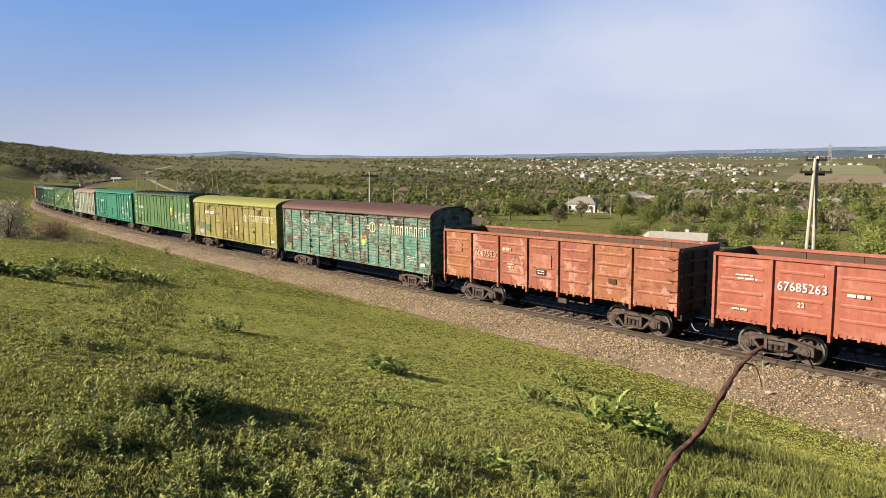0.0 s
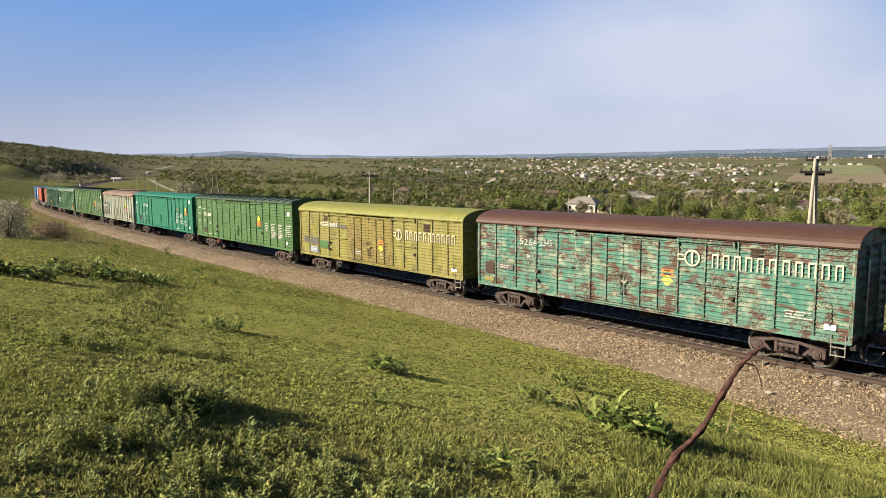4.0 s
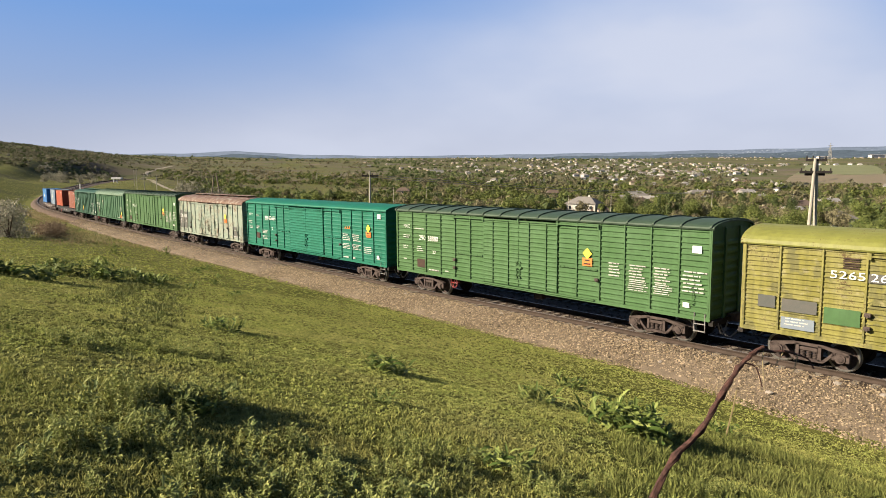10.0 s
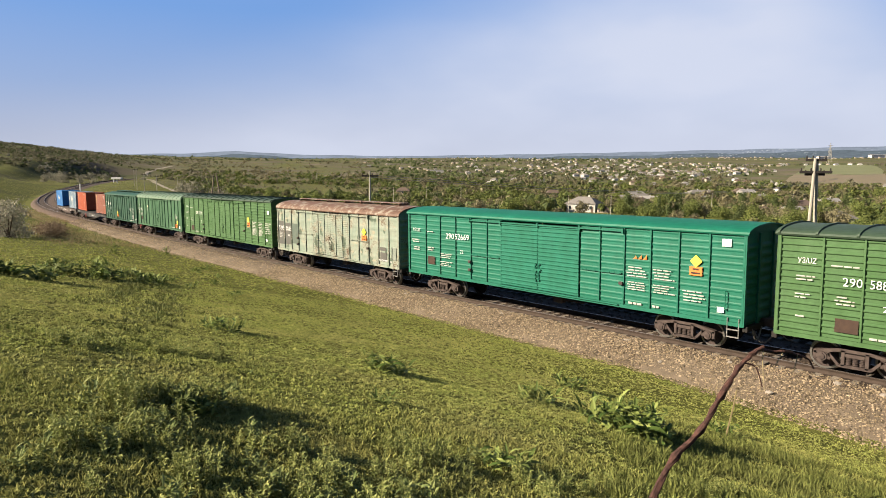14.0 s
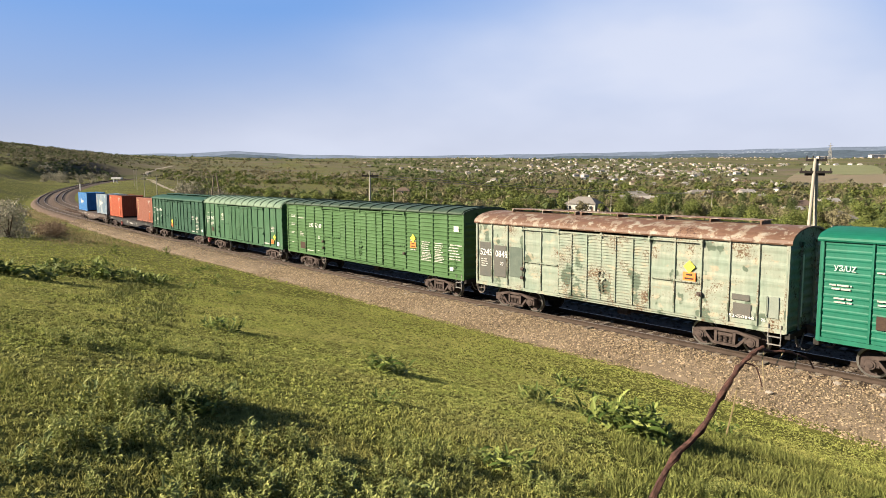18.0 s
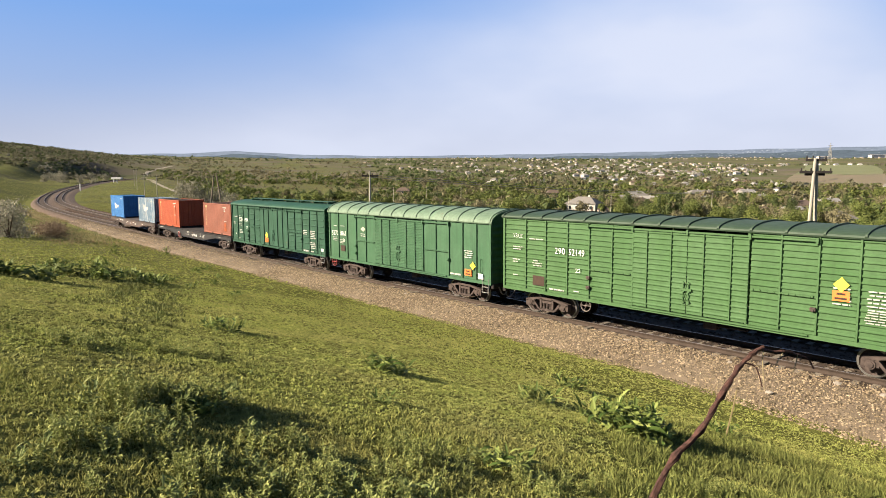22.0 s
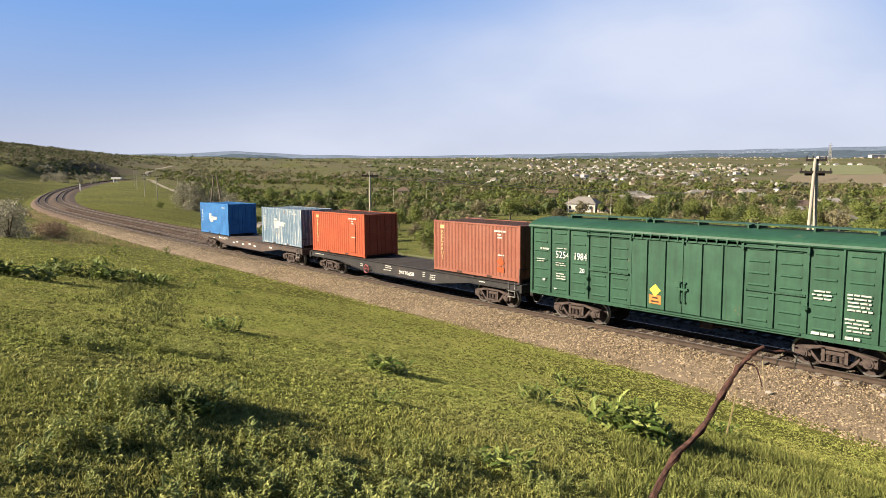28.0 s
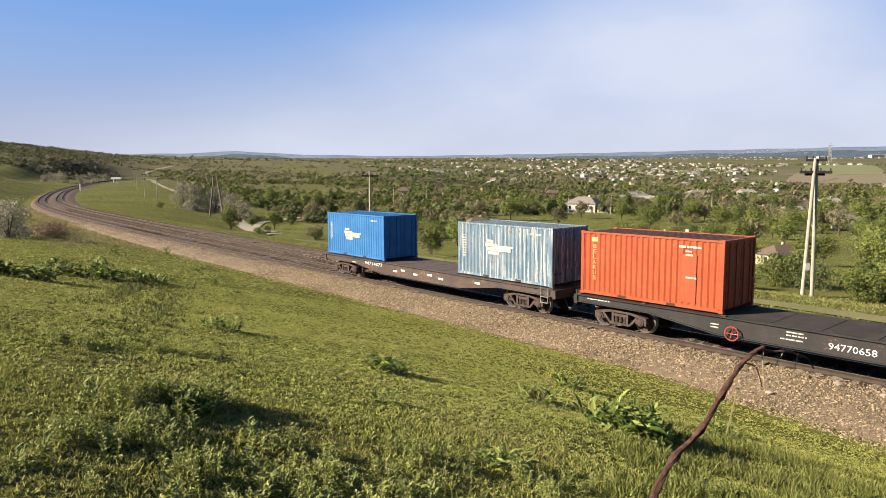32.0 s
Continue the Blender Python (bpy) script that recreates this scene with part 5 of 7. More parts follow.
def scatter_mesh(name, base_v, base_f, places, sizes, rng, mat, squash=0.7, turn=True):
    """Many small pieces in one mesh: a base shape, jittered, turned and set at places."""
    base_v, base_f = np.array(base_v, float), np.array(base_f, int)
    n, k = len(places), len(base_v)
    v = base_v[None] * (1 + rng.uniform(-0.3, 0.3, (n, k, 3)))
    a = rng.uniform(0, 2 * np.pi, n)
    ca, sa = np.cos(a)[:, None], np.sin(a)[:, None]
    x, y = v[..., 0] * ca - v[..., 1] * sa, v[..., 0] * sa + v[..., 1] * ca
    v = np.stack([x, y, v[..., 2] * squash], -1) * sizes[:, None, None] + places[:, None]
    f = base_f[None] + (np.arange(n) * k)[:, None, None]
    return part(name, fast_mesh(name, v.reshape(-1, 3), f.reshape(-1, base_f.shape[1])), mat)


OCTA_V = [(1, 0, 0), (-1, 0, 0), (0, 1, 0), (0, -1, 0), (0, 0, 1), (0, 0, -1)]
OCTA_F = [(0, 2, 4), (2, 1, 4), (1, 3, 4), (3, 0, 4), (2, 0, 5), (1, 2, 5), (3, 1, 5), (0, 3, 5)]


def stones():
    rng = np.random.default_rng(3)
    s = np.concatenate([rng.uniform(-34, 12, 46000), rng.uniform(12, 80, 9000)])
    lat = 0.95 + rng.uniform(0, 1, len(s)) * (toe(s) + 0.5 - 0.95)
    drop = np.interp((lat - 1.25) / (toe(s) + 0.35 - 1.25), (-0.1, 0.0, 0.16, 0.42, 0.80, 1.0), (-0.195, -0.20, -0.21, -0.32, -0.56, -0.90))
    x, y, z = line(s, lat, drop)
    g = ground_z(x, y)
    z = np.maximum(z, g) + 0.005
    size = rng.gamma(3, 0.0065, len(s)) + 0.012 + 0.012 * (s > 12)
    ob = scatter_mesh("ballast_stones", OCTA_V, OCTA_F, np.stack([x, y, z], 1), size, rng, M_STONE)
    tagged(ob, "loose pinkish-grey crushed stones on the shoulder", "stones", kind="stuff")
    s = rng.uniform(-34, 120, 9000)
    lat = np.where(rng.uniform(0, 1, 9000) < 0.55, rng.uniform(-3.0, -1.2, 9000), rng.uniform(-8.0, -5.2, 9000))
    x, y, z = line(s, lat, -0.25)
    z = np.where(lat < -6.2, np.interp(lat, (-8, -6.7, -6.2), (-0.76, -0.33, -0.26)) + z + 0.25, z)
    ob = scatter_mesh("ballast_stones", OCTA_V, OCTA_F, np.stack([x, y, z], 1), rng.gamma(4, 0.009, 9000) + 0.02, rng, M_BROWNSTONE)
    tagged(ob, "loose brown crushed stones between the tracks", "stones", kind="stuff")
    s = rng.uniform(-34, 60, 6000)
    x, y, z = line(s, rng.uniform(-0.68, 0.68, 6000), -0.185)
    ob = scatter_mesh("oily_stones", OCTA_V, OCTA_F, np.stack([x, y, z], 1), rng.gamma(4, 0.008, 6000) + 0.015, rng, M_OILED)
    tagged(ob, "dark oily stones between the rails", "stones", kind="stuff")
    # a few pale rocks lying beside the near rail
    bm = bmesh.new()
    bmesh.ops.create_icosphere(bm, subdivisions=1, radius=1)
    rnd = random.Random(4)
    for v in bm.verts:
        v.co = Vector((v.co.x * 1.3, v.co.y * 0.9, v.co.z * 0.55)) * rnd.uniform(0.75, 1.2)
    me = small_mesh("rock", bm, mottled("pale_limestone", (0.240, 0.207, 0.171), (0.286, 0.258, 0.221), 6, 0.9))
    for s, lat, size in ((-24.3, 1.5, 0.16), (-25.6, 1.7, 0.15), (-21.0, 1.6, 0.12), (-16.9, 1.5, 0.13), (-10.2, 1.45, 0.13), (-6.5, 1.5, 0.11), (-4.5, 1.45, 0.10),
                         (-3.0, 1.5, 0.10), (-23.0, 3.2, 0.11), (-19.0, 2.6, 0.09), (-26.5, 2.7, 0.12), (1.5, 1.45, 0.12), (3.8, 1.5, 0.10)):
        x, y, z = line(s, lat)
        drop = -0.22 if lat < 1.8 else -0.42
        ob = part("rock", me, None)
        ob.matrix_basis = Matrix.Translation((x, y, z + drop)) @ pose(0, 0, 0, 0, 0, rnd.uniform(0, 360)) @ Matrix.Scale(size, 4)
        tagged(ob, "pale limestone rock lying beside the rail", "rock", "rocks beside the rail")


stones()


def leaf_mat(name, c1, c2, c3, vary=0.45, rough=0.7, speck=0.0):
    """Leaves and blades: three tones, differing from leaf to leaf and plant to plant, a little light through them."""
    m, n, l, b = node_mat(name)
    geo, oi = n.new("ShaderNodeNewGeometry"), n.new("ShaderNodeObjectInfo")
    v = tex_coords(n, l)
    col = mix(n, l, ramp(n, l, geo.outputs["Random Per Island"], [(0.15, 0.0), (0.85, 1.0)]), c1, c2)
    col = mix(n, l, ramp(n, l, noise_tex(n, l, v, 0.55, 5), [(0.42, 0.0), (0.66, 0.8)]), col, c3)
    col = mix(n, l, 1.0, col, ramp(n, l, oi.outputs["Random"], [(0.0, 1 - vary), (1.0, 1.0)]), "MULTIPLY")
    if speck:
        col = mix(n, l, speck, col, ramp(n, l, noise_tex(n, l, v, 6.5, 4, 0.7), [(0.34, 0.40), (0.62, 1.0)]), "MULTIPLY")
    l.new(col, b.inputs["Base Color"])
    b.inputs["Roughness"].default_value = rough
    b.inputs["Specular IOR Level"].default_value = 0.08
    tr = n.new("ShaderNodeBsdfTranslucent")
    l.new(col, tr.inputs[0])
    ms = n.new("ShaderNodeMixShader")
    ms.inputs[0].default_value = 0.25
    l.new(b.outputs[0], ms.inputs[1])
    l.new(tr.outputs[0], ms.inputs[2])
    l.new(ms.outputs[0], n["Material Output"].inputs[0])
    return m


M_GRASS = leaf_mat("meadow_grass", (0.165, 0.188, 0.040), (0.288, 0.308, 0.088), (0.255, 0.248, 0.084), 0.0, speck=0.7)
M_CLOVER = leaf_mat("clover_leaves", (0.140, 0.166, 0.040), (0.300, 0.316, 0.094), (0.245, 0.244, 0.082), 0.0, speck=0.7)
M_NEAR = leaf_mat("long_foreground_grass", (0.136, 0.152, 0.034), (0.300, 0.306, 0.092), (0.235, 0.226, 0.074), 0.0, speck=0.7)
M_TUFT = leaf_mat("uncut_dark_grass", (0.078, 0.094, 0.024), (0.185, 0.200, 0.056), (0.130, 0.138, 0.042), 0.0, speck=0.6)
M_NETTLE = leaf_mat("purple_tinged_nettles", (0.062, 0.082, 0.022), (0.150, 0.166, 0.048), (0.108, 0.108, 0.042), 0.0, speck=0.6)
M_PASTURE = leaf_mat("pasture_grass", (0.098, 0.114, 0.034), (0.165, 0.168, 0.058), (0.138, 0.126, 0.052), 0.0)
M_DRY = leaf_mat("dry_stalks", (0.194, 0.157, 0.078), (0.230, 0.194, 0.115), (0.166, 0.125, 0.060), 0.2)
M_WEED = leaf_mat("weed_leaves", (0.046, 0.074, 0.016), (0.195, 0.228, 0.064), (0.100, 0.130, 0.034), 0.15, 0.5)
M_WEED_PALE = leaf_mat("pale_weed_leaves", (0.085, 0.112, 0.034), (0.20, 0.220, 0.076), (0.130, 0.150, 0.050), 0.15, 0.6)


def blades(name, x, y, rng, height, width, mat, label, per=1, lean=0.5, category="grass"):
    """Bent blades at x, y; per: how many grow from one tuft, spreading outwards."""
    n = len(x) * per
    out = rng.uniform(0, 2 * np.pi, n)
    if per > 1:
        height, width = np.repeat(np.broadcast_to(height, len(x)) * rng.uniform(0.55, 1.4, len(x)), per), np.repeat(np.broadcast_to(width, len(x)), per)
        q = height * rng.uniform(0.05, 0.55, n)
        x, y = np.repeat(x, per) + np.cos(out) * q, np.repeat(y, per) + np.sin(out) * q
    z = ground_z(x, y) - 0.01
    h = height * rng.uniform(0.45, 1.25, n)
    w = width * rng.uniform(0.6, 1.3, n)
    a, b = rng.uniform(0, 2 * np.pi, n), out + rng.normal(0, 0.5, n)
    base = np.stack([x, y, z], 1)
    side = np.stack([np.cos(a), np.sin(a), np.zeros(n)], 1) * (w / 2)[:, None]
    tilt = rng.uniform(0.1, 1.0, n) * lean
    tip = base + np.stack([np.cos(b) * tilt * h, np.sin(b) * tilt * h, h * (1 - 0.3 * tilt)], 1)
    mid = base * 0.5 + tip * 0.5 + np.stack([np.zeros(n), np.zeros(n), 0.10 * h], 1)
    v = np.stack([base, mid + side, tip, mid - side], 1).reshape(-1, 3)
    me = fast_mesh(name, v, np.arange(n * 4).reshape(-1, 4))
    return tagged(part(name, me, mat), label, category, kind="stuff")


def fan(rng, n, r0, r1, a0=-38.0, a1=38.0):
    r = np.sqrt(rng.uniform(r0 * r0, r1 * r1, n))
    a = np.radians(rng.uniform(a0, a1, n))
    return r * np.sin(a), r * np.cos(a)


def meadow():
    rng = np.random.default_rng(11)
    xs, ys, hs, ws = [], [], [], []
    def reach(x, y):
        """How far the longer grass of the foreground goes."""
        return 8.0 + 7.5 * smooth(0.0, 24.0, np.degrees(np.arctan2(x, y))) + 1.2 * waves(x, y, 0.8, 2.0)

    x, y = fan(rng, 44000, 0.4, 17, -60, 60)
    x1, y1 = fan(rng, 20000, 0.4, 8.0, -50, 50)
    x, y = np.concatenate([x, x1]), np.concatenate([y, y1])
    s, lat = nearest(x, y)
    k = (lat > toe(s) + 0.1) & (np.hypot(x, y) < reach(x, y))
    x, y = x[k], y[k]
    blades("long_grass", x, y, rng, 0.050 * (1 + 0.4 * waves(x, y, 0.6, 2.0)), 0.011, M_NEAR, "longer darker grass in the foreground", per=7, lean=1.0)
    x, y = fan(rng, 26000, 3.5, 12, -40, 40)
    k = waves(x, y, 0.25, 4.0) + 0.6 * waves(x, y, 0.9, 2.0) > rng.uniform(-0.8, 0.5, len(x))
    blades("clover", x[k], y[k], rng, 0.036, 0.021, M_CLOVER, "low clover leaves among the grass", per=8, lean=1.5, category="clover")
    x, y = fan(rng, 9000, 0.4, 24, 75, 285)
    blades("short_grass", x, y, rng, 0.10, 0.05, M_GRASS, "short grass on the hillside behind", per=4, lean=0.9)
    for n, r0, r1, h, w in ((56000, 6.0, 17, 0.034, 0.017), (50000, 17, 34, 0.046, 0.025), (24000, 34, 78, 0.09, 0.055)):
        x, y = fan(rng, n, r0, r1)
        s, lat = nearest(x, y)
        edge = toe(s) + 0.1 + 0.55 * waves(x, y, 0.9, 3.0) + rng.exponential(0.15, n)
        tuft = waves(x, y, 0.35, 5.0) + 0.7 * waves(x, y, 0.13, 8.0) + 0.9 * waves(x, y, 2.2, 1.0)
        keep = (lat > edge) & (np.hypot(x, y) > reach(x, y) - 1.5)
        xs.append(x[keep]), ys.append(y[keep])
        hs.append((h * (0.95 + 0.25 * np.clip(tuft, -0.8, 1.4)))[keep]), ws.append(np.full(keep.sum(), w))
    blades("meadow_grass", np.concatenate(xs), np.concatenate(ys), rng, np.concatenate(hs), np.concatenate(ws), M_GRASS,
           "short sunlit spring grass on the hillside", per=7, lean=1.3)
    # longer uncut tufts where the slope drops to the ballast
    a, r = np.radians(rng.uniform(15, 37, 5200)), rng.uniform(6.5, 14.0, 5200)
    x, y = r * np.sin(a), r * np.cos(a)
    s, lat = nearest(x, y)
    k = (lat > toe(s) + 0.3) & (waves(x, y, 0.55, 2.0) > rng.uniform(-0.6, 0.5, 5200))
    blades("grass_tufts", x[k], y[k], rng, 0.13, 0.012, M_TUFT, "longer uncut tufts of grass near the ballast", per=12, lean=0.8)
    # strip of darker nettles running down from the weeds into the foreground
    u = rng.uniform(0, 1, 2000) ** 1.5
    x = np.interp(u, (0, 0.35, 0.7, 1), (-12.2, -7.2, -4.3, -2.9)) + rng.normal(0, 1, 2000) * np.interp(u, (0, 0.4, 1), (0.9, 0.75, 0.8))
    y = np.interp(u, (0, 0.35, 0.7, 1), (26.0, 16.0, 9.3, 6.0)) + rng.normal(0, 0.4, 2000)
    k = waves(x, y, 0.45, 6.0) > rng.uniform(-0.4, 0.6, 2000)
    blades("nettle_strip", x[k], y[k], rng, np.interp(u[k], (0, 0.45, 0.6, 1), (0.13, 0.10, 0.07, 0.06)), 0.030, M_NETTLE, "darker purple-tinged nettles in the meadow", per=7, lean=0.8, category="nettles")
    # verge beyond the line
    s, lat = rng.uniform(-40, 150, 110000), -rng.uniform(8.3, 30, 110000)
    x, y, _ = line(s, lat)
    blades("verge_grass", x, y, rng, 0.15, 0.05, M_PASTURE, "rough green grass beyond the tracks", lean=0.8)
    # coarser grass of the meadows farther off
    r, a = np.exp(rng.uniform(np.log(70), np.log(800), 150000)), np.radians(rng.uniform(-38, 38, 150000))
    x, y = r * np.sin(a), r * np.cos(a)
    s, lat = nearest(x, y)
    k = (lat > toe(s) + 1.5) | (lat < -10)
    blades("rough_pasture", x[k], y[k], rng, 0.0008 * r[k] + 0.08, 0.0008 * r[k], M_PASTURE, "rough green pasture on the slopes", lean=0.9)
    # dry stalks on the ballast's edge
    s = rng.uniform(-31, 5, 1500)
    lat = toe(s) + rng.normal(-0.5, 0.7, 1500)
    k = (lat > 1.5) & (waves(s * 1.0, lat * 1.0, 1.1, 2.0) > -0.15)
    x, y, _ = line(s[k], lat[k])
    blades("dry_stalks", x, y, rng, 0.34, 0.012, M_DRY, "dry straw-coloured stalks at the edge of the ballast", lean=0.5, category="dry grass")
    # dry grass on the bare bank beside the curve
    s, u = rng.uniform(34, 125, 9000), rng.uniform(0, 1, 9000)
    lat = np.where(s < 80, 4.0 + 7.5 * u, 2.3 + 3.5 * u)
    k = waves(s, lat, 1.6, 1.0) > -0.4
    x, y, _ = line(s[k], lat[k])
    blades("bank_grass", x, y, rng, 0.45, 0.035, M_DRY, "dry brown grass on the bank", lean=0.8, category="dry grass")
    # straw and green tufts on the shoulder
    s = rng.uniform(-32, -4, 900)
    lat = rng.uniform(1.7, 6.0, 900)
    k = (lat < toe(s)) & (waves(s, lat, 0.5, 2.0) > 0.25)
    x, y, _ = line(s[k], lat[k])
    blades("shoulder_straw", x, y, rng, 0.16, 0.012, M_DRY, "short dry straw on the ballast shoulder", per=6, lean=0.8, category="dry grass")
    s = rng.uniform(-30, 60, 5000)
    lat = toe(s) + rng.normal(0.0, 0.6, 5000)
    x, y, _ = line(s, lat)
    blades("edge_tufts", x, y, rng, 0.09, 0.013, M_GRASS, "grass tufts creeping onto the ballast", lean=0.9)


meadow()


# ---- weeds: rosettes of broad leaves, each a plant of its own ----
def leaf_shape(length, width, bend, steps=4):
    """A pointed, folded leaf along +x: verts and faces."""
    vs = []
    for i in range(steps + 1):
        t = i / steps
        wd = width * math.sin(math.pi * min(1, 0.12 + 0.88 * t)) * (1 - 0.25 * t)
        z = length * (0.68 * t - bend * t * t)
        vs += [(length * t, -wd / 2, z + wd * 0.18), (length * t, 0, z), (length * t, wd / 2, z + wd * 0.18)]
    fs = []
    for i in range(steps):
        for j in range(2):
            a = i * 3 + j
            fs.append((a, a + 1, a + 4, a + 3))
    return vs, fs


def weed_plant(seed, leaves, length, width, tall, mat, stem_leaves=0):
    rnd = random.Random(seed)
    w = thing("weed", "broad-leaved green weed growing in the grass", "plant", "weeds in the meadow")
    bm = bmesh.new()
    for i in range(leaves):
        lv, lf = leaf_shape(length * rnd.uniform(0.55, 1.1), width * rnd.uniform(0.7, 1.15), rnd.uniform(0.15, 0.75))
        m = pose(0, 0, rnd.uniform(0.0, tall), rnd.uniform(-25, 25), rnd.uniform(-38, 30), i * 137.5 + rnd.uniform(-20, 20)) @ Matrix.Translation((0.015, 0, 0))
        m = Matrix.Translation((rnd.gauss(0, length * 0.45), rnd.gauss(0, length * 0.45), 0)) @ m
        bv = [bm.verts.new(m @ Vector(p)) for p in lv]
        for f in lf:
            bm.faces.new([bv[k] for k in f])
    part("leaves", bm, mat, w)
    bm = bmesh.new()
    rod(bm, (0, 0, -0.05), (0.02, 0.01, tall + 0.05), 0.008, 5, 0.004)
    part("stem", bm, mat, w)
    return w


def herb(seed, stems, tall):
    """Upright leafy stems growing close together."""
    rnd = random.Random(seed)
    w = thing("herb", "leafy grey-green herb with upright stems in the grass", "plant", "herbs of the meadow")
    bm = bmesh.new()
    for k in range(stems):
        foot = Vector((rnd.gauss(0, 0.09), rnd.gauss(0, 0.09), -0.03))
        tip = foot + Vector((rnd.gauss(0, 0.06), rnd.gauss(0, 0.06), tall * rnd.uniform(0.6, 1.05)))
        rod(bm, foot, tip, 0.006, 4, 0.003)
        n = 13
        for i in range(n):
            t = 0.2 + 0.8 * i / (n - 1)
            lv, lf = leaf_shape(0.085 * (1.15 - 0.5 * t) * rnd.uniform(0.7, 1.2), 0.034 * rnd.uniform(0.8, 1.2), rnd.uniform(0.2, 0.8), 2)
            m = Matrix.Translation(foot.lerp(tip, t)) @ pose(0, 0, 0, rnd.uniform(-20, 20), -25 * t + rnd.uniform(-15, 25), i * 137.5 + rnd.uniform(-25, 25))
            bv = [bm.verts.new(m @ Vector(p)) for p in lv]
            for f in lf:
                bm.faces.new([bv[j] for j in f])
    part("foliage", bm, M_HERB, w)
    return w


M_HERB = leaf_mat("herb_leaves", (0.100, 0.122, 0.030), (0.310, 0.325, 0.110), (0.190, 0.208, 0.062), 0.2, 0.6)


def weeds():
    kinds = [weed_plant(1, 30, 0.26, 0.085, 0.20, M_WEED), weed_plant(2, 40, 0.30, 0.095, 0.30, M_WEED), weed_plant(3, 22, 0.18, 0.055, 0.14, M_WEED_PALE),
             weed_plant(4, 60, 0.20, 0.075, 0.50, M_WEED), weed_plant(5, 46, 0.13, 0.045, 0.26, M_WEED_PALE), herb(6, 9, 0.42), herb(7, 7, 0.30), weed_plant(8, 34, 0.16, 0.05, 0.12, M_WEED_PALE), weed_plant(9, 30, 0.30, 0.11, 0.24, M_WEED_PALE)]
    rnd = random.Random(21)
    spots = [(-4.26, 12.58, 1, 0.75), (-4.0, 12.5, 0, 0.7), (-4.5, 12.7, 0, 0.6),
             (-0.98, 10.95, 1, 0.85), (-0.75, 11.05, 0, 0.8), (-1.2, 11.2, 3, 0.55), (-0.75, 8.3, 0, 0.5), (-0.9, 8.4, 2, 0.5),
             (3.16, 15.35, 1, 0.8), (2.85, 15.5, 0, 0.8), (1.85, 11.7, 0, 0.9), (1.6, 11.9, 1, 0.7), (1.7, 12.2, 2, 0.9), (2.15, 11.5, 2, 0.7),
             (3.05, 10.15, 1, 1.25), (2.75, 10.5, 1, 1.15), (3.3, 10.3, 3, 1.1), (2.9, 10.9, 3, 0.95), (3.35, 10.0, 0, 1.2), (2.6, 11.2, 0, 1.1), (3.5, 10.8, 1, 0.9), (3.0, 10.4, 3, 1.1),
             (0.58, 6.55, 1, 0.62), (0.8, 6.7, 0, 0.62), (0.4, 6.8, 2, 0.7), (0.95, 6.45, 2, 0.6), (5.76, 13.1, 1, 0.7), (5.5, 13.3, 0, 0.7), (6.1, 13.6, 2, 0.8),
             (-26.0, 52.9, 3, 1.5), (-23.9, 57.5, 3, 1.3)]
    spots += [(-15.6, 42.2, 1, 1.2), (-16.3, 45.8, 0, 1.1), (-13.5, 39.8, 0, 0.9), (-12.8, 31.3, 1, 0.9), (-10.9, 28.6, 0, 0.9), (-11.6, 33.4, 0, 0.9), (-8.7, 27.3, 1, 0.7), (-8.8, 28.5, 0, 0.6), (-13.1, 29.4, 1, 1.1), (-12.1, 26.3, 3, 0.9)]
    for cx, cy, dx, dy, n in ((-13.4, 20.8, 0.9, 0.5, 9), (-14.1, 25.6, 0.7, 0.5, 6), (-12.7, 27.0, 0.9, 0.5, 7), (-15.3, 26.2, 0.4, 0.3, 3), (-12.0, 28.2, 0.8, 0.4, 4)):
        for k in range(n):
            spots.append((rnd.gauss(cx, dx), rnd.gauss(cy, dy), rnd.choice((1, 8, 0, 8, 3)), rnd.uniform(1.1, 1.5)))
    # tall leafy bank that throws its shadow over the gap beside it
    for k in range(30):
        t = rnd.random()
        spots.append((-3.05 + 0.95 * t + rnd.gauss(0, 0.10), 5.75 + 0.7 * t + rnd.gauss(0, 0.12), rnd.choice((5, 5, 6, 5, 4)), rnd.uniform(0.6, 0.9)))
    for k in range(4):
        spots.append((rnd.uniform(-2.6, -2.0), rnd.uniform(5.9, 6.4), rnd.choice((1, 0)), rnd.uniform(0.35, 0.5)))
    # lower herbs in front of it
    for k in range(150):
        x, y = rnd.uniform(-2.9, 0.2), rnd.uniform(4.1, 6.3)
        if y < 5.75 - 0.12 * (x + 1.5) and rnd.random() < 0.85:
            spots.append((x, y, rnd.choice((6, 6, 5, 6, 4)), rnd.uniform(0.45, 0.75)))
    for cx, cy, n in ((1.0, 6.2, 10), (2.1, 6.2, 7), (3.3, 7.6, 9), (1.6, 5.5, 8), (1.8, 11.5, 5), (-0.2, 6.2, 8), (-3.6, 9.0, 8), (-4.6, 8.0, 7)):
        for k in range(n):
            spots.append((rnd.gauss(cx, 0.25), rnd.gauss(cy, 0.25), rnd.choice((5, 6, 6)), rnd.uniform(0.45, 0.75)))
    used = set()
    for x, y, kind, size in spots:
        z = float(ground_z(x, y)[0]) - 0.02
        m = Matrix.Translation((x, y, z)) @ pose(0, 0, 0, 0, 0, rnd.uniform(0, 360)) @ Matrix.Scale(size, 4)
        if kind in used:
            copy_unscaled(kinds[kind], m)
        else:
            used.add(kind)
            kinds[kind].matrix_basis = m


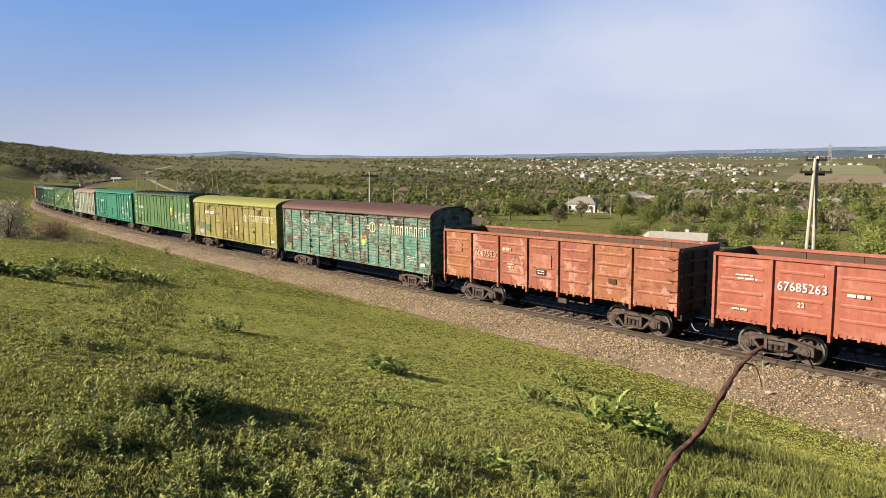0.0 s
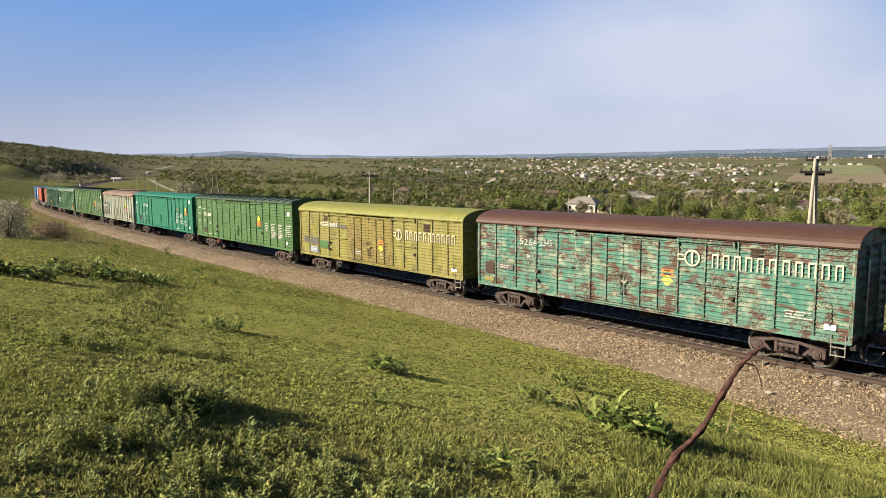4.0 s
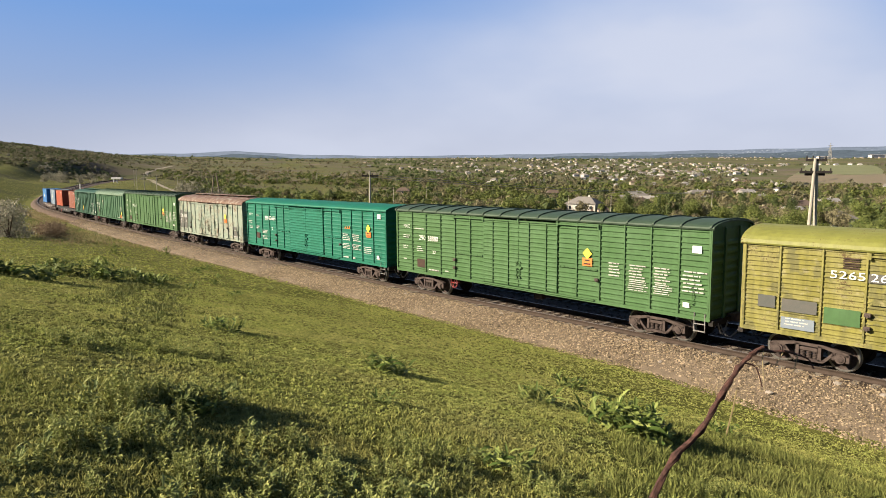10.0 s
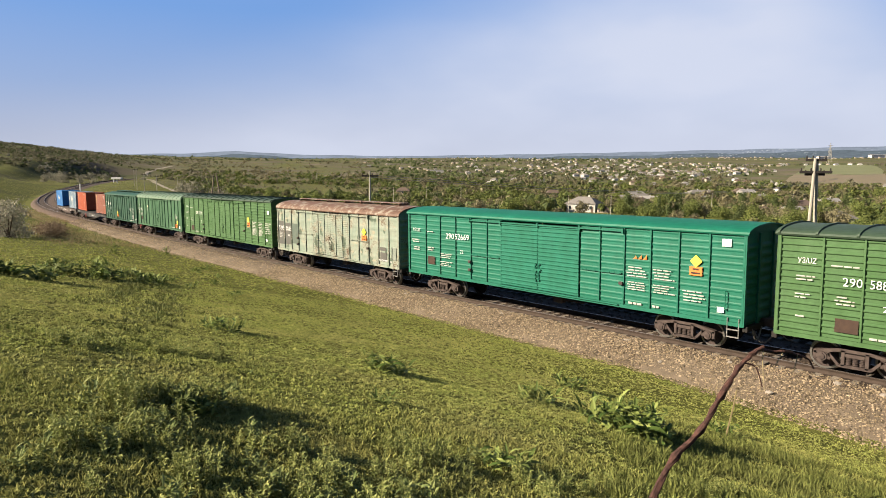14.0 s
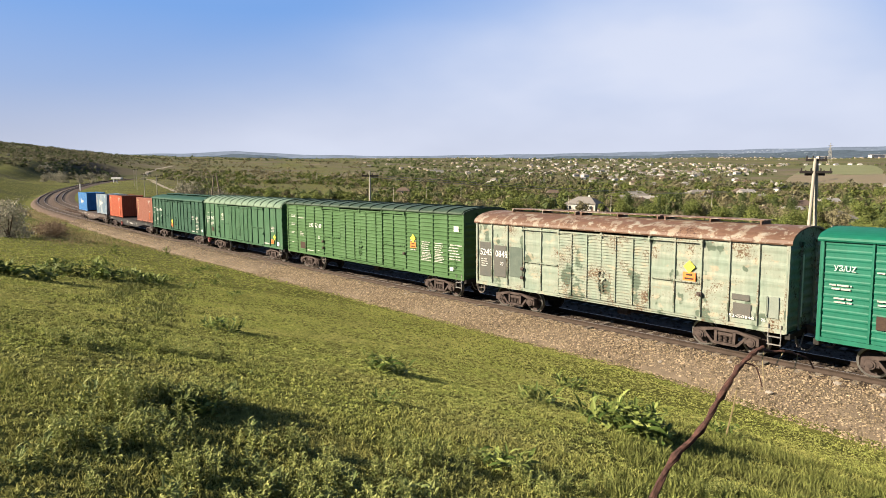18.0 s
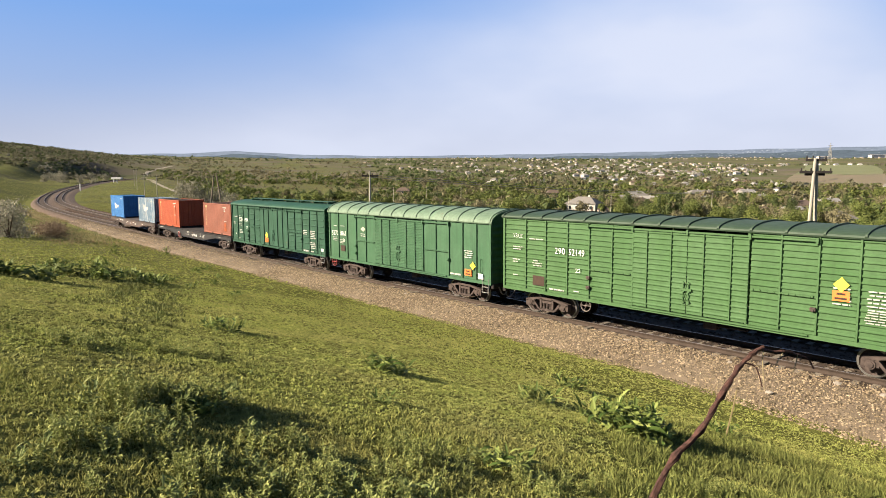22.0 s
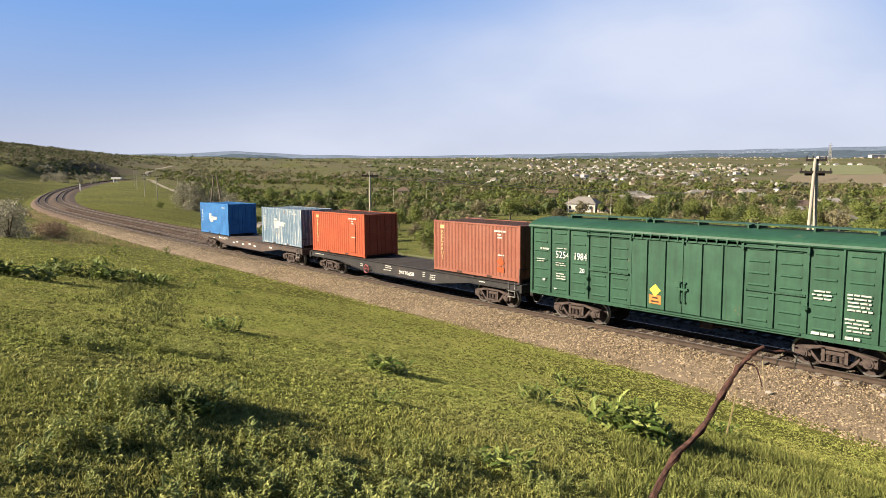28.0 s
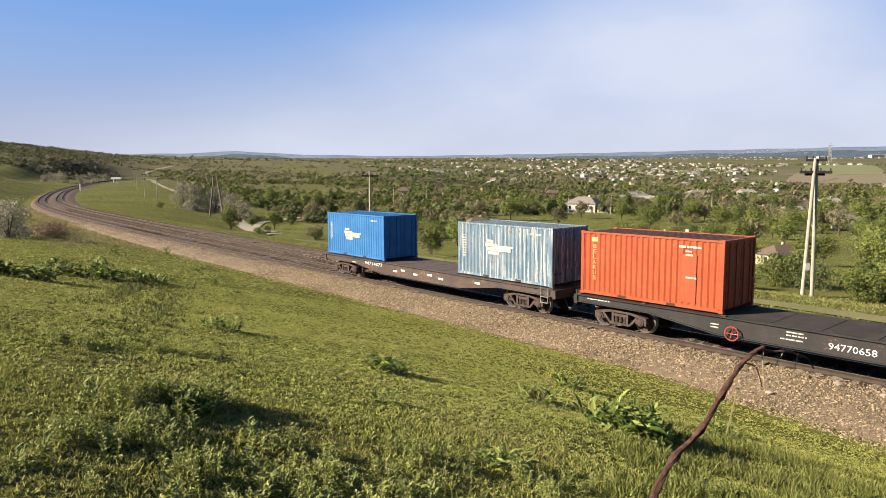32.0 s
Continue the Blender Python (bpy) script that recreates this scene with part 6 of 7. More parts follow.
def copy_unscaled(ob, m):
    """copy_thing for a thing whose own pose may already be scaled."""
    k = ob.scale.copy()
    return copy_thing(ob, m @ Matrix.Diagonal((1 / k.x, 1 / k.y, 1 / k.z, 1)))


weeds()


# ---- the dead branch in front ----
def dead_branch():
    bark = mottled("dead_reddish_bark", (0.014, 0.008, 0.007), (0.075, 0.036, 0.028), 42, 0.85, relief=0.8, fine=90, dist=0.004)
    w = thing("dead_branch", "bare reddish-brown dead branch standing in the grass", "branch")
    rnd = random.Random(6)

    def limb(pts, r0, r1, name, label=""):
        bm = bmesh.new()
        fine = []
        for i in range(len(pts) - 1):
            p = [Vector(pts[max(0, min(len(pts) - 1, i + j))]) for j in (-1, 0, 1, 2)]
            for t in (0.0, 0.25, 0.5, 0.75):
                q = 0.5 * (2 * p[1] + (p[2] - p[0]) * t + (2 * p[0] - 5 * p[1] + 4 * p[2] - p[3]) * t * t + (3 * p[1] - p[0] - 3 * p[2] + p[3]) * t ** 3)
                fine.append(q + Vector((rnd.gauss(0, 1), rnd.gauss(0, 1), rnd.gauss(0, 1))) * r0 * 0.10)
        pts = fine + [Vector(pts[-1])]
        n = len(pts)
        swell = [rnd.uniform(0.82, 1.18) for _ in pts]
        rings = []
        for i in range(n):
            d = (pts[min(n - 1, i + 1)] - pts[max(0, i - 1)]).normalized()
            u = d.cross(Vector((0, 1, 0))).normalized()
            v = d.cross(u)
            r = (r0 + (r1 - r0) * i / (n - 1)) * swell[i] * (1.45 if r0 > 0.01 and i % 5 == 3 else 1.0)
            rings.append([bm.verts.new(pts[i] + (u * math.cos(a) + v * math.sin(a)) * r * rnd.uniform(0.85, 1.15)) for a in [2 * math.pi * j / 10 for j in range(10)]])
        for p, q in zip(rings, rings[1:]):
            for j in range(10):
                bm.faces.new((p[j], p[(j + 1) % 10], q[(j + 1) % 10], q[j]))
        bm.faces.new(rings[0][::-1])
        bm.faces.new(rings[-1])
        part(name, bm, M_DRY if label else bark, w, label)

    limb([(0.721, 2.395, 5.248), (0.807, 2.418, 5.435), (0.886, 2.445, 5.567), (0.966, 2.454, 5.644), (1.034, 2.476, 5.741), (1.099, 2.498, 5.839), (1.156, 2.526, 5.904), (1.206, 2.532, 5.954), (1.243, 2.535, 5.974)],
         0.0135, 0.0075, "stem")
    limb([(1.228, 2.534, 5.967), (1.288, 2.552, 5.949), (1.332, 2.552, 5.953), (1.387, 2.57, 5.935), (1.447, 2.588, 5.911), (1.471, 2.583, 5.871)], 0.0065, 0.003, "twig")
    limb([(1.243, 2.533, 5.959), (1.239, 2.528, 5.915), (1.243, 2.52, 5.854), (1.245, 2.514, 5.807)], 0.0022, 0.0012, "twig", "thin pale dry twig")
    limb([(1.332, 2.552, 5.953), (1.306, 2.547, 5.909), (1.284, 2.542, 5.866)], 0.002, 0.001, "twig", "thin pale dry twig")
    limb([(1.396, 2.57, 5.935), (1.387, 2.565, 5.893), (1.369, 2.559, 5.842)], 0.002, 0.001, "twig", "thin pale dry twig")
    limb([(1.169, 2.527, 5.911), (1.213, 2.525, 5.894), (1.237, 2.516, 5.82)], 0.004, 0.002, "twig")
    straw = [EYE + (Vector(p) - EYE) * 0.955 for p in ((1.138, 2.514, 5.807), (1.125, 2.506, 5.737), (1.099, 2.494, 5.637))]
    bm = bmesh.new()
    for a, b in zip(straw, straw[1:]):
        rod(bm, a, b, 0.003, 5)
    part("straw", bm, M_DRY, w, "pale dry straw caught on the branch")


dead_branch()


# ---- trees and bushes ----
M_BARK = mottled("grey_brown_bark", (0.060, 0.046, 0.035), (0.092, 0.073, 0.055), 4, 0.9)
M_LEAF = [leaf_mat("fresh_tree_leaves", (0.078, 0.106, 0.026), (0.176, 0.194, 0.058), (0.124, 0.145, 0.043), 0.40),
          leaf_mat("dark_tree_leaves", (0.054, 0.074, 0.028), (0.108, 0.128, 0.048), (0.078, 0.097, 0.037), 0.40),
          leaf_mat("budding_brown_green", (0.118, 0.108, 0.058), (0.188, 0.168, 0.096), (0.144, 0.128, 0.073), 0.40),
          leaf_mat("silver_willow_leaves", (0.150, 0.145, 0.105), (0.260, 0.245, 0.180), (0.195, 0.182, 0.135), 0.25),
          leaf_mat("dry_brown_leaves", (0.115, 0.076, 0.048), (0.18, 0.140, 0.092), (0.14, 0.106, 0.068), 0.2),
          leaf_mat("bare_grey_scrub", (0.092, 0.090, 0.054), (0.160, 0.152, 0.094), (0.122, 0.116, 0.070), 0.2)]


def clumps(rng, lobes, n, size):
    """Leaf clumps: small bent quads round the shells of several lobes (x, y, z, rx, rz)."""
    lobes = np.array(lobes, float)
    pick = rng.choice(len(lobes), n, p=lobes[:, 3] ** 2 / (lobes[:, 3] ** 2).sum())
    d = rng.normal(size=(n, 3))
    d /= np.linalg.norm(d, axis=1)[:, None]
    r = rng.uniform(0.55, 1.08, n)[:, None] * (1 + 0.18 * np.sin(d[:, :1] * 5 + pick[:, None]))
    L = lobes[pick]
    c = L[:, :3] + d * r * np.stack([L[:, 3], L[:, 3], L[:, 4]], 1)
    u = rng.normal(size=(n, 3)) * 0.8 + np.cross(d, rng.normal(size=(n, 3)))
    u /= np.linalg.norm(u, axis=1)[:, None]
    v = np.cross(u, d + rng.normal(size=(n, 3)) * 0.5)
    v /= np.linalg.norm(v, axis=1)[:, None]
    k = (size * rng.uniform(0.5, 1.3, n))[:, None]
    vs = np.stack([c - u * k, c - v * k * 0.7, c + u * k, c + v * k * 0.7 + d * k * 0.3], 1).reshape(-1, 3)
    return vs, np.arange(n * 4).reshape(-1, 4)


def tree(seed, name, label, category, group, height, spread, n, size, mat, trunk=0.3, lobes=6, tall=1.0, low=0.15):
    rng, rnd = np.random.default_rng(seed), random.Random(seed)
    t = thing(name, label, category, group)
    bm = bmesh.new()
    zt = height * trunk
    if trunk > 0.12:
        rod(bm, (0, 0, -0.5), (0.05, 0.0, zt), 0.05 * height ** 0.8, 8, 0.035 * height ** 0.8)
    ls = []
    for i in range(lobes):
        a, q = i * 2.4 + rnd.uniform(-0.4, 0.4), rnd.uniform(0.15, 0.62) * spread
        z = zt + (height - zt) * rnd.uniform(low, 0.75)
        r = spread * rnd.uniform(0.34, 0.55)
        ls.append((math.cos(a) * q, math.sin(a) * q, z, r, r * rnd.uniform(0.7, 1.0) * tall))
        rod(bm, (0, 0, zt * 0.5), (math.cos(a) * q * 0.8, math.sin(a) * q * 0.8, z), 0.022 * height ** 0.8, 5, 0.008)
    ls.append((0, 0, height - spread * 0.45 * tall, spread * 0.45, spread * 0.45 * tall))
    vs, fs = clumps(rng, ls, n, size)
    part("trunk", bm, M_BARK, t, "trunk with bare limbs")
    part("crown", fast_mesh("crown", vs, fs), mat, t, "uneven crown of small leaves")
    return t


def in_meadow(x, y):
    """Open grass, where no trees grow: (x, y, half width, half depth)."""
    m = np.zeros(len(x), bool)
    for cx, cy, w, h in ((8, 62, 24, 14), (18, 88, 20, 14), (-30, 270, 26, 45), (-110, 300, 34, 95), (-100, 520, 60, 60), (70, 225, 22, 14), (14, 150, 18, 20), (-46, 163, 13, 17), (26, 124, 25, 25), (52, 243, 12, 26),
                         (-95, 420, 30, 35), (-90, 490, 50, 25), (-20, 420, 40, 25), (-60, 340, 22, 25), (-150, 570, 50, 35), (-180, 700, 50, 40), (10, 340, 25, 30), (-40, 235, 25, 30), (-300, 480, 30, 50), (26, 72, 12, 16), (36, 96, 12, 18), (-300, 690, 26, 60), (-345, 790, 26, 70), (-400, 930, 30, 90), (-440, 1066, 34, 80), (620, 1050, 130, 160), (430, 720, 120, 150), (900, 1700, 420, 520), (560, 900, 140, 90), (-260, 420, 60, 90), (48, 52, 8, 6), (-75, 130, 18, 20), (-4, 215, 16, 26)):
        m |= ((x - cx) / w) ** 2 + ((y - cy) / h) ** 2 < 1
    return m


def woods():
    g1, g2 = "trees of the valley", "bushes of the valley"
    kinds = [tree(31, "tree", "leafy green tree in the valley", "tree", g1, 7.5, 3.6, 2600, 0.18, M_LEAF[0]),
             tree(32, "tree", "dark green tree in the valley", "tree", g1, 8.5, 3.3, 2400, 0.19, M_LEAF[1]),
             tree(33, "tree", "brownish budding tree in the valley", "tree", g1, 7.0, 3.4, 1100, 0.25, M_LEAF[2]),
             tree(34, "bush", "dense green bush on the valley slope", "bush", g2, 3.0, 2.2, 3600, 0.08, M_LEAF[0], 0.03, 9, 0.8, 0.0),
             tree(35, "bush", "dark green bush on the valley slope", "bush", g2, 2.6, 2.3, 3600, 0.08, M_LEAF[1], 0.03, 9, 0.8, 0.0),
             tree(36, "bush", "pale silvery bush beside the line", "bush", g2, 5.0, 3.0, 2600, 0.13, M_LEAF[3], 0.02, 12, 0.9, -0.05),
             tree(37, "poplar", "tall slender dark poplar in the valley", "tree", g1, 13.0, 1.5, 1200, 0.26, M_LEAF[1], 0.12, 7, 2.6),
             tree(38, "bush", "dry reddish-brown bush on the bank", "bush", g2, 1.5, 2.4, 1400, 0.10, M_LEAF[4], 0.02, 12, 0.5, -0.05)]
    rnd = random.Random(17)
    placed = set()

    def put(kind, x, y, size):
        m = Matrix.Translation((x, y, float(ground_z(x, y)[0]) - 0.1)) @ pose(0, 0, 0, 0, 0, rnd.uniform(0, 360)) @ Matrix.Scale(size, 4)
        if kind in placed:
            copy_unscaled(kinds[kind], m)
        else:
            placed.add(kind)
            kinds[kind].matrix_basis = m

    # single plants that stand out
    for kind, x, y, size in ((5, -67.5, 184.0, 1.75), (5, -72.5, 188.0, 1.5), (5, -64.0, 188.0, 1.5), (5, -57.0, 180.0, 1.3), (5, -53.0, 178.0, 1.1), (5, -265, 470, 1.5), (5, -272, 478, 1.4), (5, -258, 480, 1.3), (5, -246, 474, 1.1), (5, -281, 476, 1.2), (5, -290, 500, 1.3), (5, -305, 585, 1.3), (5, -300, 600, 1.3), (3, -75, 178, 0.6), (3, -48, 172, 0.7),  (5, -41.0, 63.0, 0.78), (5, -43.6, 66.5, 0.75), (7, -46.0, 78.0, 1.0), (7, -43.5, 74.0, 0.9), (7, -49.0, 84.0, 0.9), (7, -40.5, 69.5, 0.7),
                             (6, 66, 196, 0.75), (6, 68.5, 197, 0.7), (6, 64, 199, 0.65), (6, 70.5, 200, 0.7), (1, 62, 204, 0.8), (0, 74, 200, 0.8), (3, 29.4, 46.6, 0.9), (3, 32.0, 47.8, 1.0), (4, 23.5, 52, 0.7), (0, 34, 75, 0.5), (0, 44.5, 78, 0.55), (0, 52, 82, 0.6), (1, 58, 84, 0.6), (0, 62, 96, 0.7), (0, 40, 100, 0.6), (2, 48, 104, 0.7), (0, 56, 110, 0.7),
                             (3, 33.0, 50.5, 1.1), (4, 36.0, 52.0, 1.2), (3, 39.5, 54.0, 1.2), (3, 42.5, 57.0, 1.1), (4, 30.0, 53.5, 0.9), (3, 27.5, 55.0, 1.0), (3, 45.0, 60.0, 1.3),
                             (4, 48.0, 64.0, 1.2), (0, 46.0, 70.0, 0.7), (0, 36.0, 66.0, 0.6), (0, 51, 72, 0.7),
                             (3, -2.5, 118, 1.2), (4, 2, 120, 1.2), (3, 8, 112, 1.3), (3, 27, 100, 1.4), (4, 34, 97, 1.4), (0, 40, 90, 0.7), (3, -10, 110, 1.2), (4, -16, 112, 1.2)):
        put(kind, x, y, size)
    n = 0
    rng = np.random.default_rng(8)
    while n < 255:
        r = math.sqrt(rnd.uniform(70 ** 2, 330 ** 2))
        a = radians(rnd.uniform(-31, 37))
        x, y = r * math.sin(a), r * math.cos(a)
        s, lat = nearest(np.array([x]), np.array([y]))
        thick = waves(np.array([x]), np.array([y]), 38, 0.4)[0]
        if lat[0] > -24 or (s[0] > 120 and lat[0] > -66) or in_meadow(np.array([x]), np.array([y]))[0] or thick < rnd.uniform(-0.9, 0.3):
            continue
        put(rnd.choice((0, 0, 1, 2, 3, 3, 4, 2)), x, y, rnd.uniform(0.5, 1.0) * (1.0 if r > 140 else 0.7))
        n += 1
    # woods farther off, too many to count; thickets with open ground between
    for name, mats, count, a0, a1, r0, r1, gap, label in (("valley_woods", M_LEAF[0], 1700, -21, 39, 230, 700, 0.0, "green orchards and thickets filling the valley"),
                                                    ("valley_woods", M_LEAF[1], 800, -19, 39, 230, 1100, 0.0, "darker trees scattered over the valley"),
                                                    ("valley_woods", M_LEAF[0], 420, -23, -6, 400, 1000, 0.45, "green thickets beyond the curve"),
                                                    ("valley_woods", M_LEAF[2], 1100, -9, 39, 260, 900, 0.0, "brownish budding trees among the gardens"),
                                                    ("valley_woods", M_LEAF[2], 520, -23, -6, 480, 1700, 0.3, "brownish trees across the valley floor"),
                                                    ("hill_woods", M_LEAF[5], 3600, -40, -19, 560, 2200, 0.1, "brown-green scrub on the hill"),
                                                    ("hill_woods", M_LEAF[1], 1300, -40, -18, 560, 2000, 0.20, "dark thickets on the hill"),
                                                    ("hill_woods", M_LEAF[3], 90, -33, -24, 560, 800, 0.1, "pale budding bushes at the foot of the hill"),
                                                    ("valley_woods", M_LEAF[1], 1500, -6, 39, 800, 2300, 0.1, "dark garden trees between the houses"),
                                                    ("valley_woods", M_LEAF[5], 1500, -2, 39, 600, 2300, 0.0, "greyish garden trees between the houses"),
                                                    ("meadow_shrubs", M_LEAF[1], 420, -23, 4, 170, 620, 0.1, "small dark shrubs scattered over the meadows"),
                                                    ("meadow_shrubs", M_LEAF[2], 300, -23, 4, 170, 620, 0.1, "small brownish shrubs scattered over the meadows"),
                                                    ("far_woods", M_LEAF[1], 1500, -33, 39, 1700, 3600, 0.15, "dark tree lines far across the valley")):
        r = np.exp(rng.uniform(np.log(r0), np.log(r1), count * 4))
        a = np.radians(rng.uniform(a0, a1, count * 4))
        x, y = r * np.sin(a), r * np.cos(a)
        s, lat = nearest(x, y)
        side = (lat > 16) | (lat < -22 - 40 * (np.abs(s - 360) < 220))
        wave = waves(x, y, 26 if r1 < 1300 else 60, 0.4 + count) + 0.6 * waves(x * 0.5, y * 1.6, 19, count)
        keep = side & (~in_meadow(x, y) | ("shrub" in name)) & (wave > rng.uniform(-0.7, 0.3, count * 4) + gap)
        x, y = x[keep][:count], y[keep][:count]
        z, r = ground_z(x, y), np.hypot(x, y)
        big = rng.gamma(6, 0.26, len(x)) * (0.55 if "hill" in name or "shrub" in name else 1.0 + 0.3 * smooth(800, 2500, r)) + 0.5
        verts = []
        for q0, q1, per, leaf in ((0, 420, 190, 0.15), (420, 800, 90, 0.21), (800, 9000, 34, 0.33)):
            k = (r >= q0) & (r < q1)
            m = int(k.sum())
            # each crown of several lobes, each lobe of many small leaf clumps
            lobe = rng.normal(0, 0.42, (m, 5, 3)) * np.array((1, 1, 0.55))
            pick = rng.integers(0, 5, (m, per))
            d = rng.normal(size=(m, per, 3))
            d /= np.linalg.norm(d, axis=2)[..., None]
            off = np.take_along_axis(lobe, pick[..., None].repeat(3, 2), 1) + d * rng.uniform(0.30, 0.62, (m, per))[..., None]
            off[..., 2] = np.maximum(off[..., 2] + 0.72, 0.05)
            c = np.stack([x[k], y[k], z[k]], 1)[:, None] + off * big[k][:, None, None]
            u = np.cross(d, rng.normal(size=(m, per, 3)))
            u /= np.linalg.norm(u, axis=2)[..., None]
            v = np.cross(u, d) + d * 0.3
            h = (big[k][:, None] * leaf * rng.uniform(0.6, 1.4, (m, per)))[..., None]
            verts.append(np.stack([c - u * h - v * h * 0.6, c + u * h - v * h * 0.6, c + v * h], 2).reshape(-1, 3))
        q = np.concatenate(verts)
        tagged(part(name, fast_mesh(name, q, np.arange(len(q)).reshape(-1, 3)), mats), label, "trees", kind="stuff")


woods()


# ---- houses ----
M_WALLS = [mottled("whitewashed_wall", (0.503, 0.490, 0.449), (0.435, 0.415, 0.374), 0.8, 0.9, vary=0.25), mottled("cream_plaster", (0.394, 0.340, 0.258), (0.340, 0.286, 0.218), 0.8, 0.9, vary=0.25),
           mottled("greyed_plaster", (0.33, 0.295, 0.26), (0.24, 0.21, 0.18), 0.8, 0.9, vary=0.45)]
M_ROOFS = [mottled("grey_slate_roof", (0.138, 0.129, 0.120), (0.175, 0.161, 0.143), 1.0, 0.85, vary=0.3), mottled("brown_tile_roof", (0.125, 0.092, 0.072), (0.100, 0.074, 0.058), 1.0, 0.85, vary=0.3),
           mottled("pale_sheet_roof", (0.290, 0.275, 0.255), (0.215, 0.200, 0.180), 1.0, 0.6, vary=0.25)]
M_PANE = mottled("dark_window_pane", (0.019, 0.023, 0.027), (0.027, 0.032, 0.037), 2, 0.15, relief=0)
M_TRIM = mottled("white_window_trim", (0.476, 0.476, 0.462), (0.422, 0.422, 0.408), 3, 0.7, relief=0)


def house(label, w, d, h, rh, wall, roof, windows=3, hip=True, near=True):
    t = thing("house", label, "house", "houses of the village")
    part("wall", box(bmesh.new(), -w / 2, w / 2, -d / 2, d / 2, -1.5, h), wall, t)
    bm = bmesh.new()
    e, k = 0.45, (w * 0.28 if hip else 0.0)
    base = [bm.verts.new(p) for p in ((-w / 2 - e, -d / 2 - e, h), (w / 2 + e, -d / 2 - e, h), (w / 2 + e, d / 2 + e, h), (-w / 2 - e, d / 2 + e, h))]
    low = [bm.verts.new((v.co.x, v.co.y, h - 0.12)) for v in base]
    ridge = [bm.verts.new((-w / 2 - (0 if hip else e) + k, 0, h + rh)), bm.verts.new((w / 2 + (0 if hip else e) - k, 0, h + rh))]
    for f in ((base[0], base[1], ridge[1], ridge[0]), (base[1], base[2], ridge[1]), (base[2], base[3], ridge[0], ridge[1]), (base[3], base[0], ridge[0]), low[::-1],
              *[(low[i], low[(i + 1) % 4], base[(i + 1) % 4], base[i]) for i in range(4)]):
        bm.faces.new(f)
    r = part("roof", bm, roof, t)
    part("chimney", box(bmesh.new(), w * 0.12, w * 0.12 + 0.6, 0.3, 0.9, h + rh * 0.4, h + rh + 0.5), wall, r)
    if near:
        for sgn in (-1, 1):
            for i in range(windows):
                x = -w / 2 + (i + 0.6) * w / (windows + 0.2)
                y = sgn * (d / 2)
                win = part("window", box(bmesh.new(), x - 0.6, x + 0.6, y - 0.05 * 1, y + 0.05, 0.95, 2.3), M_TRIM, t)
                part("pane", box(bmesh.new(), x - 0.48, x + 0.48, y - 0.07, y + 0.07, 1.05, 2.2), M_PANE, win)
        for sgn in (-1, 1):
            win = part("window", box(bmesh.new(), sgn * w / 2 - 0.05, sgn * w / 2 + 0.05, -0.6, 0.6, 0.95, 2.3), M_TRIM, t)
            part("pane", box(bmesh.new(), sgn * w / 2 - 0.07, sgn * w / 2 + 0.07, -0.48, 0.48, 1.05, 2.2), M_PANE, win)
        part("door", box(bmesh.new(), w * 0.36, w * 0.36 + 0.95, -d / 2 - 0.06, -d / 2 + 0.02, 0.0, 2.05), M_ROOFS[1], t)
    return t


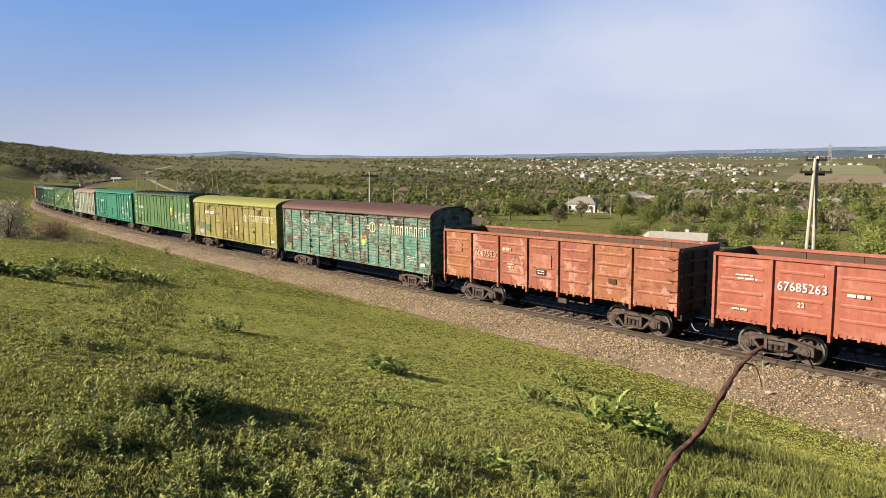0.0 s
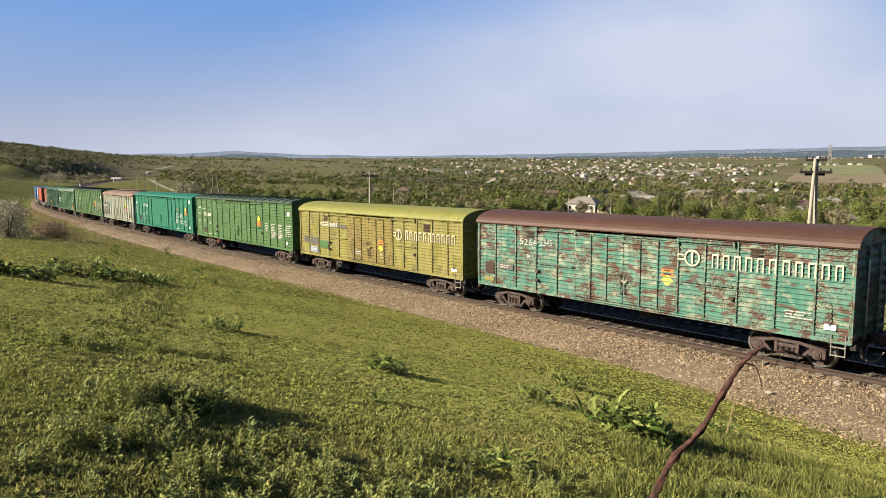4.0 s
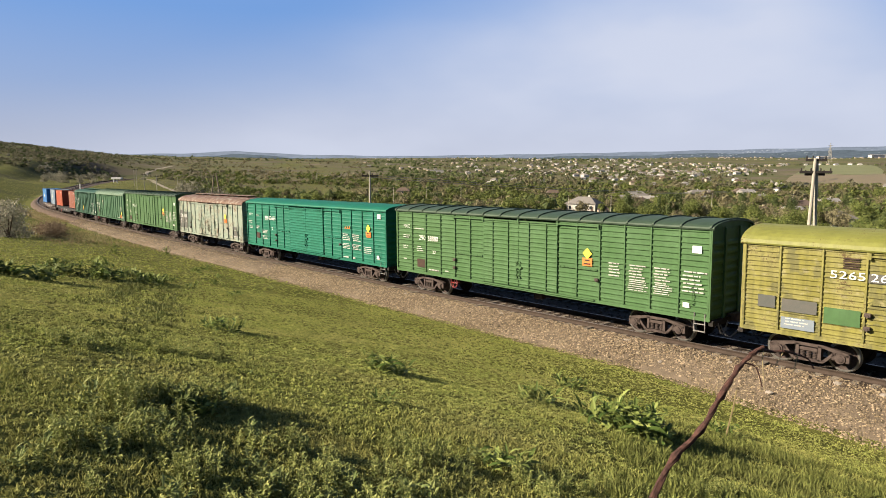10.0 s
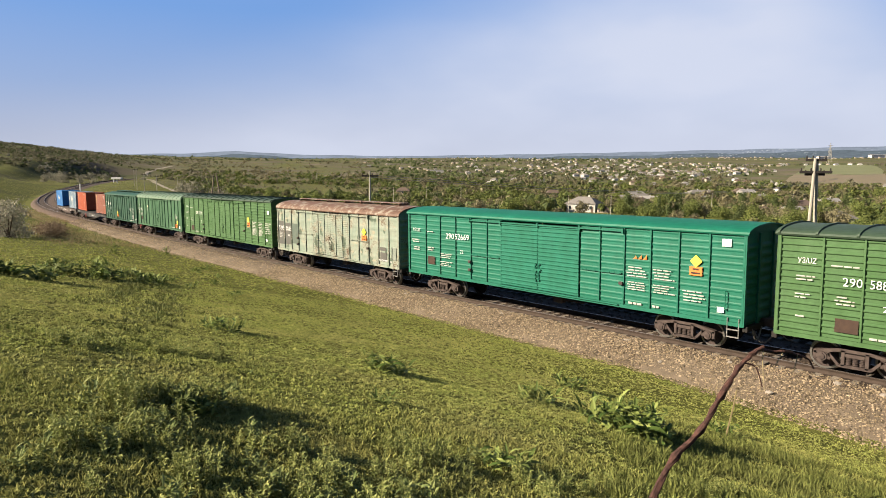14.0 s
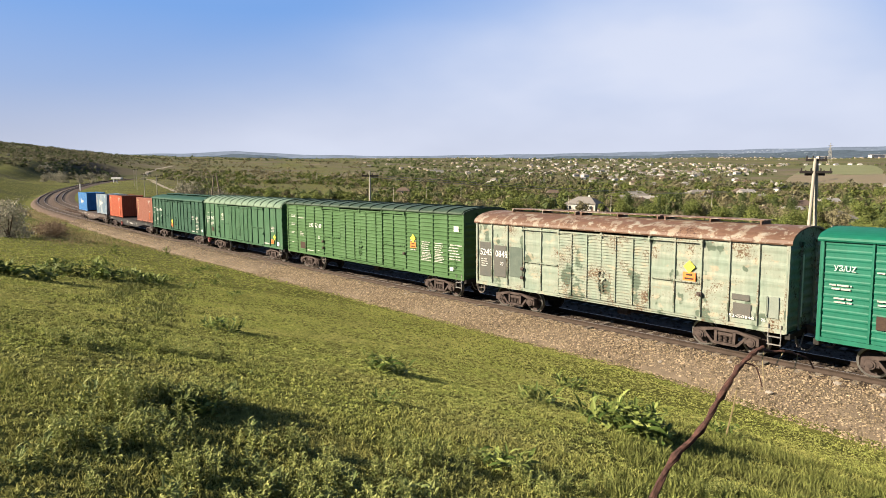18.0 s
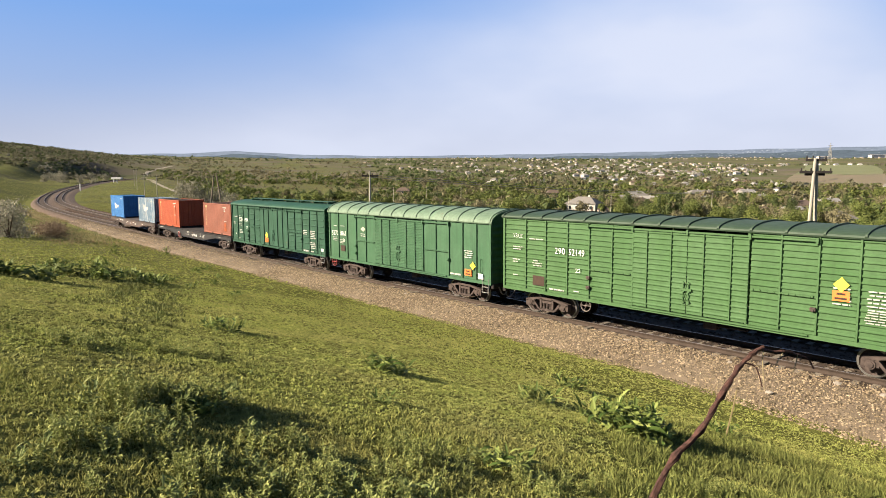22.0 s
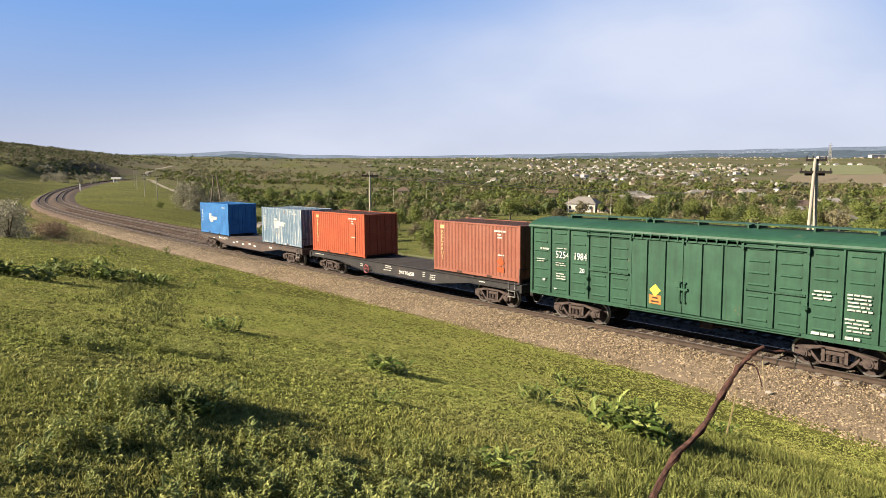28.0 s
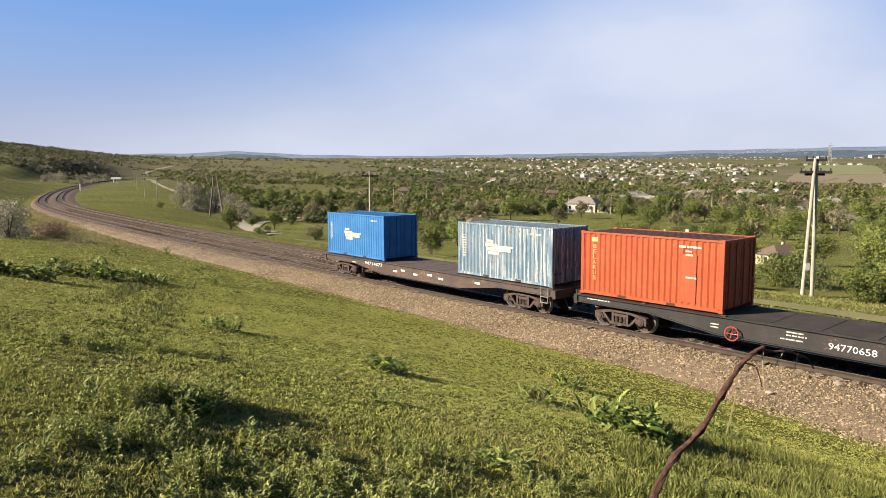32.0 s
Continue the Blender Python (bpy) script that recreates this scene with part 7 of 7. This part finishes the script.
def village():
    rnd = random.Random(29)
    near = [house("white house with a grey hipped roof and veranda", 11, 8, 3.0, 2.4, M_WALLS[0], M_ROOFS[0], 4),
            house("cream village house with a brown roof among trees", 9, 7, 2.8, 2.2, M_WALLS[1], M_ROOFS[1]),
            house("white village house with a pale sheet roof", 10, 7, 2.8, 2.0, M_WALLS[0], M_ROOFS[2], 3, False)]
    far = [house("small white house far across the valley", 10, 8, 3.0, 2.6, M_WALLS[0], M_ROOFS[0], near=False),
           house("small cream house far across the valley", 9, 8, 3.0, 2.4, M_WALLS[1], M_ROOFS[1], near=False),
           house("small pale-roofed house far across the valley", 10, 8, 2.8, 2.4, M_WALLS[0], M_ROOFS[2], near=False)]
    home = set()

    def put(ob, x, y, turn, size=1.0, lift=0.0):
        m = Matrix.Translation((x, y, float(ground_z(x, y)[0]) + lift)) @ pose(0, 0, 0, 0, 0, turn) @ Matrix.Scale(size, 4)
        if ob.name in home:
            copy_unscaled(ob, m)
        else:
            home.add(ob.name)
            ob.matrix_basis = m

    for k, x, y, turn, size in ((0, 56.5, 269, -32, 1.1), (2, 90.0, 328.2, 15, 1.0), (2, 98.4, 324, -10, 0.9), (2, 30.5, 86.5, -25, 0.66), (1, 39.5, 78.0, 20, 0.48), (1, 105.6, 223.1, 5, 0.9), (2, 122.4, 235.6, 25, 0.85), (0, 106.3, 182, 20, 0.85), (2, 69.6, 106.4, 30, 0.6), (2, 35.7, 109, 12, 0.45), (1, 42.5, 106.5, 10, 0.5), (0, 161.3, 430, 10, 1.0), (1, 205, 464.5, 0, 1.0),
                                (1, 62.5, 262, -10, 0.5), (1, 138, 258, 12, 0.9), (1, 150, 214, 15, 0.9),
                                (1, 158, 405, 10, 1.0), (0, 166, 425, -15, 1.0), (2, 136, 345, 25, 0.9), (1, -28, 470, 0, 1.0), (2, 205, 455, 15, 1.0), (0, 176, 372, 5, 0.9), (1, 7.4, 142.9, 20, 0.59),
                                (1, 190, 330, 30, 0.9), (2, 172, 300, 10, 0.9), (1, 88, 300, 25, 0.9), (0, 104, 352, 0, 0.9), (2, 120, 420, 15, 0.9), (1, 70, 430, 5, 0.9)):
        put(near[k], x, y, turn, size)
    n = 0
    while n < 250:
        r = math.exp(rnd.triangular(math.log(520), math.log(2600), math.log(1500)))
        a = rnd.triangular(-2, 35, 26)
        if r > 1500 and a < 14 and rnd.random() < 0.5:
            continue
        x, y = r * math.sin(radians(a)), r * math.cos(radians(a))
        if in_meadow(np.array([x]), np.array([y]))[0]:
            continue
        put(far[rnd.choice((0, 0, 1, 2, 2))], x, y, rnd.uniform(-35, 35), rnd.uniform(0.45, 0.75), 0.4)
        n += 1
    # the rest of the village and town, too many to count
    g = np.random.default_rng(41)
    r = np.exp(g.uniform(np.log(1100), np.log(3400), 3000))
    a = np.radians(g.triangular(-8, 24, 36, 3000))
    x, y = r * np.sin(a), r * np.cos(a)
    k = ~in_meadow(x, y) & (waves(x, y * 2.2, 90, 3.0) + 0.5 * waves(x, y, 33, 1.0) > g.uniform(-0.3, 0.5, 3000))
    x, y = x[k][:460], y[k][:460]
    z, n = ground_z(x, y), len(x)
    w, d, h = g.uniform(4, 8, n), g.uniform(4, 6, n), g.uniform(1.8, 2.8, n)
    t = g.uniform(-0.6, 0.6, n)
    shape = np.array([(-1, -1, -1.5), (1, -1, -1.5), (1, 1, -1.5), (-1, 1, -1.5), (-1, -1, 1), (1, -1, 1), (1, 1, 1), (-1, 1, 1), (-1, 0, 1.6), (1, 0, 1.6)], float)
    for name, faces, mat, label in (("village_walls", ((0, 1, 5, 4), (1, 2, 6, 5), (2, 3, 7, 6), (3, 0, 4, 7), (4, 7, 8, 8), (6, 5, 9, 9)), M_WALLS[1], "cream and white walls of small houses across the valley"),
                                    ("village_roofs", ((4, 5, 9, 8), (6, 7, 8, 9)), M_ROOFS[0], "grey sheet roofs of small houses across the valley")):
        v = shape[None] * np.stack([w / 2, d / 2, h], 1)[:, None]
        v = np.stack([v[..., 0] * np.cos(t)[:, None] - v[..., 1] * np.sin(t)[:, None] + x[:, None], v[..., 0] * np.sin(t)[:, None] + v[..., 1] * np.cos(t)[:, None] + y[:, None], v[..., 2] + z[:, None]], -1)
        tri = np.array([q for f in faces for q in ([(f[0], f[1], f[2])] if f[2] == f[3] else [(f[0], f[1], f[2]), (f[0], f[2], f[3])])])
        tagged(part(name, fast_mesh(name, v.reshape(-1, 3), (tri[None] + (np.arange(n) * 10)[:, None, None]).reshape(-1, 3)), mat), label, "houses", kind="stuff")
    # a few long pale buildings of the far town
    long_house = house("long pale building on the far edge of town", 46, 14, 7.0, 2.0, M_WALLS[0], M_ROOFS[2], hip=False, near=False)
    for x, y, turn in ((1330, 2080, 10), (1420, 2150, 0), (1290, 2300, 15), (-10, 1050, 5), (1480, 2300, 12)):
        put(long_house, x, y, turn, 1.0 if y > 1500 else 0.45, 1.5)


village()


# ---- poles, wires, paths and small things by the line ----
M_CONCRETE = mottled("pale_concrete_pole", (0.230, 0.212, 0.175), (0.276, 0.258, 0.217), 2.5, 0.85)
M_DARKWOOD = mottled("tarred_crossarm", (0.016, 0.014, 0.013), (0.027, 0.023, 0.021), 4, 0.8)
M_POLEWOOD = mottled("weathered_wood_pole", (0.125, 0.102, 0.073), (0.157, 0.134, 0.102), 4, 0.85)
M_WIRE = mottled("grey_wire", (0.102, 0.102, 0.102), (0.129, 0.129, 0.129), 4, 0.6, relief=0)


def crossarm(t, z, half, turn, y=0.0):
    arm = part("crossarm", box(bmesh.new(), -half, half, y - 0.09, y + 0.09, z - 0.09, z + 0.09, 0.015), M_DARKWOOD, t)
    arm.matrix_basis = pose(0, 0, 0, 0, 0, turn)
    for k in range(4):
        x = -half * 0.9 + k * half * 0.6
        part("insulator", rod(bmesh.new(), (x, y, z + 0.09), (x, y, z + 0.30), 0.055, 8, 0.035), M_DARKWOOD, arm)


def a_pole(x0, y0, x1, y1, height, label, mat, arms, turn, r=0.16):
    """Two legs that lean together."""
    z0, z1 = float(ground_z(x0, y0)[0]), float(ground_z(x1, y1)[0])
    cx, cy, cz = (x0 + x1) / 2, (y0 + y1) / 2, max(z0, z1)
    t = thing("utility_pole", label, "utility pole", "poles along the line", Matrix.Translation((cx, cy, cz)))
    for x, y, z in ((x0, y0, z0), (x1, y1, z1)):
        top = Vector(((x - cx) * 0.16, (y - cy) * 0.16, height))
        part("leg", rod(bmesh.new(), (x - cx, y - cy, z - cz - 0.4), top, r, 10, r * 0.8), mat, t)
    for z, half, off in arms:
        crossarm(t, z, half, turn, off)
    if height < 10:
        part("number_plate", box(bmesh.new(), x0 - cx - 0.02, x0 - cx + 0.30, y0 - cy - 0.22, y0 - cy - 0.19, 1.9, 2.4), M_TRIM, t, "small blank white plate on the leg")
    return t


def poles():
    a_pole(25.65, 47.2, 26.75, 47.9, 9.75, "concrete A-shaped utility pole with dark crossarms", M_CONCRETE, ((9.65, 0.66, 0.0), (8.8, 1.02, -0.12), (8.65, 0.64, 0.2)), -18, 0.14)
    a_pole(-58.9, 169.0, -54.6, 167.0, 10.8, "A-shaped wooden utility pole beside the line", M_POLEWOOD, ((10.0, 1.2, 0.0),), 10, 0.2)
    for x, y, h in ((-8.1, 74.5, 8.6), (-108.5, 244.7, 8.6), (-94.0, 221.2, 8.3), (-151.2, 332.8, 10.8), (-144.2, 366.4, 8.0), (-190.1, 415.2, 10.5), (-8.0, 330, 9), (-22, 300, 9), (8, 300, 9), (46, 246, 7), (100, 250, 8), (128, 246, 8),
                    (-240, 640, 9), (-215, 600, 9), (60, 240, 7), (-165, 700, 10), (-120, 640, 10)):
        t = thing("utility_pole", "weathered single utility pole with a crossarm", "utility pole", "poles along the line", Matrix.Translation((x, y, float(ground_z(x, y)[0]))))
        part("leg", rod(bmesh.new(), (0, 0, -0.5), (0, 0, h), 0.14, 8, 0.1), M_CONCRETE, t)
        crossarm(t, h - 0.5, 0.9, 5)
    # two wires from the pole behind the train across the valley
    for dz, x1, y1 in ((0.0, 150, 250), (-0.25, 150, 250)):
        a, b = Vector((-8.2, 74.5, float(ground_z(-8.2, 74.5)[0]) + 8.2 + dz)), Vector((120.0, 205.0, 3.4 + dz))
        cu = bmesh.new()
        pts = [a.lerp(b, i / 16) - Vector((0, 0, 3.0 * math.sin(math.pi * i / 16))) for i in range(17)]
        rings = [[cu.verts.new(p + Vector(o)) for o in ((0.035, 0, 0), (-0.02, 0, 0.03), (-0.02, 0, -0.03))] for p in pts]
        for p, q in zip(rings, rings[1:]):
            for i in range(3):
                cu.faces.new((p[i], p[(i + 1) % 3], q[(i + 1) % 3], q[i]))
        tagged(part("overhead_wire", cu, M_WIRE), "thin overhead wire sagging across the valley", "wire", "overhead wires")
    # lattice mast on the far field
    t = thing("lattice_mast", "grey steel lattice power mast on a far field", "mast", m=Matrix.Translation((850, 1490, float(ground_z(850, 1490)[0]))))
    for sx, sy in ((-1, -1), (1, -1), (1, 1), (-1, 1)):
        part("leg", rod(bmesh.new(), (sx * 4, sy * 4, -1), (sx * 0.6, sy * 0.6, 44), 0.35, 5, 0.2), M_CONCRETE, t)
    for z in (12, 24, 36):
        k = 4 - 3.4 * z / 44
        bm = bmesh.new()
        for sx, sy, ex, ey in ((-1, -1, 1, -1), (1, -1, 1, 1), (1, 1, -1, 1), (-1, 1, -1, -1)):
            rod(bm, (sx * k, sy * k, z), (ex * k * 0.75, ey * k * 0.75, z + 10 if z < 36 else z + 5), 0.18, 4)
        part("brace", bm, M_CONCRETE, t)
    for z, half in ((33, 8), (39, 6)):
        part("crossarm", box(bmesh.new(), -half, half, -0.3, 0.3, z, z + 0.5), M_CONCRETE, t)
    # post, signal board and gate by the curve
    x, y, z = line(311.0, -8.0, -0.8)
    t = thing("line_post", "short white distance post beside the track", "post", m=Matrix.Translation((x, y, z)))
    part("post", box(bmesh.new(), -0.22, 0.22, -0.2, 0.2, -0.5, 3.3, 0.03), M_TRIM, t)
    x, y, z = line(520.0, -17.0, 0.0)
    z = float(ground_z(x, y)[0])
    t = thing("white_shelter", "low white shelter beside the far curve", "shelter", m=Matrix.Translation((x, y, z)))
    part("roof", box(bmesh.new(), -3.6, 3.6, -1.6, 1.6, 2.6, 3.9, 0.05), M_TRIM, t)
    for k in (-2.6, 0.0):
        part("post", box(bmesh.new(), k - 0.3, k + 0.3, -0.3, 0.3, -1.5, 2.8), M_TRIM, t)


poles()


def strip(name, pts, width, mat, label, category, lift=0.12):
    """A path laid on the ground along a few bends."""
    p = np.array(pts, float)
    d = np.concatenate([[0], np.cumsum(np.hypot(*np.diff(p, axis=0).T))])
    q = np.arange(0, d[-1], 2.0)
    x, y = np.interp(q, d, p[:, 0]), np.interp(q, d, p[:, 1])
    k = np.ones(9) / 9
    x[4:-4], y[4:-4] = np.convolve(x, k, "valid"), np.convolve(y, k, "valid")
    tx, ty = np.gradient(x), np.gradient(y)
    n = np.hypot(tx, ty)
    vs = []
    for o in (-0.5, 0.0, 0.5):
        a, b = x - ty / n * width * o, y + tx / n * width * o
        vs.append(np.stack([a, b, ground_z(a, b) + lift + (0.05 if o == 0 else 0)], 1))
    vs = np.stack(vs, 1).reshape(-1, 3)
    i, j = np.meshgrid(np.arange(len(q) - 1), np.arange(2), indexing="ij")
    fs = np.stack([i * 3 + j, i * 3 + j + 1, i * 3 + j + 4, i * 3 + j + 3], -1).reshape(-1, 4)
    tagged(part(name, fast_mesh(name, vs, fs), mat), label, category, kind="structure")


M_DIRT = mottled("pale_dirt", (0.212, 0.184, 0.143), (0.253, 0.226, 0.180), 0.5, 0.95)
strip("dirt_road", ((-33, 132), (-42, 147), (-52, 170), (-70, 212), (-100, 280), (-135, 345), (-186, 448), (-220, 515), (-250, 577), (-300, 670), (-345, 790), (-439, 1063), (-470, 1180)), 3.6, M_DIRT,
      "pale winding dirt road through the meadow", "road")
strip("dirt_road", ((-42, 147), (-47, 172), (-44, 196), (-36, 225), (-30, 260)), 1.8, M_DIRT, "narrow dirt path through the valley", "road")
strip("service_track", [line(s, -14.0)[:2] for s in range(-40, 60, 4)], 2.2, mottled("trodden_grass", (0.111, 0.111, 0.046), (0.138, 0.129, 0.060), 0.6, 0.95),
      "faint trodden track in the grass beyond the line", "path", 0.06)


strip("green_field", ((500, 860), (560, 950), (640, 1090), (700, 1200)), 100.0, mottled("young_crop", (0.105, 0.115, 0.056), (0.125, 0.130, 0.066), 0.02, 0.95), "pale green field of young crops across the valley", "field", 0.5)
strip("dry_field", ((330, 545), (390, 640), (470, 780), (520, 870)), 120.0, mottled("dry_pasture", (0.150, 0.118, 0.080), (0.118, 0.104, 0.066), 0.03, 0.95), "tan dry pasture on the far slope", "field", 0.5)


# ---- far hills: self-lit shells with haze painted into their colour ----
def ridge(a):
    """Height of the farthest ridge by azimuth in degrees."""
    return np.interp(a, (-45, -28, -21, -16.8, -12.5, -4, 10, 21, 33, 45), (60, 66, 77, 93, 76, 68, 84, 99, 112, 115))


def far_hills():
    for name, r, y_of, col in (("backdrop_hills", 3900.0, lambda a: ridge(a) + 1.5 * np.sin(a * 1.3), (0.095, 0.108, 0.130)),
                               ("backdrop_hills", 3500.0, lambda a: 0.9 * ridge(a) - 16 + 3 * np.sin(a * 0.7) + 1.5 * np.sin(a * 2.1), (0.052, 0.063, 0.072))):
        m, n, l, b = node_mat("self_lit_hazy_hills")
        # emission replaces sunlight here; the pale blue tone imitates haze
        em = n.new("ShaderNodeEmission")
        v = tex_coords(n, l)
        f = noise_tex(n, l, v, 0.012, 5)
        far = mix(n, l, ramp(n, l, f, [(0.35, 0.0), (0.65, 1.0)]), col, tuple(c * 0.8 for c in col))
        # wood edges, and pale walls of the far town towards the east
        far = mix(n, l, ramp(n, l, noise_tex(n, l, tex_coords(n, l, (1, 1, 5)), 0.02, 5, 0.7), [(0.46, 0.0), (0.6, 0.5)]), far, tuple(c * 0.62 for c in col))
        town = n.new("ShaderNodeTexVoronoi")
        town.inputs["Scale"].default_value = 0.055
        l.new(v, town.inputs["Vector"])
        east, where = n.new("ShaderNodeMapRange"), n.new("ShaderNodeSeparateXYZ")
        l.new(v, where.inputs[0])
        l.new(where.outputs[0], east.inputs[0])
        east.inputs[1].default_value, east.inputs[2].default_value = 500, 1300
        dots = mix(n, l, 1.0, ramp(n, l, town.outputs["Distance"], [(0.22, 1.0), (0.34, 0.0)]), east.outputs[0], "MULTIPLY")
        dots = mix(n, l, 1.0, dots, ramp(n, l, noise_tex(n, l, v, 0.006, 3), [(0.44, 0.0), (0.56, 0.8)]), "MULTIPLY")
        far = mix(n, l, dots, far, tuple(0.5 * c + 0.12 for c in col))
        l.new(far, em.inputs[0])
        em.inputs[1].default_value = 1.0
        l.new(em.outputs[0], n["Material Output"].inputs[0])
        a = np.linspace(-45, 45, 300)
        x, y = r * np.sin(np.radians(a)), r * np.cos(np.radians(a))
        top = y_of(a)
        vs = np.stack([np.stack([x, y, np.full(300, -60.0)], 1), np.stack([x, y, top * 0.5], 1), np.stack([x * 1.03, y * 1.03, top], 1)], 1).reshape(-1, 3)
        i, j = np.meshgrid(np.arange(299), np.arange(2), indexing="ij")
        fs = np.stack([i * 3 + j, i * 3 + j + 1, i * 3 + j + 4, i * 3 + j + 3], -1).reshape(-1, 4)
        tagged(part(name, fast_mesh(name, vs, fs), m), "bluish hills on the horizon, haze painted into their glow", "hills", kind="structure")


far_hills()


# ---- what moves ----
def wagon_pose(centre, base, t):
    s = centre - travelled(t)
    f, r = Vector(line(s - base / 2)), Vector(line(s + base / 2))
    x = (f - r).normalized()
    y = Vector((0, 0, 1)).cross(x).normalized()
    m = Matrix((x, y, x.cross(y))).transposed().to_4x4()
    m.translation = (f + r) / 2
    return m


def motions():
    for w, centre, base, _ in MOVES:
        walk(w, [(float(t), wagon_pose(centre, base, t)) for t in range(33)])
    steps = [i / 10 for i in range(321)]
    for wheels, x in SPINS:
        walk(wheels, [(t, pose(x, 0, 0.475, 0, math.degrees(travelled(t) / 0.475), 0)) for t in steps])


motions()
